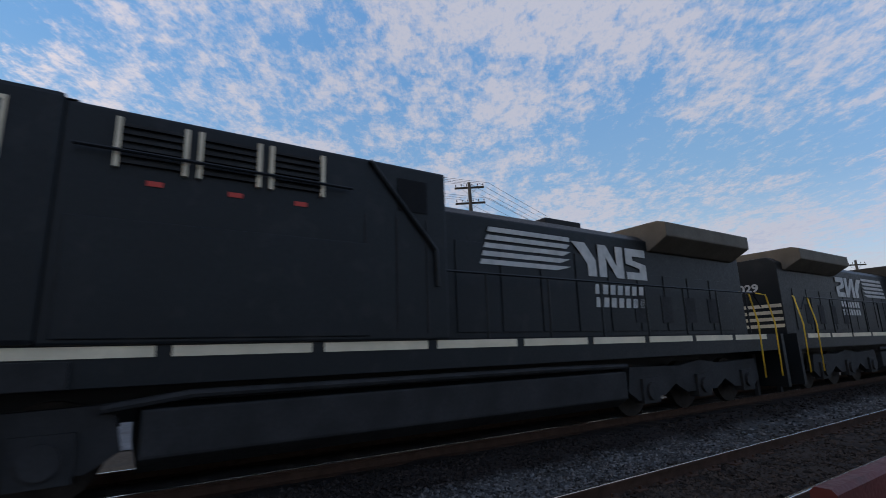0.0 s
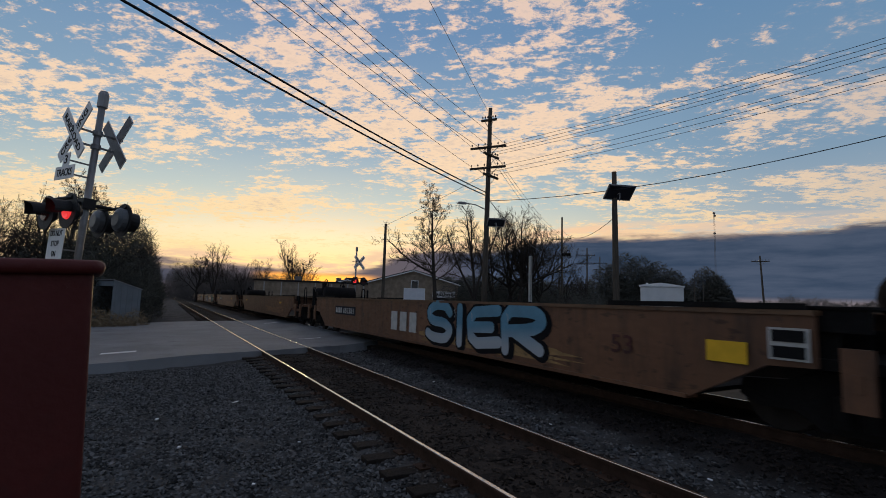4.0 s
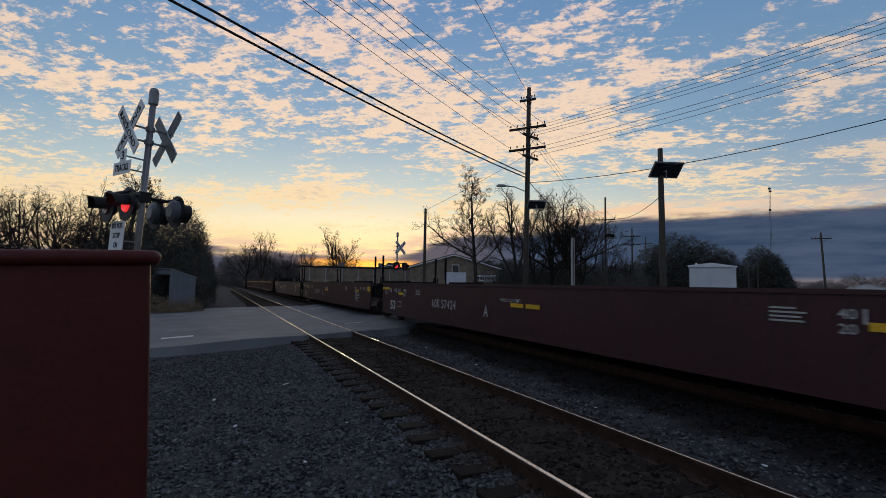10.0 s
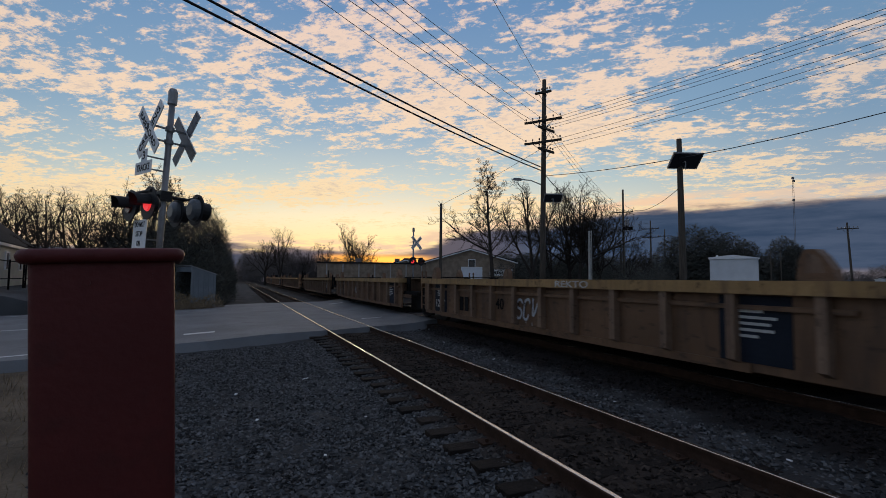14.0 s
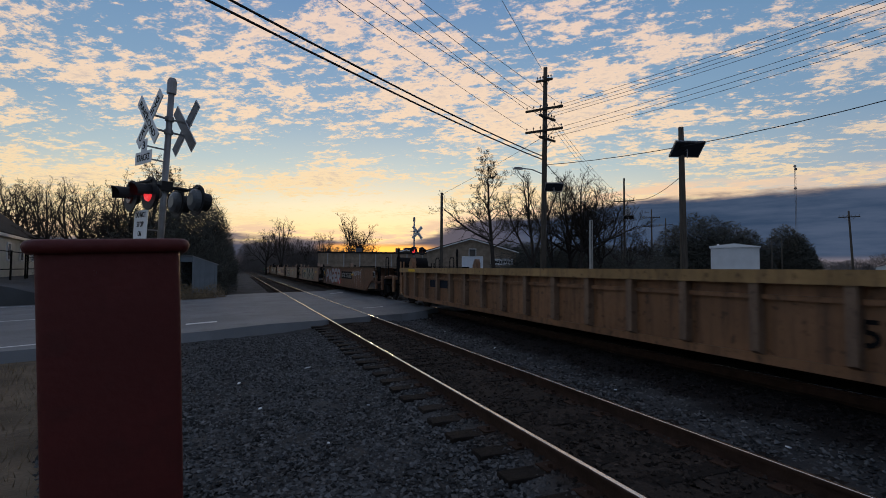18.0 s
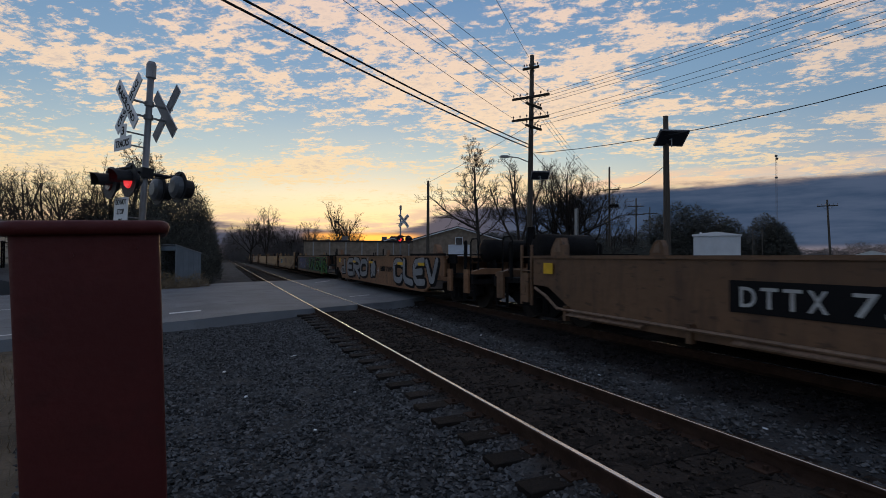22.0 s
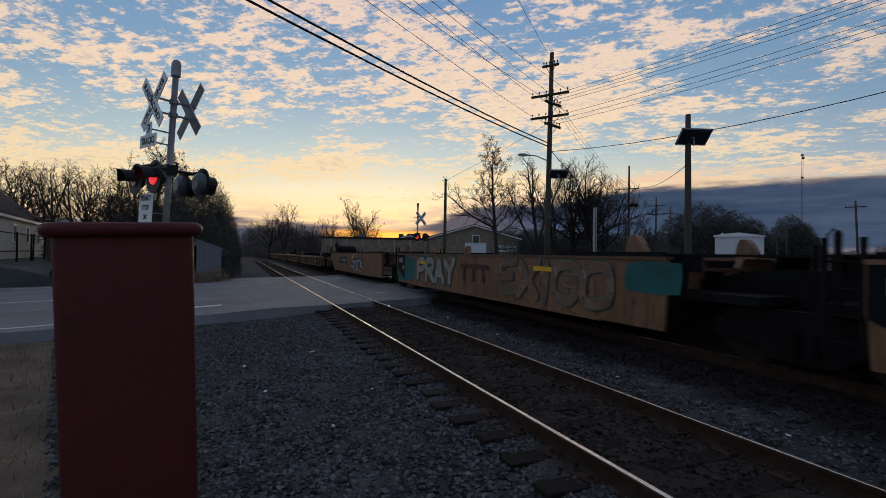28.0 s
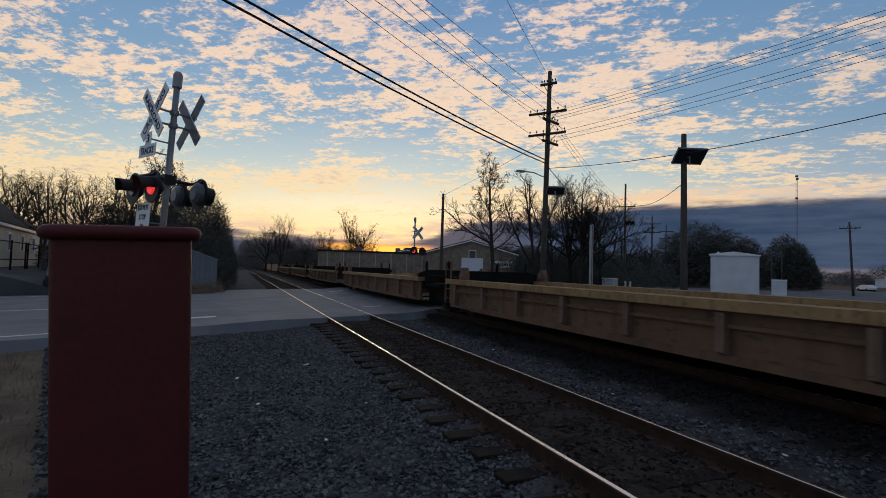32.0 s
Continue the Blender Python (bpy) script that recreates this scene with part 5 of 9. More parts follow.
# ---------------------------------------------------------------- containers in the first wells
def container(mid, y, length, material, label, h=2.42, end=None):
    z0 = ZB - 0.02
    t = thing("shipping_container", label, "container", "containers in the wells", pose(XF, mid + y, ZF))
    UNITS.append((t, mid + y))
    L = length / 2
    for s in (-1, 1):
        bm = B()
        n = int(length / 0.28)
        prev = None
        pts = []
        for i in range(n + 1):         # corrugated sheet
            ya = -L + 0.12 + (length - 0.24) * i / n
            d = 0.045 if i % 2 else 0.0
            pts += [(s * (1.215 - d), ya - 0.05), (s * (1.215 - d), ya + 0.05)]
        for x, yy in pts:
            q = (bm.verts.new((x, yy, z0 + 0.15)), bm.verts.new((x, yy, z0 + h - 0.1)))
            if prev:
                bm.faces.new((prev[0], q[0], q[1], prev[1]))
            prev = q
        part("side_wall", bm, material, t, "corrugated steel side")
        for zz, hh in ((z0, 0.16), (z0 + h - 0.11, 0.11)):
            bm = B()
            box(bm, s * 1.22, s * 1.12, -L, L, zz, zz + hh)
            part("side_rail", bm, material, t)
    for e in (-1, 1):
        bm = B()
        n = 9
        prev = None
        for i in range(2 * n + 1):
            x = -1.08 + 2.16 * i / (2 * n)
            d = 0.04 if (i // 1) % 2 else 0
            q = (bm.verts.new((x, e * (L - 0.03 - d), z0 + 0.1)), bm.verts.new((x, e * (L - 0.03 - d), z0 + h - 0.1)))
            if prev:
                bm.faces.new((prev[0], q[0], q[1], prev[1]))
            prev = q
        part("end_wall", bm, end or material, t, "corrugated end wall")
        for x in (-1.14, 1.14):
            bm = B()
            box(bm, x - 0.08, x + 0.08, e * L - 0.08, e * L + 0.08, z0, z0 + h)
            part("corner_post", bm, end or material, t, "", 0.01)
        for zz in (z0, z0 + h - 0.12):
            bm = B()
            box(bm, -1.1, 1.1, e * L - 0.05, e * L + 0.05, zz, zz + 0.12)
            part("end_rail", bm, end or material, t)
        if e > 0:
            for x in (-0.75, -0.3, 0.3, 0.75):
                bm = B()
                tube(bm, [(x, L + 0.02, z0 + 0.1), (x, L + 0.02, z0 + h - 0.1)], 0.022, 6)
                part("lock_rod", bm, M_ALU, t, "steel locking rod")
    bm = B()
    box(bm, -1.2, 1.2, -L, L, z0 + h - 0.03, z0 + h)
    part("top_panel", bm, material, t)
    bm = B()
    box(bm, -1.2, 1.2, -L, L, z0, z0 + 0.1)
    part("base_panel", bm, M_UNDER, t)
    return t


M_RUSTEND = mat("rust_stained_container_end", (0.27, 0.205, 0.16), 0.75, vary=0.4, scale=2, fine=20, bump=0.1, dirt=(0.34, 0.31, 0.27), streak=(0.10, 0.05, 0.03))
m0 = (JOINTS[0] + JOINTS[1]) / 2
ct = container(m0, 4.25, 6.06, M_PINK, "magenta container with pale block letters in a maroon well")
for pts in ([(-1.75, 0.0), (-1.75, 1.02), (-0.62, 1.02), (-0.62, 0.0), (-0.88, 0.0), (-0.88, 0.78), (-1.46, 0.78), (-1.46, 0.0)],
            [(-0.38, 0.0), (-0.38, 1.02), (-0.08, 1.02), (0.50, 0.34), (0.50, 1.02), (0.72, 1.02), (0.72, 0.0), (0.48, 0.0), (-0.14, 0.70), (-0.14, 0.0)],
            [(0.88, 0.0), (0.88, 1.02), (1.72, 1.02), (1.72, 0.80), (1.12, 0.80), (1.12, 0.56), (1.70, 0.56), (1.70, 0.34), (1.12, 0.34), (1.12, 0.0)]):
    shape(ct, pts, 0.2, 1.14, M_CGREY, -1.232, "block_letter", "pale block shape")
for y in (-2.15, -2.45):
    for k in range(7):
        bar(ct, y, 2.35 - 0.15 * k, 0.06, 0.10, M_STENCIL, -1.23)
bar(ct, -2.45, 1.75, 0.13, 0.2, M_YEL, -1.23, "warning_label")
ct = container(m0, -1.9, 6.06, M_CRED, "brick-red container with white upright letters in a maroon well")
for k, wd in enumerate("TRIT"):
    letters(ct, wd, 2.05, 2.28 - 0.30 * k, 0.08 if wd == "I" else 0.26, 0.25, M_STENCIL, -1.232, 0.02)
for y in (-2.35, -2.6):
    for k in range(7):
        bar(ct, y, 2.32 - 0.13 * k, 0.05, 0.09, M_STENCIL, -1.23)
bar(ct, -2.6, 1.8, 0.12, 0.18, M_YEL, -1.23, "warning_label")
m2 = (JOINTS[2] + JOINTS[3]) / 2
ct = container(m2, -1.2, 12.19, M_CGREY, "pale grey corrugated container with a blue star panel and dark letters", 2.86, M_RUSTEND)
bar(ct, 4.75, 2.0, 1.5, 1.35, M_LBLUE, -1.226, "decal_panel", "light blue square decal")
star = []
for k in range(14):
    r_ = 0.60 if k % 2 == 0 else 0.24
    star.append((r_ * math.sin(k * math.pi / 7), r_ * math.cos(k * math.pi / 7)))
shape(ct, star, 4.75, 2.0, M_WHITE, -1.236, "star_decal", "white seven-pointed star")
marks(ct, -0.2, 1.78, 6, 8.0, 0.95, M_CNAVY, -1.236, "decal_block")
shape(ct, [(-0.19, -0.15), (0.19, -0.15), (0.0, 0.2)], -4.4, 1.92, M_YEL, -1.232, "warning_label", "yellow warning triangle")
for k in (-2.35, 2.35):
    bar(ct, -5.92, 1.9 + 0.1 * k, 0.07, 0.34, M_YEL, -1.232, "corner_sticker", "yellow corner sticker")
for k in range(4):
    bar(ct, -4.2, 2.6 + 0.13 * k - 0.3, 0.5, 0.06, M_CNAVY, -1.23)


# ---------------------------------------------------------------- paint, stencils and plates on the cars
# hand-drawn letters: strokes through points on a grid four wide and six high
GLYPHS = {"A": "00 13 26 33 40|12 32", "C": "45 36 16 05 01 10 30 41", "E": "46 06 00 40|03 33", "F": "00 06 46|03 33", "G": "45 36 16 05 01 10 30 41 43 23",
          "I": "20 26", "K": "00 06|46 03 40", "L": "06 00 40", "M": "00 06 22 46 40", "N": "00 06 40 46", "O": "16 05 01 10 30 41 45 36 16", "P": "00 06 36 45 44 33 03",
          "R": "00 06 36 45 44 33 03|13 40", "S": "45 36 16 05 04 13 33 42 41 30 10 01", "T": "20 26|06 46", "U": "06 01 10 30 41 46", "V": "06 20 46", "X": "06 40|00 46",
          "Y": "06 23 46|23 20", "Z": "06 46 00 40", "a": "43 34 14 03 01 10 30 42|44 40", "e": "02 42 43 34 14 03 01 10 30 41", "f": "20 25 36 46|03 43", "i": "20 24|25 26",
          "k": "06 00|34 02 40", "m": "00 04|02 14 23 20|23 34 43 40", "n": "04 00|02 14 34 43 40", "o": "14 03 01 10 30 41 43 34 14", "p": "04 00|03 14 34 43 42 31 11 02",
          "r": "04 00|02 14 34 43", "y": "04 12 22 44|44 31 20 00"}


def hand_letter(parent, ch, y, z, w, h, thick, material, x, lean, shear, seed, name, label):
    """One sprayed letter of round, wandering strokes."""
    rr = random.Random(seed)
    V, F = [], []

    def layer():
        return 0.00015 * len(F)

    for line in GLYPHS[ch].split("|"):
        P = []
        for q in line.split():
            u, v = int(q[0]) / 4 - 0.5 + rr.uniform(-0.05, 0.05), int(q[1]) / 6 - 0.5 + rr.uniform(-0.035, 0.035)
            P.append(Vector((u * max(w - thick, 0.05) + v * h * shear, v * max(h - thick, 0.05))))
        soft = [P[0]]
        for a, c in zip(P, P[1:]):
            soft += [a.lerp(c, 0.22), a.lerp(c, 0.78)]
        soft.append(P[-1])
        for k, (a, c) in enumerate(zip(soft, soft[1:])):
            d = (c - a).normalized() if (c - a).length > 1e-6 else Vector((1, 0))
            n = Vector((-d.y, d.x)) * thick / 2
            k0, o = len(V), layer()
            V += [(*(a + n), o), (*(a - n), o), (*(c - n), o), (*(c + n), o)]
            F.append((k0, k0 + 1, k0 + 2, k0 + 3))
        for a in soft:
            k0, o = len(V), layer()
            V += [(a.x + thick / 2 * math.cos(t * math.tau / 10), a.y + thick / 2 * math.sin(t * math.tau / 10), o) for t in range(10)]
            F.append(tuple(range(k0, k0 + 10)))
    me = bpy.data.meshes.new(name)
    me.from_pydata(V, [], F)
    me.materials.append(material)
    return part(name, me, None, parent, label, m=on_side(x, y, z, lean))


def tag(i, word, left, right, z0, z1, fill, line=None, shade=None, shear=0.1, fat=0.045, edge=0.06):
    """Sprayed letters from left to right as one looks at the side, each one leaning and sized by hand, with an outline and a drop shade."""
    ob = CARS[i][0]
    w, z, h = left - right, (z0 + z1) / 2, z1 - z0
    rr = random.Random(i * 131 + len(word) + int(left * 10))
    share = [0.5 if c in "I1i" else 1.25 if c in "MWm" else 1.0 for c in word]
    unit, y = w / sum(share), left
    big = h > 0.6
    thick = min(0.22 * h, unit * (0.22 + fat)) if big and (line or shade) else 0.045 + fat
    for k, c in enumerate(word):
        lw = unit * share[k]
        hh = h * rr.uniform(0.88, 1.0) if big else h * rr.uniform(0.8, 1.0)
        cy, cz, lean = y - lw / 2, z + (h - hh) * rr.uniform(-0.5, 0.5), rr.uniform(-6, 6)
        fw = max(lw * (1.02 if line or shade else 0.9), thick * 1.05)
        y -= lw
        seed = i * 1000 + k * 17 + int(left * 10)
        if shade:
            hand_letter(ob, c, cy - 0.07, cz - 0.04, fw + 2 * edge, hh + edge, thick + 2.6 * edge, shade, -1.506, lean, shear, seed, "sprayed_shade", "sprayed shade behind the letter")
        if line:
            hand_letter(ob, c, cy, cz, fw + 2 * edge, hh + edge, thick + 2 * edge, line, -1.516, lean, shear, seed, "sprayed_outline", "sprayed outline of the letter")
        hand_letter(ob, c, cy, cz, fw, hh - edge, thick, fill, -1.526, lean, shear, seed, "sprayed_letter", "big sprayed letter" if big else "hand-sprayed letter")
        if big:                        # glints and drips
            hi = M_SPRAYW if fill is not M_SPRAYW and fill is not M_SILVER else (line or M_SPRAYK)
            stroke(ob, [(0, 0), (0.04, -0.08 * h), (0.03, -0.16 * h)], 0.022, cy + 0.36 * fw, cz + 0.30 * hh, hi, -1.536)
            if rr.random() < 0.5:
                stroke(ob, [(0, 0), (0.01, -rr.uniform(0.05, 0.14))], 0.014, cy + rr.uniform(-0.3, 0.3) * fw, cz - 0.46 * hh, line or fill, -1.536, "paint_drip")


def blob(i, left, right, z0, z1, material, seed=0, n=22, x=-1.508, jag=0.16, name="sprayed_patch"):
    """A sprayed patch with an uneven edge."""
    rr = random.Random(seed)
    w, h = left - right, z1 - z0
    pts = []
    for k in range(n):
        a = -k * math.tau / n
        r = 1 - jag * rr.random()
        cx, cy = math.cos(a), math.sin(a)
        q = 1 / max(abs(cx), abs(cy)) ** 0.75
        pts.append((cx * q * r * w / 2 * 0.95, cy * q * r * h / 2 * 0.95))
    shape(CARS[i][0], pts, (left + right) / 2, (z0 + z1) / 2, material, x, name, "sprayed patch of paint", 0.003)


def scrawl(i, left, right, z0, z1, material, seed, n=26, w=0.035, loops=3.0, name="sprayed_scrawl"):
    rr = random.Random(seed)
    W, h = left - right, z1 - z0
    pts = []
    for k in range(n):
        f = k / (n - 1)
        pts.append((-W / 2 + W * f + 0.10 * W / loops * math.sin(f * loops * math.tau * 1.5), h * 0.42 * math.sin(f * loops * math.tau) * rr.uniform(0.5, 1.0)))
    stroke(CARS[i][0], pts, w, (left + right) / 2, (z0 + z1) / 2, material, -1.526, name, "thin sprayed scrawl")


def yellow(i, y, z=1.18, w=0.55, h=0.10):
    bar(CARS[i][0], y, z, w, h, M_YEL, -1.535, "reflector", "yellow reflective strip")


def plates(i, both=True):
    """Yellow square and stencilled notices at the well's ends."""
    ob, ef, er = CARS[i]
    bar(ob, ef + 0.4, 1.22, 0.42, 0.20, M_YEL, -1.535, "reflector", "yellow reflective plate")
    fine_print(ob, ef + 1.35, 1.0, 0.4, 0.22, 4)
    if both:
        bar(ob, er - 0.55, 1.22, 0.30, 0.22, M_YEL, -1.535, "reflector", "yellow reflective plate")


def number(i, left, right, z, digits, h=0.24, patch=None, marks_n=4, colour=None):
    """Reporting mark as plain blocks, then the number."""
    ob = CARS[i][0]
    w = left - right
    if patch:
        bar(ob, (left + right) / 2, z, w * 1.08, h * 1.6, patch, -1.512, "number_patch", "painted number patch")
    c = colour or M_STENCIL
    if isinstance(marks_n, str):
        for k, ch in enumerate(marks_n):
            letters(ob, ch, left - w * 0.36 * (k + 0.5) / len(marks_n), z, w * 0.36 / len(marks_n) * (0.3 if ch == "I" else 0.78), h, c, -1.524, 0.012, 0.0, 0.0, "car_mark", "stencilled letter")
    else:
        marks(ob, left - w * 0.18, z, marks_n, w * 0.36, h, c, -1.524)
    for k, ch in enumerate(digits):
        letters(ob, ch, right + w * 0.58 * (1 - (k + 0.5) / len(digits)), z, w * 0.58 / len(digits) * (0.22 if ch == "1" else 0.8), h, c, -1.524, 0.012, 0.0, 0.0, "car_digit", "stencilled digit")


def end_panel(i, text="125T", w=1.1, colour=None):
    """Dark panel at the rear end of the side, with the load mark."""
    ob, ef, er = CARS[i]
    y = er - w / 2 - 0.02
    shape(ob, [(-w / 2, -0.05), (w / 2, -0.45), (w / 2, 0.55), (-w / 2, 0.55)], y, 0.90, colour or M_BLUEBLK, -1.512, "end_panel", "blue-black end panel", 0.003)
    letters(ob, text, y, 1.20, 0.52, 0.18, M_STENCIL, -1.524, 0.01, 0, 0, "load_mark", "white load mark")
    bar(ob, y - 0.32, 0.92, 0.14, 0.16, M_YEL, -1.524, "inspection_tag", "small pale tag")


def rib_panel(i, rear=True, front=True, text="125T"):
    ob, ef, er = CARS[i]
    if rear:
        bar(ob, er - 1.45, 0.85, 0.95, 0.86, M_BLUEBLK, -1.512, "end_panel", "blue-black stencil panel")
        letters(ob, text, er - 1.45, 0.68, 0.70, 0.24, M_STENCIL, -1.522, 0.012, 0, 0, "load_mark", "white load mark")
        fine_print(ob, er - 1.45, 1.0, 0.5, 0.2, 3, -1.520)
    if front:
        if i > 17:                     # the whole end is black, with an emblem ring and lines of small print
            bar(ob, ef + 1.02, 0.81, 1.9, 1.0, M_BLUEBLK, -1.640, "end_panel", "blue-black stencil panel")
            stroke(ob, [(0.11 * math.cos(a * math.tau / 12), 0.11 * math.sin(a * math.tau / 12)) for a in range(13)], 0.05, ef + 1.0, 1.16, M_STENCIL, -1.650, "emblem_ring", "white ring emblem")
            fine_print(ob, ef + 1.0, 0.78, 0.75, 0.42, 6, -1.650)
            bar(ob, ef + 1.55, 1.18, 0.16, 0.10, M_STENCIL, -1.650, "stencil")
            bar(ob, ef + 0.50, 1.16, 0.12, 0.14, M_STENCIL, -1.650, "stencil")
        else:
            bar(ob, ef + 1.45, 0.85, 0.95, 0.86, M_BLUEBLK, -1.512, "end_panel", "blue-black stencil panel")
            fine_print(ob, ef + 1.45, 0.92, 0.6, 0.4, 5, -1.520)


def maroon_stencils(i, y_num, digits, letter, y_letter, drop=0.0):
    ob, ef, er = CARS[i]
    fo = (1.7, 2.4, 2.9, 3.8) if i in (0, 10) else (0.55, 1.15, 1.7, 2.6)
    letters(ob, "20", ef + fo[3], 1.06, 0.17, 0.11, M_STENCIL, -1.516, 0.008)
    letters(ob, "20", er - 2.5, 1.06, 0.17, 0.11, M_STENCIL, -1.516, 0.008)
    for k, (y, d) in enumerate(((ef + fo[0], "53"), (ef + fo[1], "48"), (ef + fo[2], "45"), (ef + fo[3], "40"), (er - 0.95, "53"), (er - 1.5, "48"), (er - 1.9, "45"), (er - 2.5, "40"))):
        letters(ob, d, y, 1.22, 0.17, 0.11, M_STENCIL, -1.516, 0.008)
        bar(ob, y - 0.16, 1.20, 0.03, 0.16, M_STENCIL, -1.516)
    letters(ob, "53", er - 1.3, 0.66, 0.55, 0.34, M_STENCIL, -1.52, 0.02, 0, 0, "length_mark", "big white length mark")
    bar(ob, er - 1.98, 0.72, 0.42, 0.2, M_STENCIL, -1.510, "stencil_box")
    bar(ob, er - 1.98, 0.72, 0.39, 0.17, M_MAROON, -1.515, "stencil_box")
    fine_print(ob, ef + 2.2, 0.82, 0.75, 0.42, 6)
    fine_print(ob, ef + 4.4, 1.18, 0.4, 0.2, 4)
    fine_print(ob, er - 3.8, 1.18, 0.4, 0.2, 4)
    for y in (ef + fo[3] - 0.45, er - 2.2, y_letter - 1.4, 0.3):
        yellow(i, y, 1.10 if abs(y) > 5 else 1.02, 0.5, 0.09)
    bar(ob, ef + (0.65 if fo[0] > 1 else 0.2), 1.2, 0.38, 0.22, M_YEL, -1.535, "reflector", "yellow reflective plate")
    if i in (0, 10):
        bar(ob, ef + 0.65, 0.95, 0.36, 0.24, M_STENCIL, -1.53, "placard_holder", "white placard holder")
        bar(ob, ef + 0.65, 0.95, 0.29, 0.17, M_INK, -1.54, "placard_slot")
    bar(ob, er - 0.5, 1.27, 0.8, 0.09, M_YEL, -1.535, "reflector", "yellow reflective strip")
    letters(ob, "125 T", er - 0.55, 1.12, 0.4, 0.12, M_STENCIL, -1.52, 0.01, 0, 0, "load_mark", "white load mark")
    half = 0.85 if i > 9 else 1.05
    number(i, y_num + half, y_num - half, 0.88 - drop, digits, 0.25, None, "AOK" if i > 9 else 4)
    letters(ob, letter, y_letter, 0.82 - drop, 0.20, 0.28, M_STENCIL, -1.52, 0.012, 0, 0, "unit_letter", "white unit letter")
    letters(ob, "WELL LD LMT", y_letter - 1.1, 1.12, 0.85, 0.075, M_STENCIL, -1.516, 0.004)


maroon_stencils(0, 4.35, "255456", "B", 2.1, 0.18)
maroon_stencils(1, 3.32, "255456", "C", 1.36)
maroon_stencils(2, 3.2, "255456", "A", 0.6)
# maker's emblem as plain slanted shapes
for i, y in ((0, -2.3), (2, -3.5)):
    ob = CARS[i][0]
    for k in range(4):
        shape(ob, [(-1.15 + 0.55 * k, -0.15), (-1.02 + 0.55 * k, 0.15), (-0.60 + 0.55 * k, 0.15), (-0.72 + 0.55 * k, -0.15)], y, 0.98, M_CHORD, -1.518, "emblem_shape", "dull gold slanted shape")
    shape(ob, [(-1.3, -0.27), (-1.2, -0.2), (1.1, -0.2), (1.0, -0.24)], y, 0.95, M_CHORD, -1.518, "emblem_shape", "dull gold slanted line")
# ghost outline, sprayed names
stroke(CARS[0][0], [(-0.32, -0.28), (-0.38, 0.0), (-0.32, 0.25), (-0.1, 0.38), (0.15, 0.33), (0.3, 0.1), (0.38, -0.15), (0.36, -0.3), (0.2, -0.22), (0.1, -0.32), (-0.05, -0.22), (-0.18, -0.32), (-0.32, -0.28)], 0.05, -4.3, 0.82, M_SPRAYW, name="sprayed_outline", label="white sprayed ghost outline")
stroke(CARS[0][0], [(-0.1, 0.0), (-0.1, 0.16), (-0.02, 0.06), (0.06, 0.16), (0.1, 0.0)], 0.04, -4.3, 0.92, M_SPRAYW)
tag(0, "COSR", 4.15, 2.0, 0.90, 1.32, M_SPRAYW, None, None, 0.25, 0.03)
stroke(CARS[0][0], [(-0.35, 0.25), (0.02, 0.30), (-0.12, 0.02), (0.04, -0.14), (0.14, -0.02), (0.0, 0.08)], 0.06, 1.75, 0.96, M_SPRAYW)
blob(1, -0.3, -4.6, 0.40, 1.36, M_SPRAYK, 4, 30)
for k, (a, c) in enumerate(((-0.9, 0.5), (-1.75, 0.6), (-2.4, 0.45), (-3.2, 0.5), (-3.85, 0.5))):
    blob(1, a + c / 2, a - c / 2, 0.46, 1.40, M_SPRAYW, 40 + k, 14, -1.512, 0.35, "sprayed_letters")
    blob(1, a + c / 4, a - c / 4, 0.42, 0.9, M_SPRAYK, 50 + k, 12, -1.517, 0.4)
scrawl(1, -0.4, -5.2, 0.5, 1.3, M_SILVER, 6, 40, 0.03, 5)
tag(2, "COSR", 3.3, 0.7, 0.92, 1.30, M_SPRAYW, None, None, 0.2, 0.03)
stroke(CARS[2][0], [(-0.3, 0.1), (-0.1, -0.15), (0.15, -0.2), (0.35, 0.02)], 0.08, 0.3, 0.55, M_SPRAYW)
blob(2, 6.3, 5.1, 0.45, 1.10, M_SPRAYR, 9, 18, -1.512, 0.2, "sprayed_face")
stroke(CARS[2][0], [(-0.3, 0.1), (-0.1, -0.15), (0.1, -0.15), (0.3, 0.1)], 0.04, 5.7, 0.7, M_SPRAYW)
scrawl(2, 4.9, 3.9, 0.5, 1.0, M_SPRAYR, 12, 18, 0.035, 2)

number(3, 6.3, 4.6, 0.85, "657621", 0.22)
for y, wd in ((-0.6, "ROS"), (-2.0, "RISK")):
    tag(3, wd, y + 0.55, y - 0.55, 0.55, 1.05, M_SILVER, None, None, 0.2, 0.01)
bar(CARS[3][0], -9.0, 0.75, 0.3, 0.35, M_RIB, -1.515, "placard", "pale worn placard")
for y in (-8.2, -9.7):
    bar(CARS[3][0], y, 1.1, 0.45, 0.16, M_YEL, -1.535, "reflector", "yellow reflective strip")

tag(4, "SIER", -1.0, -5.6, 0.38, 1.50, M_FADE, M_SPRAYK, M_SPRAYK, 0.05, 0.07)
blob(4, 0.0, -6.8, 0.36, 0.75, M_CHORD, 15, 26, -1.503, 0.4)
marks(CARS[4][0], 0.5, 0.85, 3, 1.9, 0.55, M_STENCIL, -1.513, "faded_block")
number(4, 6.9, 4.7, 1.0, "652381", 0.20, M_BLUEBLK)
yellow(4, -8.9, 0.95, 0.5, 0.26)
bar(CARS[4][0], -9.6, 1.1, 0.42, 0.36, M_STENCIL, -1.535, "placard_holder", "white placard holder")
for k in (-0.09, 0.09):
    bar(CARS[4][0], -9.6, 1.1 + k, 0.34, 0.13, M_INK, -1.545, "placard_slot")
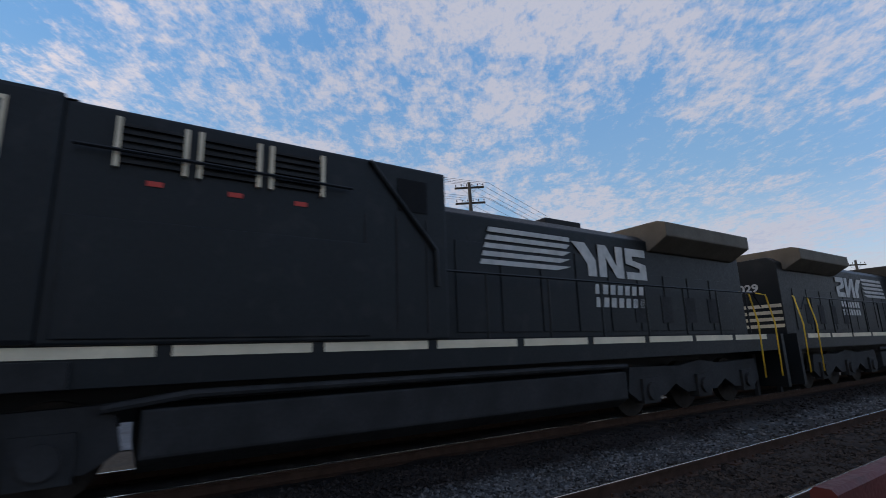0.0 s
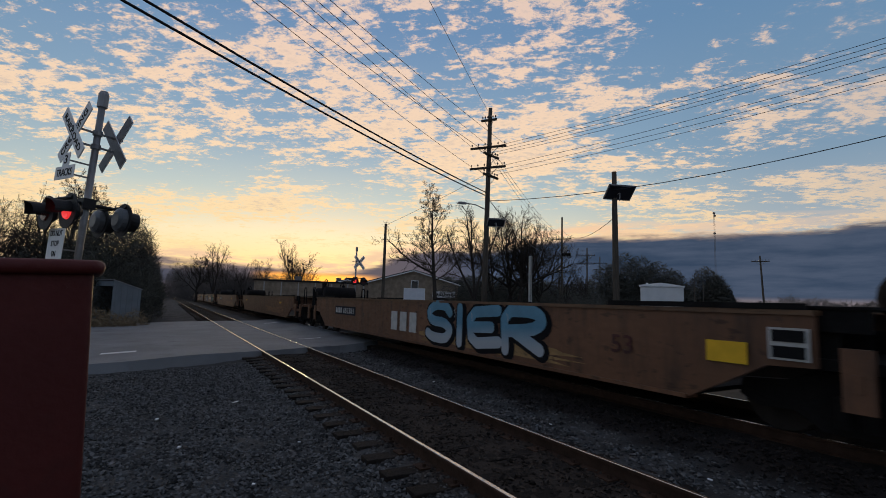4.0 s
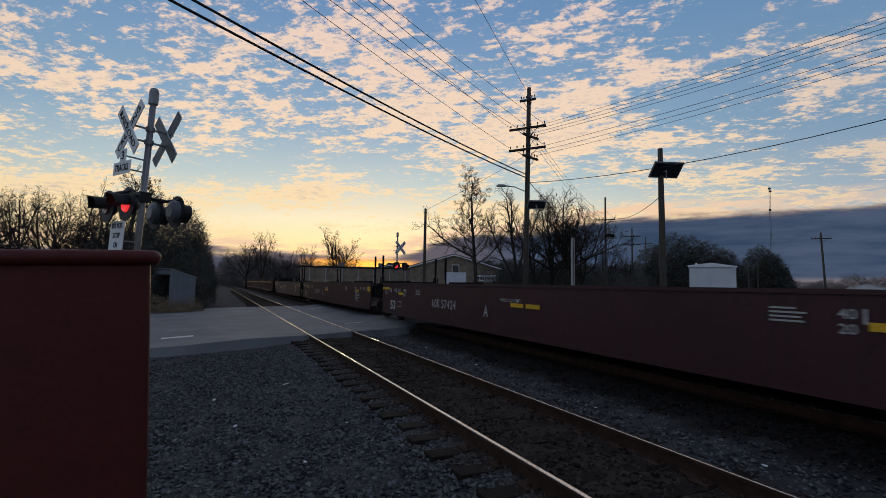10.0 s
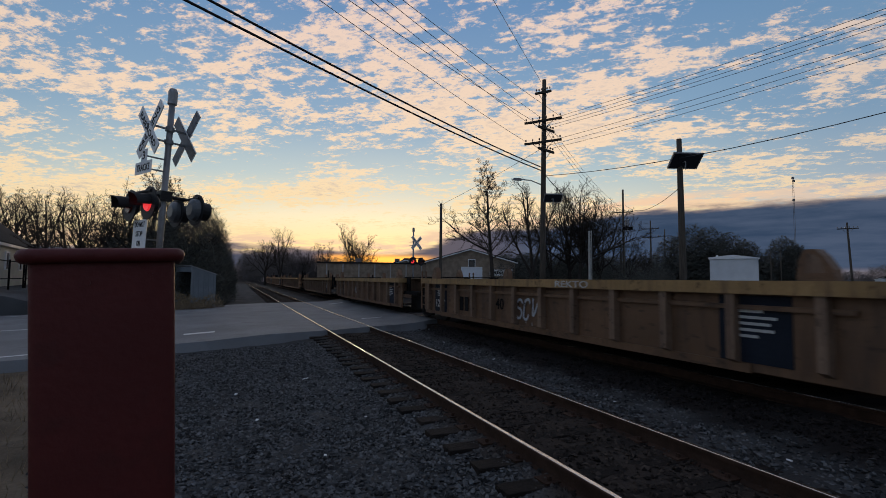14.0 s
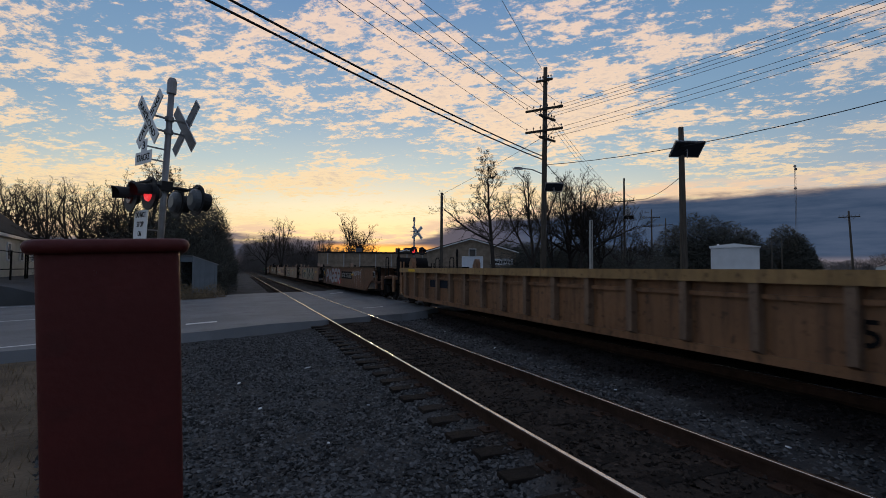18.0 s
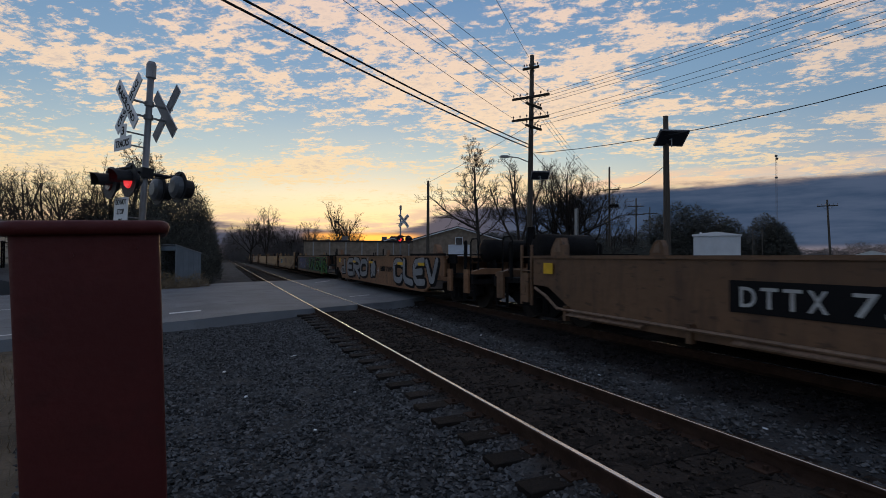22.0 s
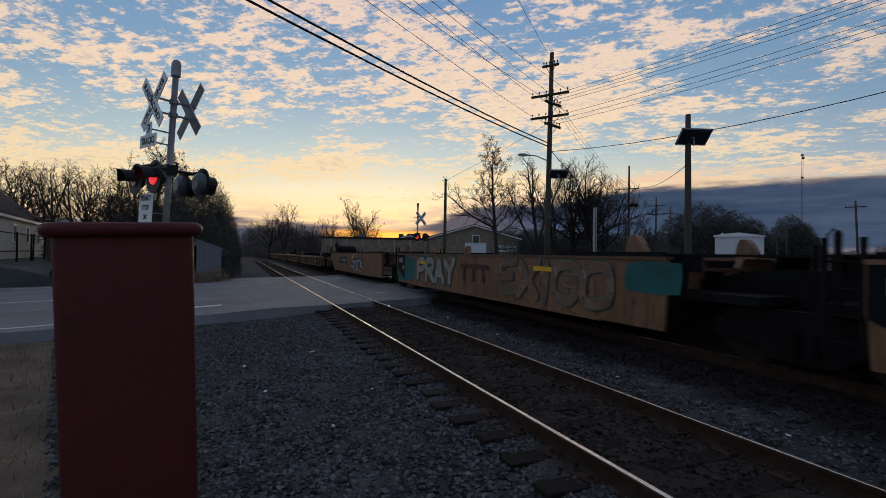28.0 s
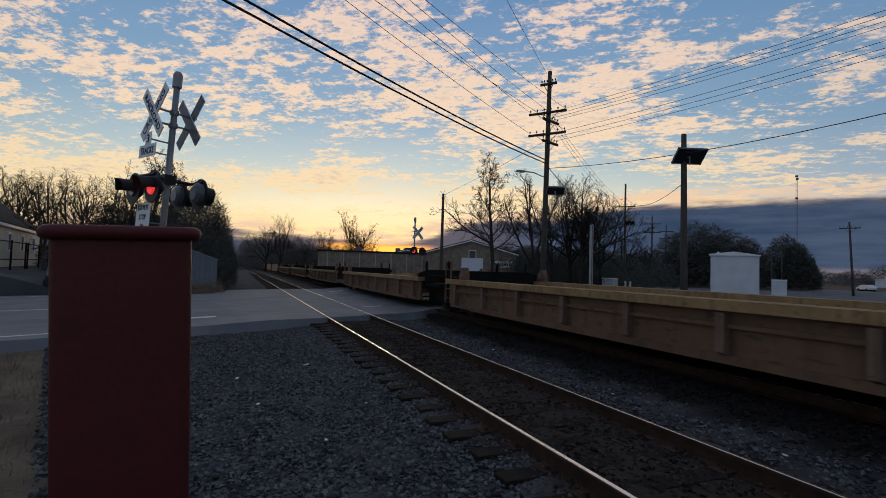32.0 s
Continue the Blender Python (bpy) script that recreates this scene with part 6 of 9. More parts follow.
letters(CARS[4][0], "53", -7.3, 0.9, 0.4, 0.28, M_MAROON, -1.515, 0.012, 0, 0, "length_mark")
number(6, 5.6, 3.4, 1.05, "471635", 0.22, M_BLUEBLK)
for i in (5, 6):
    yellow(i, -6.5, 1.1)
    yellow(i, 7.2, 1.1)
    blob(i, -1, -8, 0.4, 0.9, M_ORANGE, 60 + i, 24, -1.504, 0.5, "rust_stain")

tag(7, "SImN", -4.3, -7.8, 0.46, 1.40, M_SPRAYT, M_SPRAYK, M_SPRAYK, 0.15, 0.07)
blob(7, -4.4, -8.0, 0.36, 0.66, M_SPRAYK, 23, 26, -1.509, 0.4)
blob(7, -3.4, -4.9, 0.45, 1.15, M_SPRAYR, 21, 18, -1.504, 0.4)
bar(CARS[7][0], -2.1, 0.92, 2.7, 0.34, M_STENCIL, -1.51, "number_patch", "pale painted-over number patch")
tag(7, "FACE", 7.5, 2.5, 0.40, 1.42, M_SPRAYC, M_SPRAYK, M_SPRAYN, 0.0, 0.06)
blob(7, 2.9, 0.9, 0.36, 1.0, M_SPRAYN, 22, 20, -1.504, 0.4)
for y in (8.6, 6.2, 1.2, -1.0, -5.6):
    yellow(7, y, 1.15)
plates(7)
bar(CARS[7][0], -8.4, 0.85, 0.3, 0.2, M_STENCIL, -1.535, "placard_holder", "small white placard")
tag(8, "SaKU", -1.9, -5.0, 0.42, 1.40, M_SILVER, M_SPRAYK, M_SPRAYK, 0.1, 0.05)
blob(8, 5.2, 2.8, 0.42, 1.40, M_SPRAYC, 31, 24, -1.51, 0.35)
scrawl(8, 5.1, 2.9, 0.55, 1.3, M_SPRAYK, 32, 30, 0.05, 3.5)
marks(CARS[8][0], 0.3, 0.85, 3, 1.6, 0.5, M_INK, -1.511, "faded_block")
for y in (7.4, 3.2, 0.6, -3.2, -6.2):
    yellow(8, y, 1.15)
end_panel(8, "125 T", 1.0)
end_panel(7, "125 T", 1.0)
letters(CARS[8][0], "53", 7.1, 0.7, 0.5, 0.34, M_INK, -1.515, 0.02, 0, 0, "length_mark", "faded black length mark")
plates(8, False)
letters(CARS[9][0], "53", 8.0, 0.62, 0.5, 0.34, M_INK, -1.515, 0.02, 0, 0, "length_mark", "faded black length mark")
tag(9, "SEaM", -4.45, -5.72, 0.70, 1.42, M_SPRAYP, M_SPRAYW, None, 0.1)
tag(9, "Y", -4.75, -5.1, 0.50, 0.86, M_SPRAYP, M_SPRAYW, None, 0.1)
tag(9, "OG", -5.2, -5.8, 0.42, 0.74, M_SPRAYP, M_SPRAYW, None, 0.1)
number(9, 3.9, 1.3, 0.98, "766414", 0.2, M_RIB, "DTTX")
for y in (7.6, 4.6, 1.2, -1.1, -4.3):
    yellow(9, y, 1.18)
plates(9)

for i, y, l, yl in ((10, 4.8, "A", 2.3), (11, 3.3, "C", 1.4), (12, 2.4, "B", 0.4)):
    maroon_stencils(i, y, "57424", l, yl)

tag(13, "NEKO", 2.1, 1.2, 0.5, 0.95, M_SPRAYW, None, None, 0.25, 0.0)
tag(13, "REIGO", -0.5, -1.5, 0.48, 1.0, M_SPRAYW, None, None, 0.25, 0.0)
letters(CARS[13][0], "40", 0.6, 0.95, 0.36, 0.26, M_INK, -1.515, 0.012, 0, 0, "length_mark")
tag(13, "SCV", 6.0, 5.1, 0.72, 1.02, M_SPRAYW, None, None, 0.3, 0.02)
rib_panel(13, True, False, "125T")
letters(CARS[13][0], "2023", 0.8, 1.38, 0.8, 0.12, M_INK, -1.655, 0.01)
blob(14, -1.9, -3.1, 0.42, 1.05, M_SPRAYW, 90, 26, -1.512, 0.4, "sprayed_face")
for k, (a, z) in enumerate(((-2.3, 0.85), (-2.7, 0.72), (-2.5, 0.55))):
    scrawl(14, a + 0.2, a - 0.2, z - 0.08, z + 0.08, M_INK, 91 + k, 12, 0.03, 1)
tag(14, "PLEK", -3.5, -4.5, 0.55, 0.95, M_SPRAYW, None, None, 0.2, 0.01)
tag(15, "SCV", 1.0, 0.1, 0.5, 1.1, M_SPRAYW, None, None, 0.2, 0.01)
letters(CARS[15][0], "40", 1.8, 0.85, 0.4, 0.28, M_INK, -1.515, 0.012, 0, 0, "length_mark")
letters(CARS[15][0], "REKTO", -1.2, 1.38, 1.0, 0.13, M_STENCIL, -1.655, 0.01)
marks(CARS[15][0], 3.7, 0.75, 3, 1.0, 0.4, M_INK, -1.515, "faded_block")
for i in (14, 15, 16):
    rib_panel(i, True, True, "125T")
scrawl(16, 2.0, 1.4, 0.5, 1.05, M_SPRAYW, 95, 16, 0.04, 1.5)
rib_panel(17, False, True)
for i in (18, 19, 20):
    rib_panel(i, i != 20, i != 18)
    ob, ef, er = CARS[i]
    bar(ob, ef + 1.4, 1.38, 0.7, 0.09, M_YEL, -1.655, "reflector", "yellow reflective strip")
    bar(ob, er - 1.4, 1.38, 0.7, 0.09, M_YEL, -1.655, "reflector", "yellow reflective strip")
    letters(ob, "53", ef + 2.5, 0.8, 0.42, 0.30, M_INK, -1.515, 0.015, 0, 0, "length_mark")
bar(CARS[20][0], 5.1, 0.95, 1.5, 0.24, M_BLUEBLK, -1.512, "number_patch", "dark number patch")

blob(21, 2.6, 1.2, 0.36, 0.80, M_SPRAYR, 211, 30, -1.506, 0.45)
tag(21, "PAGER", 6.7, 1.5, 0.42, 1.44, M_SPRAYW, M_SPRAYR, None, 0.1, 0.03, 0.022)
number(21, 0.94, -1.79, 1.02, "751333", 0.27, M_INK, "DTTX")
tag(21, "eyonpf", -2.1, -4.3, 0.98, 1.44, M_SPRAYW, None, None, 0.3, 0.015)
for k, (y, d) in enumerate(((-2.6, 0.55), (-3.2, 0.72), (-3.6, 0.3), (-4.1, 0.5))):
    stroke(CARS[21][0], [(0.03, 0.05), (0.0, -d * 0.6), (-0.05, -d), (-0.10, -d + 0.04)], 0.035, y, 1.08, M_SPRAYW, name="paint_drip")
yellow(21, -2.15, 1.08, 0.5, 0.1)
bar(CARS[21][0], -6.9, 1.15, 0.42, 0.28, M_STENCIL, -1.535, "placard_holder", "white placard holder")
bar(CARS[21][0], -6.9, 1.15, 0.34, 0.2, M_INK, -1.545, "placard_slot")
yellow(21, 7.6, 1.1, 0.3, 0.2)
end_panel(21, "125T", 0.9)
blob(22, 4.6, -4.3, 0.36, 1.42, M_SPRAYC, 101, 30, -1.506, 0.06, "sprayed_panel")
for k, y in enumerate((4.1, 2.55, 0.6, -1.0, -2.7)):
    for w, mt, xx, o in ((0.34, M_SPRAYT, -1.511, 0.07), (0.20, M_SPRAYK, -1.516, 0.0)):
        stroke(CARS[22][0], [(0.42, 0.50), (-0.12, 0.10), (0.02, -0.22), (0.28, -0.50)] if k % 2 == 0 else [(0.20, 0.44), (-0.20, 0.02), (0.10, -0.28)], w, y + o, 0.90, mt, xx, "sprayed_stroke", "thick dark sprayed stroke")
    stroke(CARS[22][0], [(-0.25, 0.05), (0.15, -0.12), (0.30, -0.50)], 0.16, y - 0.85, 0.90, M_SPRAYT if k % 2 else M_SPRAYK, -1.519, "sprayed_stroke")
bar(CARS[22][0], 2.2, 1.20, 0.55, 0.42, M_SPRAYC, -1.522, "sprayed_panel")
letters(CARS[22][0], "C", 2.25, 0.95, 0.22, 0.26, M_INK, -1.530, 0.02, 0.15, 0, "unit_letter")
yellow(22, 2.2, 1.12, 0.6, 0.14)
for y in (6.2, -5.0):
    yellow(22, y, 1.1)
end_panel(22, "125T", 0.9)
letters(CARS[22][0], "40", 5.6, 0.75, 0.36, 0.3, M_INK, -1.515, 0.015, 0, 0, "length_mark")
tag(23, "CE", 5.3, 1.7, 0.42, 1.38, M_SPRAYC, M_SPRAYK, M_SPRAYT, 0.15, 0.09)
bar(CARS[23][0], -1.2, 0.95, 2.9, 0.72, M_SPRAYC, -1.508, "sprayed_panel", "cream panel with a faded red emblem")
for k in range(2):
    shape(CARS[23][0], [(-0.9 + 0.75 * k, 0.14), (-0.3 + 0.75 * k, 0.14), (-0.3 + 0.75 * k, 0.06), (-0.5 + 0.75 * k, 0.06), (-0.5 + 0.75 * k, -0.25), (-0.7 + 0.75 * k, -0.25), (-0.7 + 0.75 * k, 0.06), (-0.9 + 0.75 * k, 0.06)], -0.9, 0.98, M_SPRAYR, -1.516, "emblem_shape", "faded red emblem shape")
scrawl(23, -2.6, -4.8, 0.6, 1.25, M_SPRAYC, 103, 22, 0.06, 2)
yellow(23, 3.4, 1.12)
yellow(23, 0.8, 1.12)
yellow(23, -3.0, 1.16)
end_panel(23, "125T", 0.9)
blob(24, 0.4, -6.2, 0.62, 1.36, M_MAROON, 105, 34, -1.506, 0.22, "repaint_patch")
blob(24, 3.7, 0.6, 0.55, 1.30, M_SPRAYC, 106, 26, -1.505, 0.12, "sprayed_panel")
for k in range(2):
    shape(CARS[24][0], [(-0.8 + 0.75 * k, 0.14), (-0.2 + 0.75 * k, 0.14), (-0.2 + 0.75 * k, 0.08), (-0.45 + 0.75 * k, 0.08), (-0.45 + 0.75 * k, -0.22), (-0.6 + 0.75 * k, -0.22), (-0.6 + 0.75 * k, 0.08), (-0.8 + 0.75 * k, 0.08)], 2.2, 0.98, M_SPRAYR, -1.512, "emblem_shape", "faded red emblem shape")
for y in (4.2, 1.0, -3.4):
    yellow(24, y, 1.12)
end_panel(24, "125T", 0.9)
letters(CARS[24][0], "40", 5.6, 0.75, 0.36, 0.3, M_INK, -1.515, 0.015, 0, 0, "length_mark")
number(25, 2.35, -0.60, 0.95, "751333", 0.26, M_INK, "DTTX")
tag(25, "YS", -3.9, -6.2, 0.45, 1.30, M_SPRAYC, M_PINKTAN, None, 0.2, 0.05)
letters(CARS[25][0], "A", -1.8, 1.0, 0.2, 0.25, M_INK, -1.515, 0.015, 0, 0, "unit_letter")
plates(25)
yellow(25, -3.0, 1.15)

tag(26, "ERO", 5.5, 1.6, 0.42, 1.42, M_SILVER, M_SPRAYK, M_SPRAYK, 0.0, 0.06)
shape(CARS[26][0], [(-0.55, -0.42), (-0.62, 0.08), (-0.1, 0.12), (-0.18, 0.46), (0.32, 0.5), (0.38, -0.36)], 6.25, 0.88, M_SPRAYK, -1.512, "sprayed_outline", "black outline of the first letter")
shape(CARS[26][0], [(-0.48, -0.36), (-0.52, 0.03), (-0.02, 0.05), (-0.1, 0.42), (0.26, 0.44), (0.31, -0.31)], 6.25, 0.88, M_SILVER, -1.52, "sprayed_letters", "silver sprayed first letter")
letters(CARS[26][0], "90's", 6.3, 0.72, 0.6, 0.2, M_INK, -1.532, 0.004, 0.1, 0, "sprayed_letters", "black hand-lettered date")
blob(26, 1.3, 0.1, 0.42, 1.40, M_SPRAYK, 111, 20, -1.508, 0.3)
blob(26, 1.15, 0.3, 0.48, 1.32, M_SILVER, 112, 18, -1.514, 0.3, "sprayed_face")
scrawl(26, 0.95, 0.45, 0.55, 0.85, M_INK, 113, 18, 0.03, 1.5)
for y, z in ((7.0, 1.2), (6.95, 0.7), (1.6, 1.30), (-0.1, 0.85)):
    for a in range(4):
        stroke(CARS[26][0], [(-0.16 * math.cos(a * math.pi / 4), -0.16 * math.sin(a * math.pi / 4)), (0.16 * math.cos(a * math.pi / 4), 0.16 * math.sin(a * math.pi / 4))], 0.022, y, z, M_SPRAYW, name="sprayed_star")
number(26, -0.4, -2.2, 0.95, "75801", 0.2, None, 4, M_INK)
tag(26, "CLEV", -2.1, -6.4, 0.40, 1.44, M_SILVER, M_SPRAYK, M_SPRAYK, 0.0, 0.09)
yellow(26, 7.25, 1.25, 0.4, 0.22)
for y in (4.0, 1.0, -2.9, -5.0):
    yellow(26, y, 1.2)
# mural: teal ground, navy half, green letters
L27 = CARS[27]
bar(L27[0], (L27[1] + L27[2]) / 2, 0.92, L27[2] - L27[1] - 0.1, 0.98, M_SLATE, -1.506, "mural_ground", "slate blue mural ground")
blob(27, 6.4, 2.2, 0.40, 1.42, M_SPRAYN, 121, 40, -1.509, 0.25, "mural_patch")
scrawl(27, 6.0, 0.6, 0.45, 1.35, M_SPRAYC, 122, 60, 0.025, 9)
for k in range(7):
    blob(27, 5.8 - 0.75 * k, 5.5 - 0.75 * k, 0.6 + 0.08 * (k % 3), 0.8 + 0.1 * (k % 3), M_SPRAYB if k % 2 else M_SPRAYP, 123 + k, 9, -1.518, 0.6, "mural_patch")
blob(27, 1.0, -6.0, 0.40, 1.0, M_SPRAYT, 129, 34, -1.510, 0.4, "mural_patch")
tag(27, "ANGLE", 0.6, -5.6, 0.46, 1.40, M_SPRAYK, M_SPRAYG, None, 0.35, 0.03)
rr = random.Random(277)
for k in range(34):                    # sharp slivers of green, dark and pale paint
    a, s_ = rr.uniform(-0.6, 0.6), rr.uniform(0.16, 0.42)
    shape(CARS[27][0], [(-0.10 * s_, -s_), (0.28 * s_ + a * s_, s_), (0.02 + 0.35 * s_, -0.2 * s_)], rr.uniform(-6.0, 0.9), rr.uniform(0.55, 1.25), (M_SPRAYG, M_SPRAYG, M_SPRAYK, M_SPRAYT, M_CHORD)[k % 5], -1.526 - 0.0006 * k, "mural_shard", "sharp sliver of mural paint")
scrawl(28, -2.4, -4.9, 0.5, 1.35, M_SPRAYK, 131, 40, 0.035, 5)
scrawl(28, -5.0, -5.9, 0.5, 1.2, M_SPRAYC, 132, 18, 0.05, 1.5)
blob(28, 2.0, -1.0, 0.7, 1.3, M_TAN, 133, 24, -1.505, 0.4, "faded_patch")
tag(28, "ZORK", 4.9, 3.4, 0.72, 1.18, M_SPRAYK, M_SPRAYB, None, 0.2, 0.015)
letters(CARS[28][0], "40", 6.0, 0.8, 0.36, 0.28, M_INK, -1.515, 0.015, 0, 0, "length_mark")
yellow(28, 3.9, 1.25)
scrawl(29, 1.2, -4.4, 0.75, 1.25, M_SPRAYK, 135, 36, 0.025, 5)
for i in (29, 30):
    scrawl(i, 5.5, 3.5, 0.7, 1.2, M_INK, 136 + i, 24, 0.03, 3)
    yellow(i, -4.0, 1.2)
tag(31, "ATO", 6.6, 2.0, 0.45, 1.35, M_SILVER, M_INK, None, 0.0, 0.05)
letters(CARS[31][0], "40", 7.4, 0.75, 0.36, 0.3, M_INK, -1.515, 0.015, 0, 0, "length_mark")
tag(32, "GENO", -1.2, -4.6, 0.45, 1.35, M_SPRAYC, M_SPRAYK, None, 0.1, 0.07)
tag(32, "NESS", 5.4, 1.9, 0.48, 1.32, M_TAN, M_RIB, None, 0.0, 0.06)
tag(33, "SKA", 5.5, 2.2, 0.45, 1.35, M_SPRAYK, M_SPRAYC, None, 0.35, 0.04)
tag(33, "KEO", -1.2, -4.0, 0.48, 1.35, M_RIB, M_SPRAYN, None, 0.0, 0.05)
for i, y in ((32, 0.3), (33, 0.6), (34, 0.2)):
    ob = CARS[i][0]
    for k in range(3):
        shape(ob, [(-0.95 + 0.62 * k, 0.25), (-0.42 + 0.62 * k, 0.25), (-0.42 + 0.62 * k, 0.12), (-0.6 + 0.62 * k, 0.12), (-0.6 + 0.62 * k, -0.25), (-0.76 + 0.62 * k, -0.25), (-0.76 + 0.62 * k, 0.12), (-0.95 + 0.62 * k, 0.12)], y, 0.95, M_MAROON, -1.514, "emblem_shape", "dark red emblem shape")
for i in (31, 32, 33, 34):
    end_panel(i, "125-T", 0.9, colour=M_INK)
    yellow(i, 4.4, 1.15)
    yellow(i, -3.2, 1.18, 0.7, 0.1)
blob(34, 7.7, 5.2, 0.36, 1.42, M_SPRAYT, 141, 20, -1.505, 0.08)
tag(34, "PRAY", 5.0, 1.5, 0.42, 1.42, M_SPRAYC, M_SPRAYT, None, 0.0, 0.03)
tag(34, "EXIGO", -1.2, -5.4, 0.42, 1.42, M_RIB, M_SPRAYT, None, 0.1, 0.03, 0.02)
blob(34, -5.6, -6.9, 0.85, 1.42, M_SPRAYT, 142, 16, -1.505, 0.08)
blob(35, -0.6, -3.6, 0.42, 1.30, M_DARKMAR, 351, 40, -1.508, 0.4)
tag(35, "Smirk", -0.7, -3.5, 0.55, 1.38, M_SPRAYW, M_INK, None, 0.35, 0.0)
stroke(CARS[35][0], [(-1.5, -0.1), (-0.9, -0.26), (0.2, -0.22), (1.0, -0.30), (1.5, -0.18)], 0.05, -2.1, 0.78, M_SPRAYW, name="sprayed_scrawl")
stroke(CARS[35][0], [(-0.5, 0.0), (-0.2, 0.1), (0.3, 0.05), (0.6, 0.14)], 0.05, -1.3, 1.30, M_SPRAYW, name="sprayed_scrawl")
number(35, 3.5, 0.9, 1.02, "744369", 0.24, M_INK, "DTTX")
yellow(35, -1.0, 1.2)
yellow(35, 5.9, 1.2)
number(36, -2.1, -4.5, 0.72, "400562", 0.24)
number(38, 5.4, 3.3, 0.75, "463562", 0.24, M_INK)
for i in (36, 37, 38):
    ob, ef, er = CARS[i]
    bar(ob, er - 1.0, 0.72, 0.7, 0.5, M_BLUEBLK, -1.512, "end_panel", "blue-black stencil panel")
    letters(ob, "125-T", er - 1.0, 0.72, 0.5, 0.16, M_STENCIL, -1.52, 0.01, 0, 0, "load_mark", "white load mark")
    letters(ob, "40", -0.6, 0.75, 0.34, 0.26, M_INK, -1.515, 0.012, 0, 0, "length_mark")
stroke(CARS[37][0], [(-0.5, 0.15), (0, -0.15), (0.5, 0.15)], 0.09, -4.2, 0.78, M_INK, name="sprayed_chevron")


# ---------------------------------------------------------------- poles and wires
def az(deg, d, z=0.0):
    return Vector((d * math.sin(radians(deg)), d * math.cos(radians(deg)), z))


EYE = 1.58


def at_el(d, el):
    return EYE + d * math.tan(radians(el))


def cross_arm(parent, z, length, turn, name="cross_arm", pins=6):
    bm = B()
    box(bm, -length / 2, length / 2, -0.06, 0.06, z - 0.07, z + 0.07)
    a = part(name, bm, M_ARM, parent, "wooden cross arm", bevel=0.01, m=pose(0, 0, 0, 0, 0, turn) @ pose(0, -0.2, 0))
    bm = B()
    for k in (-1, 1):
        tube(bm, [(k * length * 0.28, 0, z - 0.05), (0, 0.14, z - 0.62)], 0.02, 5)
    part("brace", bm, M_ALU, a)
    for i in range(pins):
        x = -length / 2 + 0.1 + (length - 0.2) * i / max(1, pins - 1)
        if "pin" not in C:
            b2 = B()
            tube(b2, [(0, 0, 0), (0, 0, 0.10), (0, 0, 0.12), (0, 0, 0.20), (0, 0, 0.24)], [0.014, 0.014, 0.05, 0.045, 0.02], 8)
            C["pin"] = finish(b2, "insulator", M_GLASSI)
        part("insulator", C["pin"], None, a, "brown glazed insulator", m=pose(x, 0, z + 0.06))
    return a


def utility_pole(p, top, lean=(0, 0), label="weathered wooden utility pole", r=0.17, arms=(), turn=0.0, panel=None, name="utility_pole"):
    t = thing(name, label, "utility pole", "utility poles", pose(p.x, p.y, -0.46))
    h = top + 0.46
    bm = B()
    tube(bm, [(0, 0, -0.02), (lean[0] * 0.3, lean[1] * 0.3, h * 0.3), (lean[0] * 0.7, lean[1] * 0.7, h * 0.7), (lean[0], lean[1], h)], [r, r * 0.9, r * 0.78, r * 0.66], 12)
    part("pole", bm, M_POLE, t, "weathered round timber", smooth=True)
    for z, ln, tn in arms:
        f = (z + 0.46) / h
        a = cross_arm(t, z + 0.46, ln, turn + tn)
        a.matrix_basis = pose(lean[0] * f, lean[1] * f, 0) @ a.matrix_basis
    if panel:
        z, w, d, tn, side = panel
        f = (z + 0.46) / h
        bm = B()
        box(bm, -w / 2, w / 2, -d / 2, d / 2, -0.03, 0.03)
        pn = part("solar_panel", bm, M_PANEL, t, "dark tilted solar panel", m=pose(lean[0] * f, lean[1] * f, z + 0.46) @ pose(0, 0, 0, 0, 0, tn) @ pose(side, -0.35, 0, -42, 0, 0))
        bm = B()
        for x0, x1, y0, y1 in ((-w / 2, w / 2, -d / 2, -d / 2 + 0.05), (-w / 2, w / 2, d / 2 - 0.05, d / 2), (-w / 2, -w / 2 + 0.05, -d / 2, d / 2), (w / 2 - 0.05, w / 2, -d / 2, d / 2)):
            box(bm, x0, x1, y0, y1, -0.045, 0.045)
        part("panel_frame", bm, M_ALU, pn, "grey metal frame")
        bm = B()
        tube(bm, [(0, 0.3, -0.35), (0, 0, -0.05)], 0.03, 6)
        tube(bm, [(-0.3, 0.35, 0.1), (0, 0, -0.05)], 0.03, 6)
        part("panel_bracket", bm, M_ALU, pn)
    return t


def wire(a, c, sag=0.4, r=0.012, n=14, name="overhead_wire", label="thin dark overhead wire strung between poles"):
    a, c = Vector(a), Vector(c)
    pts = [a.lerp(c, i / n) - Vector((0, 0, 4 * sag * (i / n) * (1 - i / n))) for i in range(n + 1)]
    bm = B()
    tube(bm, pts, r, 5, False)
    return solid(name, bm, M_WIRE, label, "cable", group="overhead wires", smooth=True)


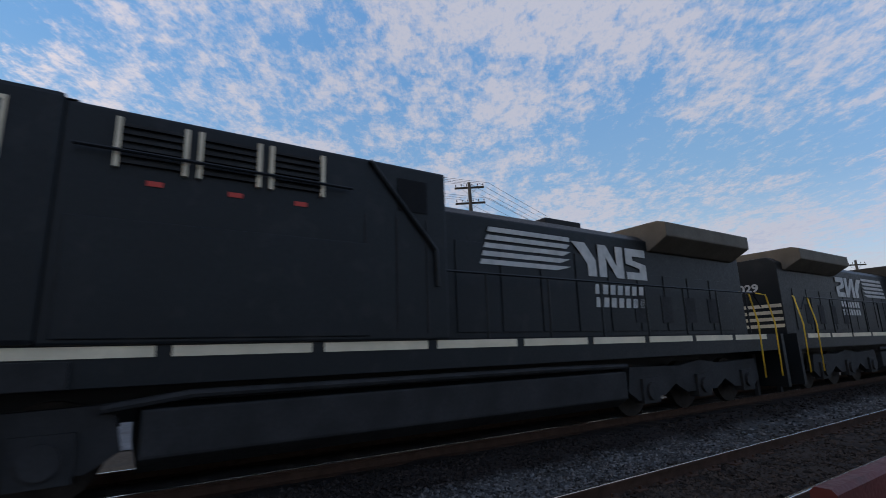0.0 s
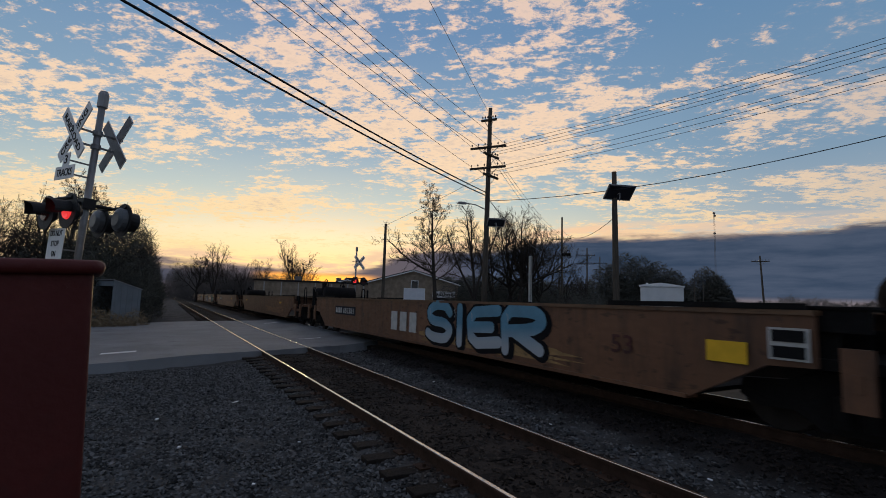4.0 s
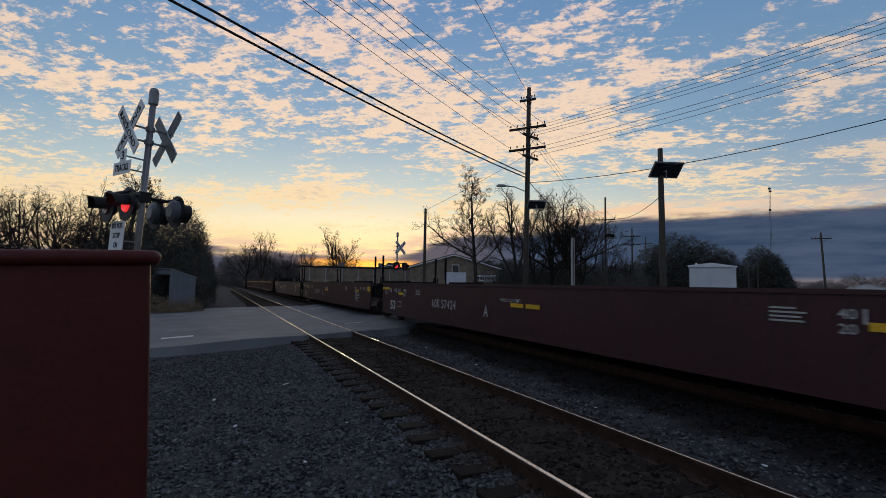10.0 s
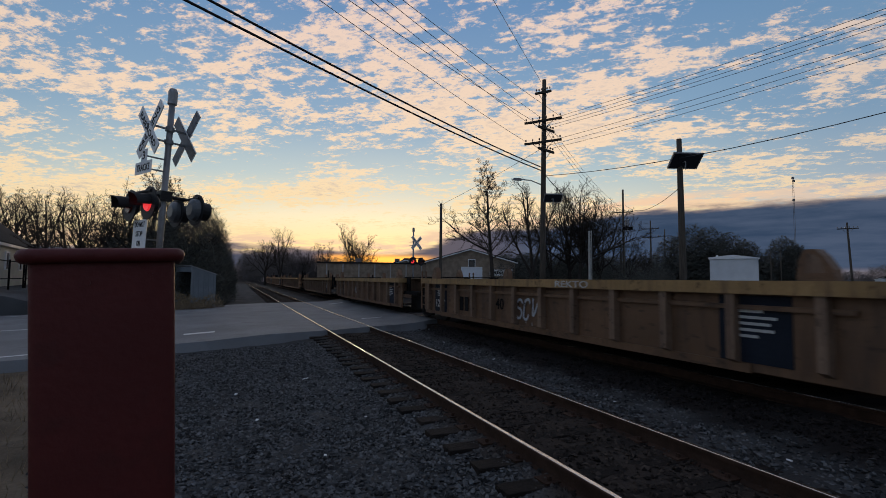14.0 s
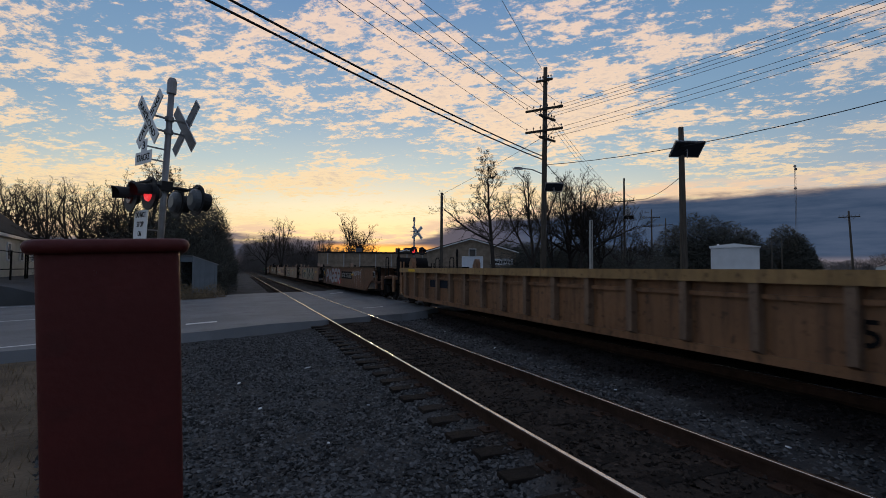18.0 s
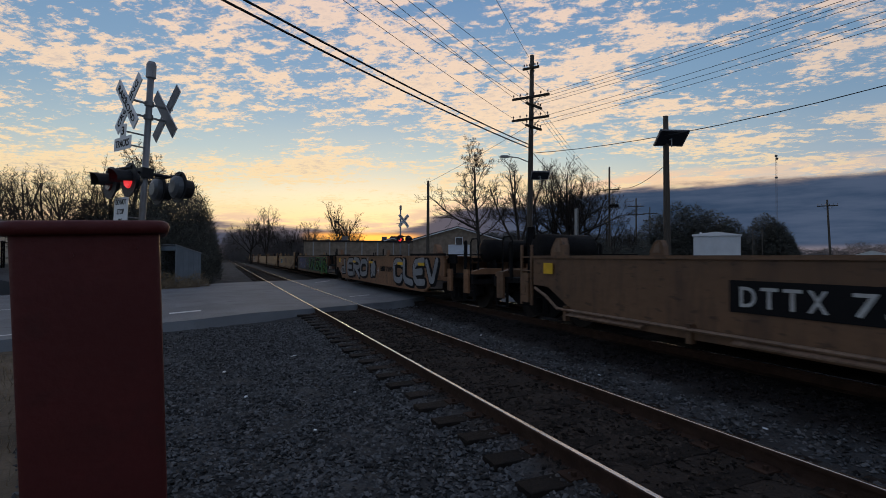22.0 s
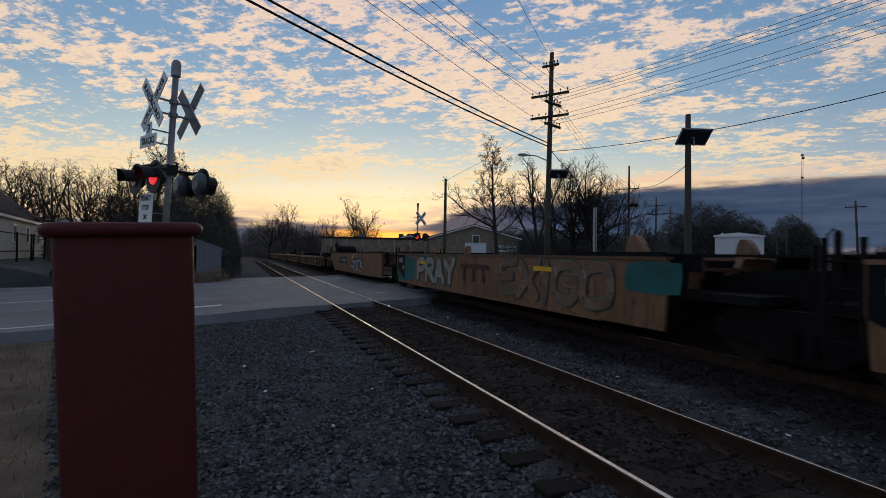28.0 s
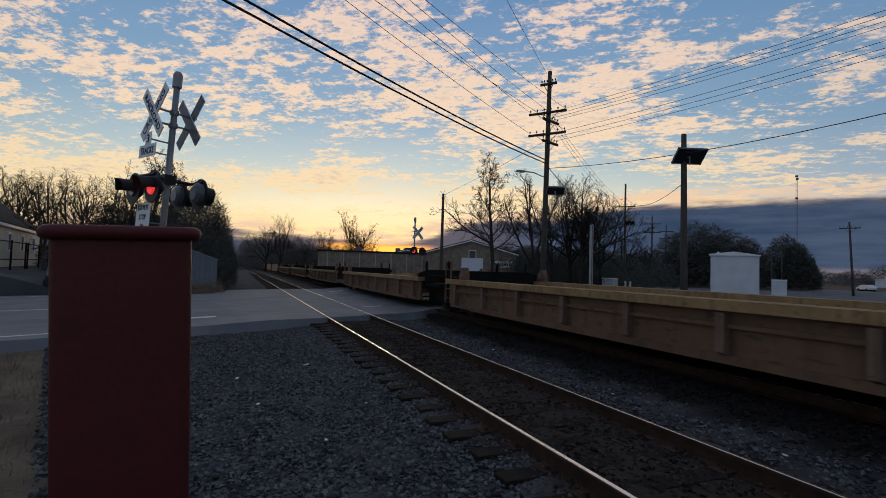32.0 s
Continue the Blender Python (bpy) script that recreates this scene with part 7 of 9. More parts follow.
P1, PA, PB = az(34.5, 32), az(89.0, 25), az(127.6, 36)
PQ = Vector((-15.0, 2.2, 0))           # pole on the near side, beyond the picture
PS, P2 = az(49.3, 27.6), az(43.4, 69)
Z1 = at_el(32, 22.28)
ZA, ZBP, ZS = at_el(25, 23.2), at_el(36, 19.4), at_el(27.6, 14.9)
z1a, z1b = at_el(32, 17.9), at_el(32, 15.6)
utility_pole(P1, Z1, (0.1, -0.2), "tall wooden utility pole with double cross arms and a street lamp", 0.2,
             [(z1a, 2.5, -54), (z1a - 0.55, 1.7, 20), (z1b, 2.5, -54), (z1b - 0.55, 1.7, 20), (Z1 - 0.9, 1.1, -54)], 0, (at_el(32, 9.3), 1.2, 0.68, -22, 0.55))
utility_pole(PA, ZA, (0.0, 0.55), "wooden utility pole with two cross arms and a solar panel", 0.2,
             [(ZA - 0.35, 2.3, 55), (ZA - 1.35, 2.3, 55)], 0, (at_el(25, 14.4), 1.35, 0.95, -58, -0.15))
utility_pole(PB, ZBP, (0.2, 0.4), "wooden utility pole with two cross arms", 0.19, [(ZBP - 0.35, 2.3, 52), (ZBP - 1.6, 2.3, 52)])
utility_pole(PS, ZS, (0.0, 0.1), "short wooden pole with a tilted solar panel", 0.19, (), 0, (at_el(27.6, 12.5), 1.55, 0.95, -20, 0.1), "solar_pole")
utility_pole(PQ, 12.6, (0, 0), "wooden utility pole behind the camera's side of the road", 0.19, [(11.9, 2.4, 60), (10.6, 2.4, 60)])
P3, P4, P5 = az(46.17, 100), az(47.56, 125), az(48.21, 150)
pole = utility_pole(P2, at_el(69, 10.0), (0, 0), "wooden utility pole with cross arm and transformer", 0.17, [(at_el(69, 7.5), 2.6, -50)], 0, (at_el(69, 5.7), 1.3, 0.7, -50, 0.6))
bm = B()
tube(bm, [(0, 0, -0.50), (0, 0, -0.46), (0, 0, 0.40), (0, 0, 0.48)], [0.24, 0.29, 0.29, 0.20], 14)
can = part("transformer", bm, M_ALU, pole, "grey drum transformer", m=pose(0.36, -0.30, at_el(69, 6.35) + 0.46))
for k in (-0.12, 0.12):
    bm = B()
    tube(bm, [(0, 0, 0.46), (0, 0, 0.72)], [0.05, 0.03], 6)
    part("bushing", bm, M_POLE, can, "dark bushing", m=pose(k, 0, 0))
for p, d, e in ((P3, 100, 6.5), (P4, 125, 5.5), (P5, 150, 4.2), (az(48.69, 180), 180, 3.6)):
    utility_pole(p, at_el(d, e), (0, 0), "distant wooden utility pole with a cross arm", 0.18, [(at_el(d, e) - 1.6, 3.0, -50), (at_el(d, e) - 3.2, 3.0, -50)])
PL = az(22.7, 40)
utility_pole(PL, at_el(40, 8.86), (0, 0), "bare wooden guy pole", 0.15)
utility_pole(az(43.1, 80), at_el(80, 4.4), (0, 0), "short dark pole with a box", 0.13, [(at_el(80, 3.9), 0.8, -50)])
PSM = az(63.1, 90)
utility_pole(PSM, at_el(90, 5.4), (-0.3, 0.3), "leaning wooden utility pole in the field", 0.17, [(at_el(90, 5.4) - 0.9, 2.4, -60)])
utility_pole(az(76.2, 110), at_el(110, 4.9), (0, 0), "distant bare wooden pole", 0.17)
PC1, PC2 = az(147, 75), az(164, 70)
utility_pole(PC1, at_el(75, 8.0), (0, 0), "distant wooden utility pole", 0.17, [(at_el(75, 8.0) - 0.5, 2.3, 50), (at_el(75, 8.0) - 1.6, 2.3, 50)])
utility_pole(PC2, at_el(70, 6.8), (0, 0), "distant wooden utility pole", 0.17, [(at_el(70, 6.8) - 0.5, 2.3, 50)])
utility_pole(az(117, 130), at_el(130, 2.7), (0, 0), "distant wooden utility pole", 0.17, [(at_el(130, 2.7) - 0.8, 3.2, 60)])


def arm_pts(p, z, length, turn, n):
    d = Vector((math.cos(radians(turn)), math.sin(radians(turn)), 0))
    return [p + d * (-length / 2 + 0.1 + (length - 0.2) * i / (n - 1)) + Vector((0, 0, z + 0.28)) for i in range(n)]


for za, zb, n in ((z1a - 0.55, ZA - 0.35, 4), (z1b - 0.55, ZA - 1.35, 3)):
    for a, c in zip(arm_pts(P1, za, 1.7, 20, n), arm_pts(PA, zb, 2.3, 55, n)):
        wire(a, c, 0.35)
for k, n in ((0.35, 4), (1.35, 3)):
    for a, c in zip(arm_pts(PA, ZA - k, 2.3, 55, n), arm_pts(PB, ZBP - (0.35 if k < 1 else 1.6), 2.3, 52, n)):
        wire(a, c, 0.3)
    for a, c in zip(arm_pts(PB, ZBP - (0.35 if k < 1 else 1.6), 2.3, 52, n), arm_pts(PC1, at_el(75, 8.0) - (0.5 if k < 1 else 1.6), 2.3, 50, n)):
        wire(a, c, 0.6)
wire(P1 + Vector((0, 0, at_el(32, 11.9))), PA + Vector((0, 0, at_el(25, 17.2))), 1.0, 0.02)
wire(PA + Vector((0, 0, at_el(25, 17.2))), PB + Vector((0, 0, at_el(36, 12.6))), 0.9, 0.02)
wire(PB + Vector((0, 0, at_el(36, 12.6))), PC1 + Vector((0, 0, at_el(75, 5.0))), 0.9, 0.02)
# over the tracks to the pole on the near side
for i, (a, c) in enumerate(zip(arm_pts(P1, z1a, 2.5, -54, 3) + arm_pts(P1, z1b, 2.5, -54, 2), arm_pts(PQ, 11.9, 2.4, 60, 3) + arm_pts(PQ, 10.6, 2.4, 60, 2))):
    wire(a, c, 0.5)
wire(P1 + Vector((0, 0, Z1 - 0.1)), PQ + Vector((5.0, -4.0, 13.4)), 0.4)
for k in (0.0, 0.22):
    wire(P1 + Vector((0, 0, at_el(32, 12.9) - k)), PQ + Vector((0, 0, 8.6 - 1.6 * k)), 0.55, 0.035, label="thick black cable strung over the tracks")
for k in (0, 1, 2):
    wire(P1 + Vector((0.3 * k - 0.3, 0, z1a + 0.2)), P2 + Vector((0.8 * k - 0.8, 0, at_el(69, 7.5) + 0.2)), 0.9)
    wire(P2 + Vector((0.8 * k - 0.8, 0, at_el(69, 7.5) + 0.2)), P3 + Vector((0.8 * k - 0.8, 0, at_el(100, 5.0))), 0.6, 0.02)
wire(P1 + Vector((0, 0, at_el(32, 12.5))), P2 + Vector((0, 0, at_el(69, 5.5))), 1.3, 0.025)
wire(PS + Vector((0, 0, at_el(27.6, 10.0))), P2 + Vector((0, 0, at_el(69, 8.6))), 1.2, 0.018)
wire(PL + Vector((0, 0, at_el(40, 8.7))), P1 + Vector((0, 0, at_el(32, 15.0))), 0.1, 0.012)

# street lamp on the tall pole
bm = B()
tube(bm, [(0, 0, 0), (-0.9, -0.35, 0.18), (-1.7, -0.65, 0.15)], 0.035, 8)
lamp = tagged(part("street_lamp", bm, M_ALU, None, m=pose(P1.x, P1.y, at_el(32, 10.9)) @ pose(0, 0, 0, 0, 0, -10)), "grey street lamp on a curved arm, unlit", "street lamp")
bm = B()
slab(bm, [(-0.35, 0), (0.25, 0), (0.3, 0.07), (0.1, 0.14), (-0.3, 0.12)], "y", -0.12, 0.12)
part("lamp_head", bm, M_ALU, lamp, "cobra-head lamp housing", bevel=0.01, m=pose(-1.95, -0.75, 0.05))

# ---------------------------------------------------------------- crossing signals
def crossbuck_blades(parent, z, turn, off, front=True):
    """Two crossed blades on a mast, with a plate behind; turn: the way they face."""
    base = pose(0, 0, z, 0, 0, turn)
    for k, word in ((1, "RAILROAD"), (-1, "CROSSING")):
        bm = B()
        box(bm, -0.61, 0.61, -0.008, 0.008, -0.115, 0.115)
        bl = part("crossbuck_blade", bm, M_WHITE, parent, "white crossbuck blade with black letters", m=base @ pose(0, off - 0.012 * k, 0, 0, k * 45, 0))
        bm = B()
        box(bm, -0.60, 0.60, 0.009, 0.013, -0.105, 0.105)
        part("blade_back", bm, M_SIGNBACK, bl, "dull grey back of the blade")
        part("lettering", text_mesh(word, 1.02, 0.12, M_INK, 0.01, name="lettering"), None, bl, m=pose(0, -0.011, 0, 90, 0, 0))


def flasher(parent, z, turn, xs, off, lit):
    base = pose(0, 0, z, 0, 0, turn)
    for x, on in zip(xs, lit):
        bm = B()
        tube(bm, [(0, 0, 0), (0, 0.02, 0)], 0.30, 24)
        tube(bm, [(0, 0.02, 0), (0, 0.12, 0), (0, 0.20, 0)], [0.16, 0.15, 0.06], 18)
        hd = part("signal_head", bm, M_BLACK, parent, "black signal lamp with round backboard", smooth=False, m=base @ pose(x, off, 0))
        bm = B()
        tube(bm, [(0, -0.03, 0), (0, 0.0, 0)], [0.135, 0.15], 20)
        part("red_lens", bm, M_RED if on else M_DULLRED, hd, "glowing red lens" if on else "dark red lens, unlit")
        bm = B()
        n = 14
        ring = []
        for i in range(n + 1):
            a = radians(-10) + radians(200) * i / n
            ring.append([bm.verts.new((0.165 * math.cos(a), 0.0, 0.165 * math.sin(a))), bm.verts.new((0.175 * math.cos(a), -0.34 + 0.10 * abs(math.cos(a)), 0.175 * math.sin(a) - 0.03))])
        for p, q in zip(ring, ring[1:]):
            bm.faces.new((p[0], q[0], q[1], p[1]))
        part("hood", bm, M_BLACK, hd, "black hood over the lens")


def lamp_backs(parent, z, turn, xs, off):
    """Lamps that face the other road, seen from behind: round grey housings."""
    base = pose(0, 0, z, 0, 0, turn)
    for x in xs:
        bm = B()
        tube(bm, [(0, 0, 0), (0, 0.02, 0)], 0.30, 24)
        hd = part("signal_head", bm, M_BLACK, parent, "black backboard of a lamp seen from behind", m=base @ pose(x, off, 0))
        bm = B()
        tube(bm, [(0, -0.12, 0), (0, -0.08, 0), (0, 0, 0)], [0.12, 0.20, 0.22], 20)
        part("lamp_housing", bm, M_LENSBACK, hd, "rounded grey lamp housing", smooth=False)
        bm = B()
        tube(bm, [(0, 0.02, 0), (0, 0.22, -0.02)], [0.17, 0.18], 16, False)
        part("hood", bm, M_BLACK, hd, "black hood over the lens")


def signal_mast(p, z0, h, face, name, label, lit, buck_z=4.15, lamp_z=2.95, both=True, lean=0.0):
    t = thing(name, label, "crossing signal", "crossing signals", pose(p.x, p.y, z0, 0, lean, 0))
    bm = B()
    tube(bm, [(0, 0, 0), (0, 0, h)], [0.062, 0.055], 14)
    part("mast", bm, M_ALU, t, "grey aluminium mast", smooth=True)
    bm = B()
    tube(bm, [(0, 0, h - 0.32), (0, 0, h - 0.30), (0, 0, h - 0.06), (0, 0, h)], [0.058, 0.085, 0.085, 0.06], 12)
    part("mast_cap", bm, M_ALU, t, "bell housing on the mast")
    bm = B()
    tube(bm, [(0, 0, 0), (0, 0, 0.35), (0, 0, 0.4)], [0.16, 0.14, 0.07], 12)
    part("mast_base", bm, M_ALU, t)
    crossbuck_blades(t, buck_z, face, -0.36)
    if both:
        crossbuck_blades(t, buck_z, face + 180, -0.30)
    bm = B()
    for z in (buck_z + 0.1, buck_z - 0.15):
        box(bm, -0.02, 0.02, -0.42, 0.42, z - 0.015, z + 0.015)
        tube(bm, [(0, 0, z - 0.04), (0, 0, z + 0.04)], 0.08, 10)
    part("blade_bracket", bm, M_ALU, t, m=pose(0, 0, 0, 0, 0, face))
    bm = B()
    for q in (-0.42, 0.42):
        tube(bm, [(-0.5, q, 0.0), (0.5, q, 0.0)], 0.03, 8)
    tube(bm, [(0, -0.42, 0), (0, 0.42, 0)], 0.035, 8)
    box(bm, -0.12, 0.12, -0.1, 0.1, -0.09, 0.09)
    part("lamp_arm", bm, M_BLACK, t, "black arm that carries the lamps", m=pose(0, 0, lamp_z + 0.22, 0, 0, face))
    flasher(t, lamp_z, face, (-0.40, 0.40), -0.42, lit)
    if both:
        lamp_backs(t, lamp_z, face, (-0.40, 0.40), 0.42)
    return t


PM = az(-7.9, 10.6)
ms = signal_mast(PM, -0.40, at_el(10.6, 18.84) + 0.40, -60, "crossing_signal", "level crossing signal mast with crossbucks and red lamps", (False, True), buck_z=at_el(10.6, 14.4) + 0.40, lamp_z=at_el(10.6, 7.0) + 0.40, lean=2.3)


def plate(parent, w, h, z, turn, off, words, x=0.0, lh=0.1):
    """A white sign plate with black lines of letters, held off the mast."""
    bm = B()
    box(bm, -w / 2, w / 2, -0.006, 0.006, -h / 2, h / 2)
    pl = part("sign_plate", bm, M_WHITE, parent, "white sign plate with black letters", m=pose(0, 0, z, 0, 0, turn) @ pose(x, off, 0))
    n = len(words)
    for i, wd in enumerate(words):
        zz = h / 2 - h * (i + 0.5) / n
        part("lettering", text_mesh(wd, min(w * 0.80, lh * 0.72 * len(wd)), lh, M_INK, 0.008, name="lettering"), None, pl, m=pose(0, -0.009, zz, 90, 0, 0))
    bm = B()
    box(bm, -0.015, 0.015, 0, -off, -0.012, 0.012)
    part("plate_bracket", bm, M_ALU, pl)
    return pl


zz = at_el(10.6, 11.0) + 0.40
plate(ms, 0.23, 0.23, zz + 0.16, -60, -0.40, ["3"], lh=0.15)
plate(ms, 0.69, 0.23, zz - 0.07, -60, -0.40, ["TRACKS"], lh=0.13)
plate(ms, 0.57, 0.70, at_el(10.6, 3.4) + 0.46, -60, -0.30, ["DO NOT", "STOP", "ON", "TRACKS"], x=-0.16, lh=0.10)
PF = az(19.47, 35)
signal_mast(PF, -0.3, at_el(35, 6.0) + 0.3, 20, "crossing_signal", "distant crossing signal mast with crossbuck and red lamps", (True, False), buck_z=at_el(35, 4.16) + 0.3, lamp_z=at_el(35, 2.0) + 0.3, both=False)

# ---------------------------------------------------------------- red bin beside the camera
def red_bin():
    """A square painted steel post that leans a little, with a rounded lid; the camera looks past it."""
    d = 1.30
    mid = az(-11.45, d + 0.13)
    top = at_el(d, 2.7)
    t = thing("red_post", "brick-red painted square steel post with a rounded lip on top", "post", m=pose(mid.x, mid.y, top, 0, 0, 6) @ pose(0, 0, 0, 0, -2.4, 0))
    bm = B()
    w0, w1 = 0.121, 0.135
    rings = []
    for z, w in ((-2.05, w0), (-1.2, (w0 + w1) / 2 + 0.001), (-0.028, w1)):
        ring = []
        for sx, sy in ((-1, -1), (1, -1), (1, 1), (-1, 1)):
            for k in range(4):                 # rounded corners
                a = math.atan2(sy, sx) - math.pi / 4 + k * math.pi / 6
                ring.append(bm.verts.new((sx * (w - 0.022) + 0.022 * math.cos(a), sy * (w - 0.022) + 0.022 * math.sin(a), z)))
        rings.append(ring)
    for p, q in zip(rings, rings[1:]):
        for i in range(16):
            bm.faces.new((p[i], p[(i + 1) % 16], q[(i + 1) % 16], q[i]))
    part("post_body", bm, M_POST, t, "brick-red painted steel body", smooth=True)
    bm = B()
    rings = []
    for z, w, r in ((-0.030, 0.135, 0.022), (-0.032, 0.146, 0.03), (-0.026, 0.153, 0.034), (-0.015, 0.156, 0.036), (-0.006, 0.153, 0.036), (-0.001, 0.145, 0.034), (0.0, 0.128, 0.03)):
        ring = []
        for sx, sy in ((-1, -1), (1, -1), (1, 1), (-1, 1)):
            for k in range(5):
                a = math.atan2(sy, sx) - math.pi / 4 + k * math.pi / 8
                ring.append(bm.verts.new((sx * (w - r) + r * math.cos(a), sy * (w - r) + r * math.sin(a), z)))
        rings.append(ring)
    for p, q in zip(rings, rings[1:]):
        for i in range(20):
            bm.faces.new((p[i], p[(i + 1) % 20], q[(i + 1) % 20], q[i]))
    bm.faces.new(rings[-1])
    part("lid", bm, M_POST, t, "red lid with a rounded lip", smooth=True)
    for x, z in ((0.085, -0.06), (-0.03, -0.075)):
        bm = B()
        tube(bm, [(x, -0.139, z), (x, -0.128, z)], 0.006, 8)
        part("rivet", bm, M_POST, t)
    return t


red_bin()
# end of a red painted rail low at the camera's side, seen at the start
bm = B()
slab(bm, [(-0.05, 0.80), (0.05, 0.80), (0.05, 0.90), (0.03, 0.92), (-0.03, 0.92), (-0.05, 0.90)], "y", -0.7, 0.7)
box(bm, -0.04, 0.04, -0.62, -0.54, -0.5, 0.82)
box(bm, -0.04, 0.04, 0.54, 0.62, -0.5, 0.82)
solid("red_guard_rail", bm, M_POST, "faded red painted guard rail beside the track", "guard rail", m=pose(0.98, -3.2, 0.05, 0, 0, 0))

# ---------------------------------------------------------------- trees
def bare_tree(seed, form):
    """Vertices and faces of a leafless tree ten metres high: limbs in one list, twigs in another.
    Forms: leader (one straight stem), vase (several upright stems), broad (short trunk, wide crown)."""
    rnd = random.Random(seed)
    limbs, fine = ([], []), ([], [])

    def stick(store, a, c, ra, rc, n):
        V, F = store
        d = (c - a).normalized()
        s = d.orthogonal().normalized()
        o = d.cross(s)
        k0 = len(V)
        for p, r in ((a, ra), (c, rc)):
            for i in range(n):
                t = i * math.tau / n
                V.append(tuple(p + (s * math.cos(t) + o * math.sin(t)) * r))
        for i in range(n):
            F.append((k0 + i, k0 + (i + 1) % n, k0 + n + (i + 1) % n, k0 + n + i))

    def run(p, d, ln, r, lev, steps, wob, up):
        """A tapering, wandering stem; returns its nodes as (place, way, radius, share of the length)."""
        out = []
        r_end = r * (0.35 if lev < 2 else 0.5)
        for k in range(steps):
            d = (d + Vector((rnd.gauss(0, 1), rnd.gauss(0, 1), rnd.gauss(0, 0.8))) * wob + Vector((0, 0, up))).normalized()
            q = p + d * ln / steps
            ra, rc = r + (r_end - r) * k / steps, r + (r_end - r) * (k + 1) / steps
            stick(limbs if lev < 2 else fine, p, q, max(ra, 0.008), max(rc, 0.006), 8 if lev == 0 else 5 if lev == 1 else 3)
            p = q
            out.append((p, d, rc, (k + 1) / steps))
        return out

    def side_way(d, tilt, around):
        s = d.orthogonal().normalized()
        s.rotate(Matrix.Rotation(around, 3, d))
        return (d * math.cos(radians(tilt)) + s * math.sin(radians(tilt))).normalized()

    def grow(p, d, ln, r, lev, up=0.07):
        steps = (7, 6, 5, 4, 3)[lev]
        nodes = run(p, d, ln, r, lev, steps, 0.13 + 0.02 * lev, up)
        if lev >= 4:
            return
        around = rnd.uniform(0, math.tau)
        for k, (q, w, rq, f) in enumerate(nodes):
            if k == 0 and lev < 3:
                continue
            for _ in range(2 if k == steps - 1 or rnd.random() < (0.55, 0.7, 0.65, 0.35)[lev] else 1):
                around += 2.4 + rnd.uniform(-0.5, 0.5)
                sub = ln * rnd.uniform(0.34, 0.60) * (1.15 - 0.55 * f)
                grow(q, side_way(w, rnd.uniform(28, 58), around), sub, rq * rnd.uniform(0.5, 0.7), lev + 1, 0.05)

    o = Vector((0, 0, 0))
    if form == "leader":
        nodes = run(o, Vector((0, 0, 1)), 7.9, 0.17, 0, 16, 0.05, 0.02)
        around = 2.6
        for k, (q, w, rq, f) in enumerate(nodes):
            if f < 0.36:
                continue
            for _ in range(1 if rnd.random() < 0.45 else 2):
                around += 2.4
                g = (f - 0.36) / 0.64
                ln = (2.6 - 0.9 * g) * rnd.uniform(0.65, 1.2)
                grow(q, side_way(w, 64 - 30 * g + rnd.uniform(-8, 8), around), ln, rq * 0.42, 1, 0.09)
        q = nodes[6]
        grow(q[0], Vector((-0.93, -0.2, 0.25)).normalized(), 4.0, 0.09, 1, 0.10)   # one long low limb
    elif form == "vase":
        nodes = run(o, Vector((0, 0, 1)), 1.7, 0.20, 0, 3, 0.03, 0.02)
        q = nodes[-1]
        n = rnd.choice((4, 5))
        for k in range(n):
            d = side_way(Vector((0, 0, 1)), rnd.uniform(9, 27), k * math.tau / n + rnd.uniform(-0.4, 0.4))
            stems = run(q[0], d, rnd.uniform(5.6, 7.2), 0.115, 1, 9, 0.06, 0.035)
            around = rnd.uniform(0, 6)
            for i, (p, w, rq, f) in enumerate(stems):
                if f < 0.25:
                    continue
                for _ in range(2):
                    around += 2.4
                    grow(p, side_way(w, rnd.uniform(28, 52), around), (2.1 - 1.0 * f) * rnd.uniform(0.7, 1.2), rq * 0.55, 2, 0.07)
    else:
        nodes = run(o, Vector((0, 0, 1)), 2.5, 0.24, 0, 4, 0.03, 0.02)
        around = 0.4
        for q, w, rq, f in nodes[2:]:
            for k in range(4 if f > 0.9 else 2):
                around += 1.9
                grow(q, side_way(Vector((0, 0, 1)), rnd.uniform(22, 60), around), rnd.uniform(3.9, 4.9), 0.095, 1, 0.07)
        grow(nodes[-1][0], Vector((0.1, 0.1, 1)).normalized(), 4.6, 0.11, 1, 0.05)
    return limbs, fine


def mesh_of(store, name, material):
    me = bpy.data.meshes.new(name)
    me.from_pydata(store[0], [], store[1])
    me.materials.append(material)
    me.update()
    return me


KINDS = {}


def tree(kind, p, height, turn=0.0, label="leafless winter tree with fine bare twigs", z=-0.46, group="bare trees"):
    """kind: seed and form. Alike trees share their meshes."""
    if kind not in KINDS:
        a, c = bare_tree(*kind)
        hi = float(np.percentile([v[2] for v in c[0]], 99.3))
        for st in (a, c):
            st[0][:] = [(x * 10 / hi, y * 10 / hi, w * 10 / hi) for x, y, w in st[0]]
        KINDS[kind] = (mesh_of(a, "trunk", M_BARK), mesh_of(c, "crown", M_TWIG))
    t = thing("bare_tree", label, "tree", group, Matrix.Translation((p.x, p.y, z)) @ pose(0, 0, 0, 0, 0, turn) @ Matrix.Scale(height / 10, 4))
    part("trunk", KINDS[kind][0], None, t, "dark bark trunk and limbs")
    part("crown", KINDS[kind][1], None, t, "crown of thin bare twigs")
    return t


K1, K2, K3, K4, K5, K6 = (11, "leader"), (23, "vase"), (37, "broad"), (41, "vase"), (59, "broad"), (71, "leader")


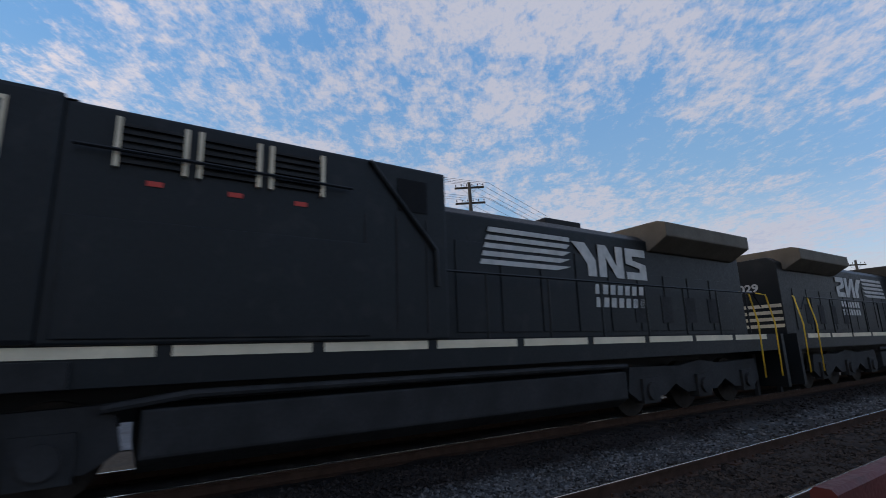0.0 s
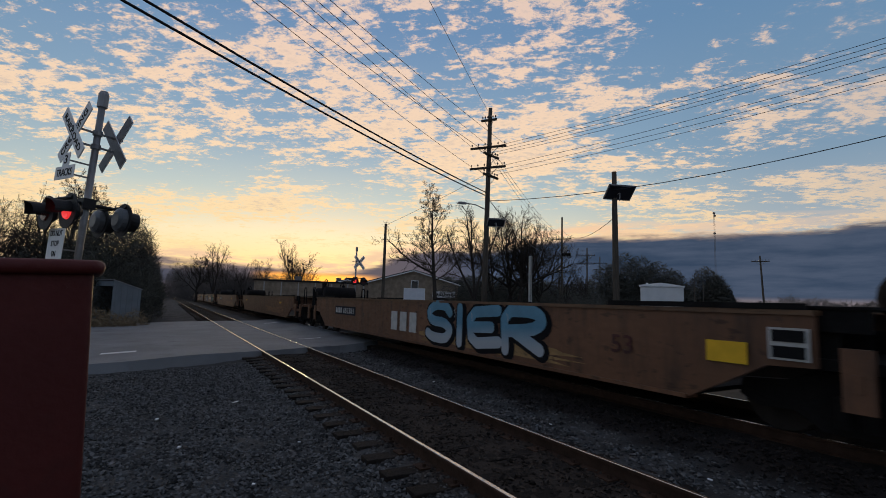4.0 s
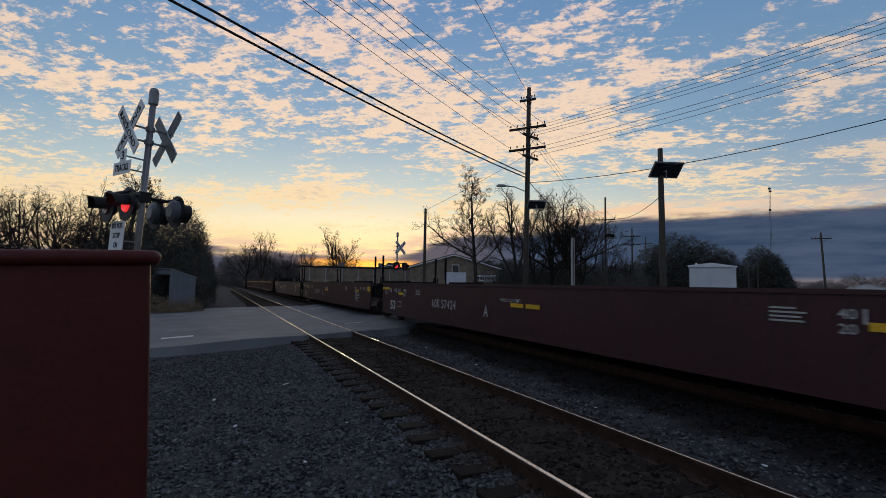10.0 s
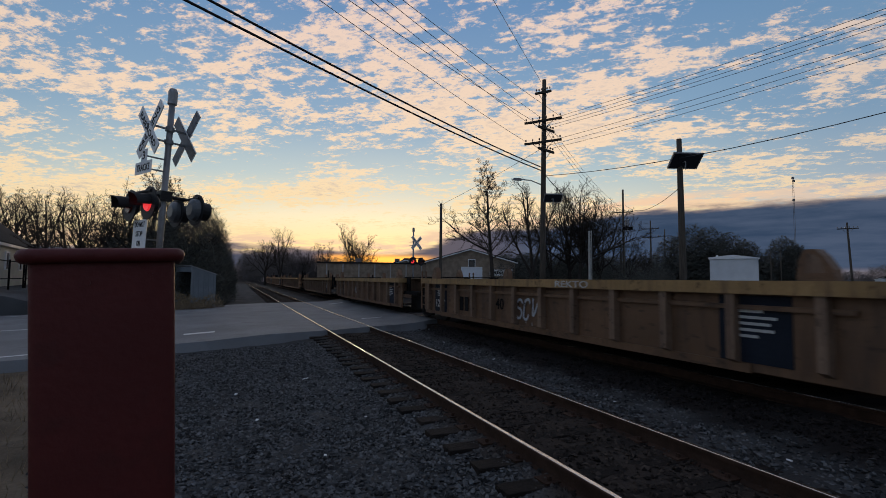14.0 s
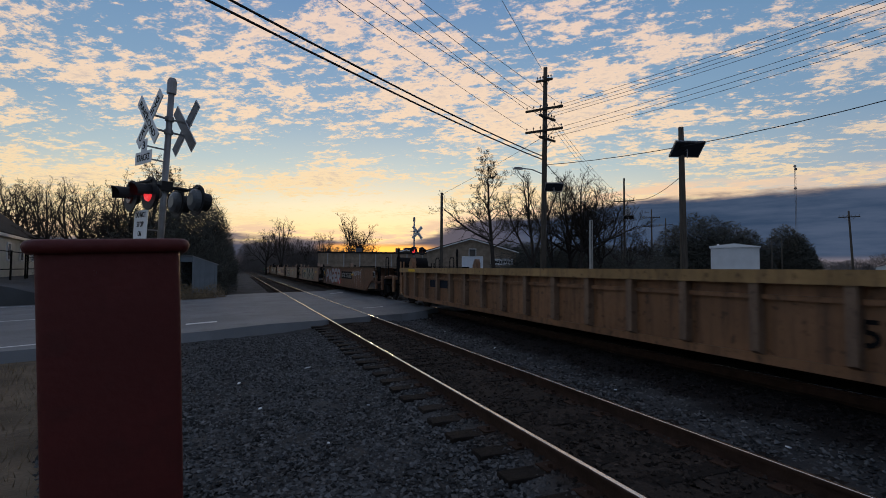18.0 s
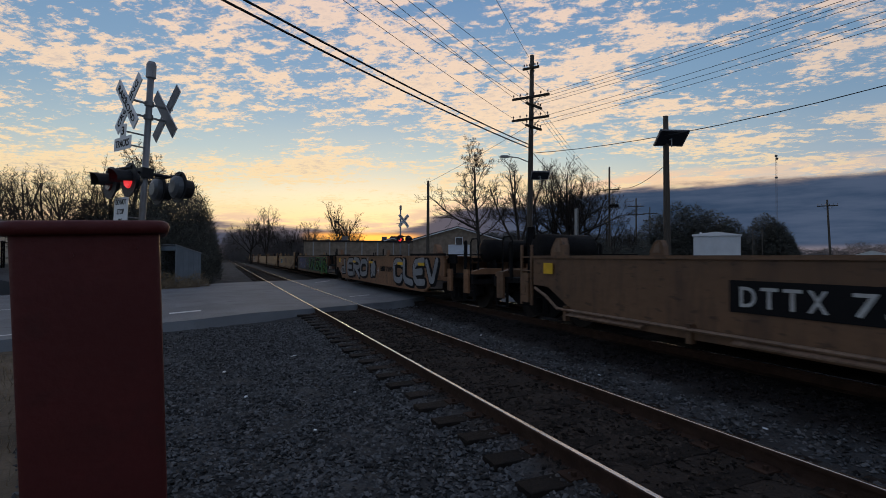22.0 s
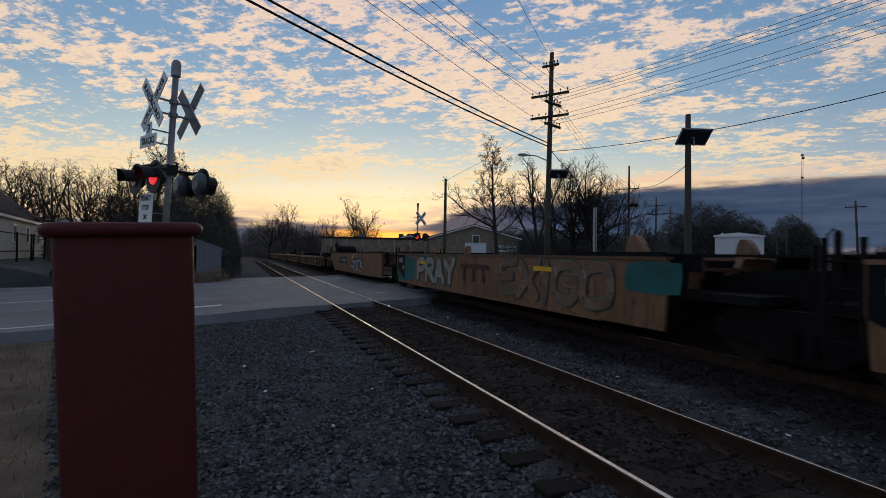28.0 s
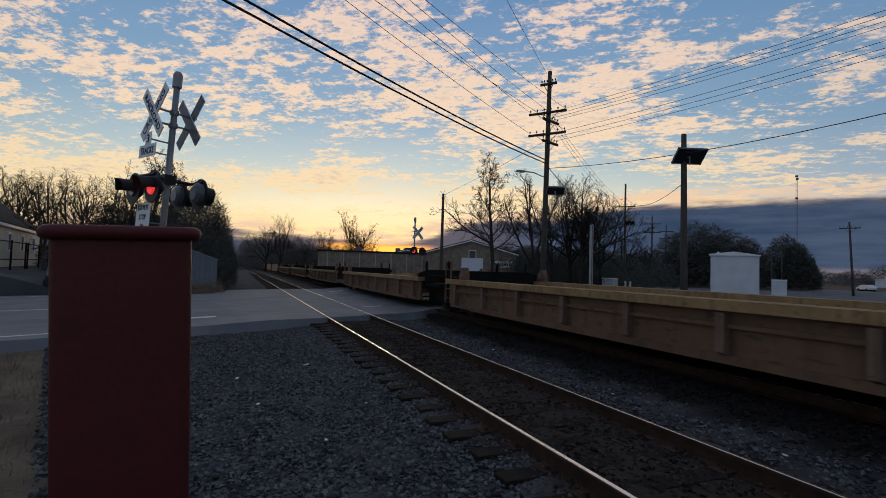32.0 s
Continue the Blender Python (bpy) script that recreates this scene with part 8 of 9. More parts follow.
def tr(a, d, el, kind, turn=0, label="leafless winter tree with fine bare twigs"):
    return tree(kind, az(a, d), at_el(d, el) + 0.46, turn, label)


tr(29.0, 48, 13.6, K1, -28, "tall leafless tree with a straight trunk and one long low limb")
tr(33.3, 52, 11.9, K2, 80, "leafless tree of several upright stems behind the utility pole")
tr(38.6, 56, 11.0, K3, 140, "broad round leafless tree behind the tall pole")
tr(39.9, 57, 10.0, K5, 75, "broad round leafless tree behind the tall pole")
tr(37.6, 58, 10.2, K3, 20)
tr(41.0, 60, 7.6, K5, 30, "smaller spreading leafless tree behind the tall pole")
tr(35.6, 60, 8.6, K4, 10)
tr(43.8, 80, 4.4, K5, 200)
tr(45.6, 88, 3.4, K2, 10)
tr(12.6, 95, 6.1, K4, 40, "leafless tree standing before the bright horizon")
tr(13.6, 97, 4.6, K5, 75, "leafless tree standing before the bright horizon")
tr(9.0, 110, 4.2, K2, 0)
tr(7.4, 120, 3.5, K4, 130)
tr(4.4, 110, 5.6, K2, 70)
tr(2.9, 115, 4.2, K5, 10)
tr(5.8, 125, 3.8, K3, 0)
for i, (a, d, el) in enumerate(((-20.0, 60, 7.5), (-18.6, 59, 7.9), (-16.8, 57, 8.1), (-14.9, 46, 7.9), (-13.2, 44, 7.4), (-11.9, 40, 8.0), (-10.2, 36, 10.8), (-8.2, 37, 9.4), (-21.8, 60, 7.8), (-24, 62, 7.8), (-6.2, 39, 8.8))):
    tr(a, d, el, (K3, K5, K2, K3, K5, K4, K6, K3, K5, K3, K2)[i], i * 47, "leafless tree in the row beyond the road")


def thicket(name, label, spots, seed, material, leaf=0.14, n=900, category="bushes", broad=0.2):
    """A dense mass of bare scrub: thin stems and small flecks. spots: x, y, radius, height."""
    rnd = random.Random(seed)
    V, F = [], []
    for x, y, r, h in spots:
        for _ in range(n):
            a, q = rnd.uniform(0, math.tau), r * math.sqrt(rnd.random())
            z = h * (1 - (q / r) ** 2 * 0.75) * rnd.random() ** 0.6
            c = Vector((x + q * math.cos(a), y + q * math.sin(a), z - 0.45))
            d = Vector((rnd.gauss(0, 1), rnd.gauss(0, 1), rnd.gauss(0.8, 0.8))).normalized()
            ln, w = leaf * rnd.uniform(1.5, 6.0), leaf * rnd.uniform(0.25, 1.0) * broad
            s = d.orthogonal().normalized() * w
            k = len(V)
            V += [tuple(c - s), tuple(c + s), tuple(c + d * ln)]
            F.append((k, k + 1, k + 2))
    me = bpy.data.meshes.new(name)
    me.from_pydata(V, [], F)
    me.materials.append(material)
    ob = new(name, me)
    return tagged(ob, label, category, kind="stuff")


def spots_at(rows):
    return [(d * math.sin(radians(a)), d * math.cos(radians(a)), r, at_el(d, el) + 0.46) for a, d, r, el in rows]


thicket("roadside_thicket", "dense dark thicket of scrub beside the track", spots_at([(-7.2, 33, 2.2, 6.2), (-5.2, 34, 2.4, 7.2), (-4.6, 36, 2.4, 8.6), (-2.8, 41, 2.0, 7.6), (-2.1, 48, 1.7, 6.2), (-2.1, 60, 2.0, 4.4), (-1.9, 75, 2.2, 3.6), (-9.6, 36, 2.5, 5.0)]), 3, M_BUSH, 0.13, 8000)
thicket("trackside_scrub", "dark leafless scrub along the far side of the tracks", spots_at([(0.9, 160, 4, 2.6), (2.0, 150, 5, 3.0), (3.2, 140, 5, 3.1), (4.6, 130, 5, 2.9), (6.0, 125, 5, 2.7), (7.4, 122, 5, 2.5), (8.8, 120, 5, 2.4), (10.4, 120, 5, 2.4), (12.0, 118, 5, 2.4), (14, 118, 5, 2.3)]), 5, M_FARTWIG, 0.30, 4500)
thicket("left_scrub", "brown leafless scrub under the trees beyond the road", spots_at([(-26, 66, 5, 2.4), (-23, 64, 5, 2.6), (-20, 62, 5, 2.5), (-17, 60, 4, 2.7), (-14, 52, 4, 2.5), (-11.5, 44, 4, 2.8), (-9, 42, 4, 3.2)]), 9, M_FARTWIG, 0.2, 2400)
thicket("right_woods", "dark wood beyond the field", spots_at([(48.4, 110, 6, 4.8), (50.2, 108, 6, 6.0), (51.8, 110, 6, 5.6), (53.4, 112, 6, 5.0), (54.9, 115, 5, 4.2), (58.0, 120, 5, 4.4), (59.0, 122, 4, 3.6), (45.0, 100, 7, 2.6), (42.0, 95, 7, 2.6), (30, 90, 6, 3.0), (33, 90, 6, 3.2), (36, 92, 7, 3.0), (39, 92, 7, 2.8)]), 13, M_BUSH, 0.15, 13000, broad=0.9)
thicket("undergrowth", "dark undergrowth beneath the leafless trees", spots_at([(30.2, 57, 2.4, 2.4), (32.6, 58, 2.6, 3.0), (35.2, 58, 2.6, 3.2), (37.4, 60, 2.6, 4.4), (39.4, 60, 2.6, 4.2), (41.6, 62, 2.8, 3.0), (44.0, 66, 3.0, 2.0), (46.2, 70, 3.0, 1.8)]), 31, M_BUSH, 0.085, 5000, broad=0.4)
thicket("dry_weeds", "brown dead weeds round the relay shed", spots_at([(-5.6, 29.2, 0.8, -1.6), (-4.4, 29.0, 0.8, -1.9), (-2.3, 29.5, 0.7, -1.7), (-3.3, 29.0, 0.7, -2.3)]), 33, M_BLADE, 0.05, 900, broad=0.5)
rows = []
rnd = random.Random(8)
for k in range(52):
    a = 61 + k * 2.05
    rows.append((a, 300 + rnd.uniform(-40, 60), 9 + rnd.uniform(0, 5), 0.75 + rnd.uniform(0, 1.1)))
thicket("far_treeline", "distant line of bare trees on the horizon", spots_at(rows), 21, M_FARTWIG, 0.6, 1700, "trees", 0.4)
rows = [(-30 - k * 6.5, 150 + rnd.uniform(-30, 40), 8 + rnd.uniform(0, 4), 2.5 + rnd.uniform(0, 2)) for k in range(24)]
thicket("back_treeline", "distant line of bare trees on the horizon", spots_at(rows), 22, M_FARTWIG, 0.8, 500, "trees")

# ---------------------------------------------------------------- buildings and tanks
def gable_house(name, label, p, turn, w, d, eave, ridge, wall, roof, category="building", windows=(), doors=(), z0=-0.46, group="", trim=M_WHITE, over=0.35):
    """w: along local x (the gable end faces -y), d: along y. windows and doors: (face, u, z, w, h)."""
    t = thing(name, label, category, group, pose(p.x, p.y, z0, 0, 0, turn))
    bm = B()
    slab(bm, [(-w / 2, 0), (w / 2, 0), (w / 2, eave), (0, ridge), (-w / 2, eave)], "y", 0, d)
    part("wall", bm, wall, t, "outer walls with the gable end")
    for s in (-1, 1):
        bm = B()
        slab(bm, [(s * (w / 2 + over), eave - over * (ridge - eave) / (w / 2) + 0.02), (0, ridge + 0.02), (0, ridge + 0.17), (s * (w / 2 + over), eave - over * (ridge - eave) / (w / 2) + 0.17)], "y", -0.3, d + 0.3)
        part("roof", bm, roof, t, "sloping roof side")
        bm = B()
        slab(bm, [(s * (w / 2 + over + 0.02), eave - (over + 0.07) * (ridge - eave) / (w / 2) - 0.1), (0, ridge - 0.1), (0, ridge + 0.06), (s * (w / 2 + over + 0.02), eave - (over + 0.07) * (ridge - eave) / (w / 2) + 0.06)], "y", -0.34, -0.31)
        part("barge_board", bm, trim, t, "pale board along the gable")
    for face, u, z, ww, hh, kind in [(*q, "window") for q in windows] + [(*q, "door") for q in doors]:
        bm = B()
        mt = M_PANE if kind == "window" else M_DOORW
        m = pose(u, -0.03, z) if face == "f" else pose(-w / 2 - 0.03, u, z, 0, 0, -90) if face == "l" else pose(w / 2 + 0.03, u, z, 0, 0, 90)
        box(bm, -ww / 2, ww / 2, -0.02, 0.05, -hh / 2, hh / 2)
        o = part(kind, bm, mt, t, "dark window" if kind == "window" else "pale panelled door", m=m)
        bm = B()
        for x0, x1, z0_, z1_ in ((-ww / 2 - 0.08, -ww / 2, -hh / 2, hh / 2), (ww / 2, ww / 2 + 0.08, -hh / 2, hh / 2), (-ww / 2 - 0.08, ww / 2 + 0.08, hh / 2, hh / 2 + 0.1), (-ww / 2 - 0.08, ww / 2 + 0.08, -hh / 2 - 0.08, -hh / 2)):
            box(bm, x0, x1, -0.05, 0.04, z0_, z1_)
        part("frame", bm, M_WHITE, o, "pale frame")
    return t


gb = az(26.2, 70)
g = gable_house("brick_hall", "brown brick hall with a low gable and a white door", gb, -26, 12.8, 24, 4.5, 6.3, M_BRICK, M_ROOF,
                windows=(("f", 0.2, 4.3, 0.9, 1.0),), doors=(("f", 0.2, 1.9, 2.9, 3.6),))
bm = B()
box(bm, -1.6, 1.6, -0.06, 0, -0.45, 0.45)
sg = part("sign_board", bm, M_WHITE, g, "white name board with dark letters", m=pose(4.4, -0.05, 3.0))
for k in range(8):
    bm = B()
    box(bm, -0.11, 0.11, -0.02, 0, -0.16, 0.16)
    part("mark_block", bm, M_INK, sg, m=pose(-1.2 + 0.34 * k, -0.07, 0))
# long low works behind the tracks
pl = az(8.5, 82)
t = thing("low_works", "long low brown works building with a flat roof", "building", m=pose(pl.x, pl.y, -0.46, 0, 0, -14))
bm = B()
box(bm, 0, 21, 0, 14, 0, 4.45)
part("wall", bm, M_BRICK, t, "plain brown wall")
bm = B()
box(bm, -0.15, 21.15, -0.15, 14.1, 4.45, 4.7)
part("parapet", bm, M_ROOF, t, "dark roof edge")
for k in range(8):
    bm = B()
    box(bm, -0.09, 0.09, -0.12, 0, 0, 4.4)
    part("pilaster", bm, M_CONC, t, "pale wall strip", m=pose(1.5 + 2.6 * k, 0, 0))
for k, w in ((6.5, 1.0), (13.2, 0.8), (15.0, 1.6)):
    bm = B()
    box(bm, -w / 2, w / 2, 3, 4.2, 4.7, 5.5)
    part("roof_vent", bm, M_SIGNBACK, t, "dark vent box on the roof", m=pose(k, 0, 0))
# shed behind the works, right of it
pl2 = az(18.6, 84)
gable_house("low_shed", "low brown shed with a shallow roof", pl2, -20, 9.5, 16, 3.9, 5.2, M_BRICK, M_ROOF)

# white tank-like cabin
pt = az(51.75, 44)
t = thing("equipment_hut", "white metal equipment hut with a shallow roof", "hut", m=pose(pt.x, pt.y, -0.46, 0, 0, -54))
bm = B()
box(bm, 0, 3.25, 0, 3.0, 0, 3.78)
part("wall", bm, M_TANK, t, "white sheet metal walls", bevel=0.03)
bm = B()
slab(bm, [(-0.1, 3.78), (3.35, 3.78), (3.35, 3.84), (1.6, 4.10), (-0.1, 3.90)], "y", -0.1, 3.1)
part("roof", bm, M_WHITE, t, "pale shallow roof")
for k in (0.5, 1.6):
    bm = B()
    tube(bm, [(0, 0, 0), (0, 0, 0.14), (0, 0, 0.2)], [0.09, 0.09, 0.03], 10)
    part("roof_vent", bm, M_WHITE, t, m=pose(k, 0.8, 3.93))
bm = B()
box(bm, 2.2, 2.9, -0.02, 0, 0.3, 2.3)
part("door", bm, M_TANK, t, "flush white door")
# white-painted post by the tracks
bm = B()
pw = az(39.9, 33)
box(bm, -0.16, -0.05, -0.06, 0.06, -0.4, at_el(33, 5.5))
tube(bm, [(0.07, 0, -0.4), (0.07, 0, at_el(33, 5.5) - 0.05), (0.03, 0, at_el(33, 5.5) + 0.04)], 0.035, 8)
for k in (0.6, 1.6, 2.6, 3.6):
    box(bm, -0.08, 0.06, -0.02, 0.02, k, k + 0.05)

solid("pale_post", bm, M_CONC, "pale twin steel post beyond the train", "post", bevel=0.02, m=pose(pw.x, pw.y, 0))

# gravel lot, small boxes and markers beyond the train
M_LOT = mat("grey_gravel_lot", (0.115, 0.116, 0.120), 0.9, vary=0.35, scale=0.25, fine=6, bump=0.5, dirt=(0.07, 0.068, 0.066))
sheet("gravel_lot", list(np.linspace(14, 130, 24)), list(np.linspace(-60, 75, 28)), lambda x, y: -0.435, M_LOT, "bare grey gravel lot beyond the railway", "lot")
for a, d, w, h in ((41.9, 60, 1.7, 1.5), (57.6, 70, 1.5, 1.9)):
    q = az(a, d)
    t = thing("utility_box", "small white utility box on the gravel lot", "utility box", m=pose(q.x, q.y, -0.46, 0, 0, -a))
    bm = B()
    box(bm, -w / 2, w / 2, -0.5, 0.5, 0, h)
    part("body", bm, M_TANK, t, "white sheet metal body", bevel=0.03)
    bm = B()
    slab(bm, [(-w / 2 - 0.08, h), (w / 2 + 0.08, h), (w / 2, h + 0.14), (-w / 2, h + 0.14)], "y", -0.58, 0.58)
    part("lid", bm, M_WHITE, t, "pale sloping lid")
for a, d in ((43.5, 62), (44.0, 62)):
    q = az(a, d)
    t = thing("marker_post", "short white marker post on the gravel lot", "post", m=pose(q.x, q.y, -0.46))
    bm = B()
    tube(bm, [(0, 0, 0), (0, 0, 1.25), (0, 0, 1.32)], [0.14, 0.14, 0.06], 10)
    part("post", bm, M_WHITE, t, smooth=True)
for a, d, e in ((57.0, 95, 3.0), (57.8, 95, 2.9)):
    utility_pole(az(a, d), at_el(d, e), (0, 0), "thin bare pole in the lot", 0.11)

# water tower
pwt = az(94.3, 170)
zt = at_el(170, 9.95)
t = thing("water_tower", "pale green water tower on thin legs", "water tower", m=pose(pwt.x, pwt.y, -0.46))
zb = at_el(170, 6.2) + 0.46
zm = at_el(170, 9.4) + 0.46
bm = B()
tube(bm, [(0, 0, zb), (0, 0, zb + 0.5), (0, 0, zb + 1.6), (0, 0, zb + 3.2), (0, 0, zm), (0, 0, zt + 0.46)], [0.3, 2.2, 3.2, 3.7, 3.7, 0.3], 28)
part("tank", bm, M_GREENTANK, t, "pale green riveted tank", smooth=True)
bm = B()
tube(bm, [(0, 0, zb + 3.1), (0, 0, zb + 3.35)], 4.2, 24)
part("walkway", bm, M_GREENTANK, t, "walkway round the tank")
for k in range(6):
    a = k * math.tau / 6
    bm = B()
    tube(bm, [(5.2 * math.cos(a), 5.2 * math.sin(a), 0), (3.5 * math.cos(a), 3.5 * math.sin(a), zb + 3.1)], 0.2, 6)
    part("leg", bm, M_GREENTANK, t, "thin braced leg")
bm = B()
tube(bm, [(0, 0, 0), (0, 0, zb + 0.4)], 0.55, 10)
part("riser", bm, M_GREENTANK, t, "central riser pipe")

# lattice mast
pm = az(59.0, 210)
zt = at_el(210, 10.1)
t = thing("radio_mast", "thin guyed radio mast with small drums", "radio mast", m=pose(pm.x, pm.y, -0.46))
bm = B()
for k in range(3):
    a = k * math.tau / 3
    tube(bm, [(0.25 * math.cos(a), 0.25 * math.sin(a), 0), (0.25 * math.cos(a), 0.25 * math.sin(a), zt)], 0.05, 4)
for k in range(60):
    a, c = k * 2.094, (k + 1) * 2.094
    tube(bm, [(0.25 * math.cos(a), 0.25 * math.sin(a), k * zt / 60), (0.25 * math.cos(c), 0.25 * math.sin(c), (k + 1) * zt / 60)], 0.025, 3, False)
part("lattice", bm, M_SIGNBACK, t, "thin steel lattice")
for k, off in ((0.99, -0.4), (0.965, 0.5), (0.79, -0.3)):
    bm = B()
    tube(bm, [(off * 0.5 - 0.2, 0, zt * k), (off * 0.5 + 0.2, 0, zt * k)], 0.42, 12)
    part("drum", bm, M_SIGNBACK, t, "small dark antenna drum")

# house, shed and fence on the left beyond the road
M_DRIVE = mat("old_dark_asphalt", (0.075, 0.078, 0.082), 0.8, vary=0.3, scale=0.6, fine=60, bump=0.3)
house = gable_house("cream_house", "cream sided house with a dark roof on a dark foundation", Vector((-15.2, 29.4, 0)), 9, 6.5, 20.5, 4.04, 6.7, M_SIDING, M_ROOF, "house",
                    windows=(("r", 9.4, 2.95, 0.8, 1.0), ("r", 13.4, 2.95, 0.8, 1.0), ("r", 17.6, 2.95, 0.8, 1.0)), over=0.12)
bm = B()
box(bm, -3.28, 3.28, -0.03, 20.53, 0, 1.35)
part("foundation", bm, M_ROOF, house, "dark block foundation")
bm = B()
box(bm, 3.34, 3.42, -0.3, 20.8, 3.84, 4.02)
part("fascia", bm, M_WHITE, house, "white board along the eave")
bm = B()
slab(bm, [(3.26, 1.33), (5.2, 1.05), (8.6, 0.0), (3.26, 0.0)], "y", -1.5, 26.0)
solid("driveway", bm, M_DRIVE, "dark asphalt drive rising to the cream house", "driveway", "structure", m=pose(-15.2, 29.4, -0.445, 0, 0, 9))


def relay_shed(p, turn):
    """A sheet metal hut with a roof falling to one side, its front open, the door swung back."""
    t = thing("relay_shed", "blue grey sheet metal relay shed with its door open", "shed", m=pose(p.x, p.y, -0.46, 0, 0, turn))
    hi, lo, w, d = 2.62, 2.18, 1.5, 1.5
    for y0, nm in ((0, "side_wall"), (d - 0.04, "side_wall")):
        bm = B()
        slab(bm, [(0, 0), (w, 0), (w, lo), (0, hi)], "y", y0, y0 + 0.04)
        wall = part(nm, bm, M_SHED, t, "sheet metal side under the falling roof")
    for k in range(5):
        bm = B()
        box(bm, -0.012, 0.012, -0.012, 0, 0.05, hi - 0.12 - (hi - lo) * (0.15 + 0.3 * k) / w)
        part("seam", bm, M_SHED, t, "standing seam", m=pose(0.15 + 0.3 * k, 0, 0))
    bm = B()
    box(bm, w - 0.04, w, 0.04, d - 0.04, 0, lo - 0.02)
    part("back_wall", bm, M_SHED, t, "sheet metal back")
    bm = B()
    slab(bm, [(-0.04, hi + 0.012), (w + 0.05, lo - 0.014), (w + 0.05, lo + 0.03), (-0.04, hi + 0.056)], "y", -0.04, d + 0.04)
    part("roof", bm, M_ALU, t, "thin pale metal roof edge")
    bm = B()
    box(bm, 0, 0.04, 0.04, d - 0.04, hi - 0.30, hi - 0.03)
    part("lintel", bm, M_SHED, t, "panel over the opening")
    bm = B()
    box(bm, 0.9, 1.3, 0.3, d - 0.3, 0.1, 1.7)
    part("equipment_rack", bm, M_DECK, t, "dark equipment rack inside")
    bm = B()
    box(bm, -0.95, 0, -0.02, 0.02, 0.12, hi - 0.34)
    door = part("door", bm, M_ALU, t, "pale metal door swung open", m=pose(-0.01, d - 0.02, 0, 0, 0, 12))
    bm = B()
    box(bm, -0.86, -0.82, -0.06, -0.02, 1.0, 1.2)
    part("handle", bm, M_DECK, door, "dark handle")
    return t


relay_shed(az(-4.34, 30.4), 36)
fence = thing("wire_fence", "steel pipe fence before the wall of the cream house", "fence", m=pose(-15.2, 29.4, -0.46, 0, 0, 9))
for k in (1.0, 5.4, 9.6, 10.3, 14.5, 18.6, 20.4):
    bm = B()
    tube(bm, [(4.1, k, 1.15), (4.1, k, 2.95)], 0.05, 8)
    part("fence_post", bm, M_DECK, fence, "dark steel post")
for z in (1.85, 2.86):
    for k0, k1 in ((1.0, 9.6), (10.3, 20.4)):
        bm = B()
        tube(bm, [(4.1, k0, z), (4.1, k1, z)], 0.032, 6)
        part("fence_rail", bm, M_DECK, fence, "dark steel rail")
# far low roofs in the field
for i, (a, d, w, e) in enumerate(((86, 200, 14, 1.1), (88.6, 180, 12, 0.9), (101, 260, 16, 1.3), (103.5, 250, 9, 1.6), (66, 260, 26, 0.7), (72, 280, 20, 0.5), (110, 300, 30, 1.0), (121, 280, 18, 1.2))):
    gable_house("far_house", "distant pale low building beyond the field", az(a, d), -a + 90 * (i % 2), w * 0.5, w, at_el(d, e) * 0.6 + 0.4, at_el(d, e) + 0.46, M_SIDING if i % 2 else M_TANK, M_ROOF if i % 3 else M_TANK, "building", group="distant buildings")
rnd = random.Random(77)
for i in range(14):                   # parked cars and trailers beyond the field
    q = az(64 + i * 2.6, 120 + rnd.uniform(-10, 40))
    t = thing("parked_car", "distant parked pale car beyond the field" if i % 3 else "distant parked dark car beyond the field", "car", "distant cars", pose(q.x, q.y, -0.46, 0, 0, rnd.uniform(0, 180)))
    if "carbody" not in C:
        bm = B()
        slab(bm, [(-2.1, 0.35), (2.1, 0.35), (2.15, 0.8), (1.4, 0.95), (0.8, 1.42), (-1.1, 1.45), (-1.9, 0.98), (-2.15, 0.85)], "y", -0.85, 0.85)
        C["carbody"] = finish(bm, "body", M_TANK, 0.06)
        bm = B()
        for x in (-1.35, 1.35):
            tube(bm, [(x, -0.9, 0.33), (x, 0.9, 0.33)], 0.33, 12)
        C["carwheels"] = finish(bm, "wheels", M_RUBBER)
    bd = part("body", C["carbody"], None, t)
    part("wheels", C["carwheels"], None, bd)
# dark car parked at the left by the fence
q = az(-14.5, 32)
t = thing("parked_car", "dark parked car by the wire fence", "car", m=pose(q.x, q.y, -0.16, 0, 0, 102))
bm = B()
slab(bm, [(-2.1, 0.35), (2.1, 0.35), (2.15, 0.8), (1.4, 0.95), (0.8, 1.42), (-1.1, 1.45), (-1.9, 0.98), (-2.15, 0.85)], "y", -0.85, 0.85)
part("body", bm, M_CAR, t, "dark glossy car body", bevel=0.06)
for x in (-1.35, 1.35):
    for y in (-0.86, 0.86):
        bm = B()
        tube(bm, [(x, y - 0.1, 0.33), (x, y + 0.1, 0.33)], 0.33, 16)
        part("wheel", bm, M_RUBBER, t, "black tyre")

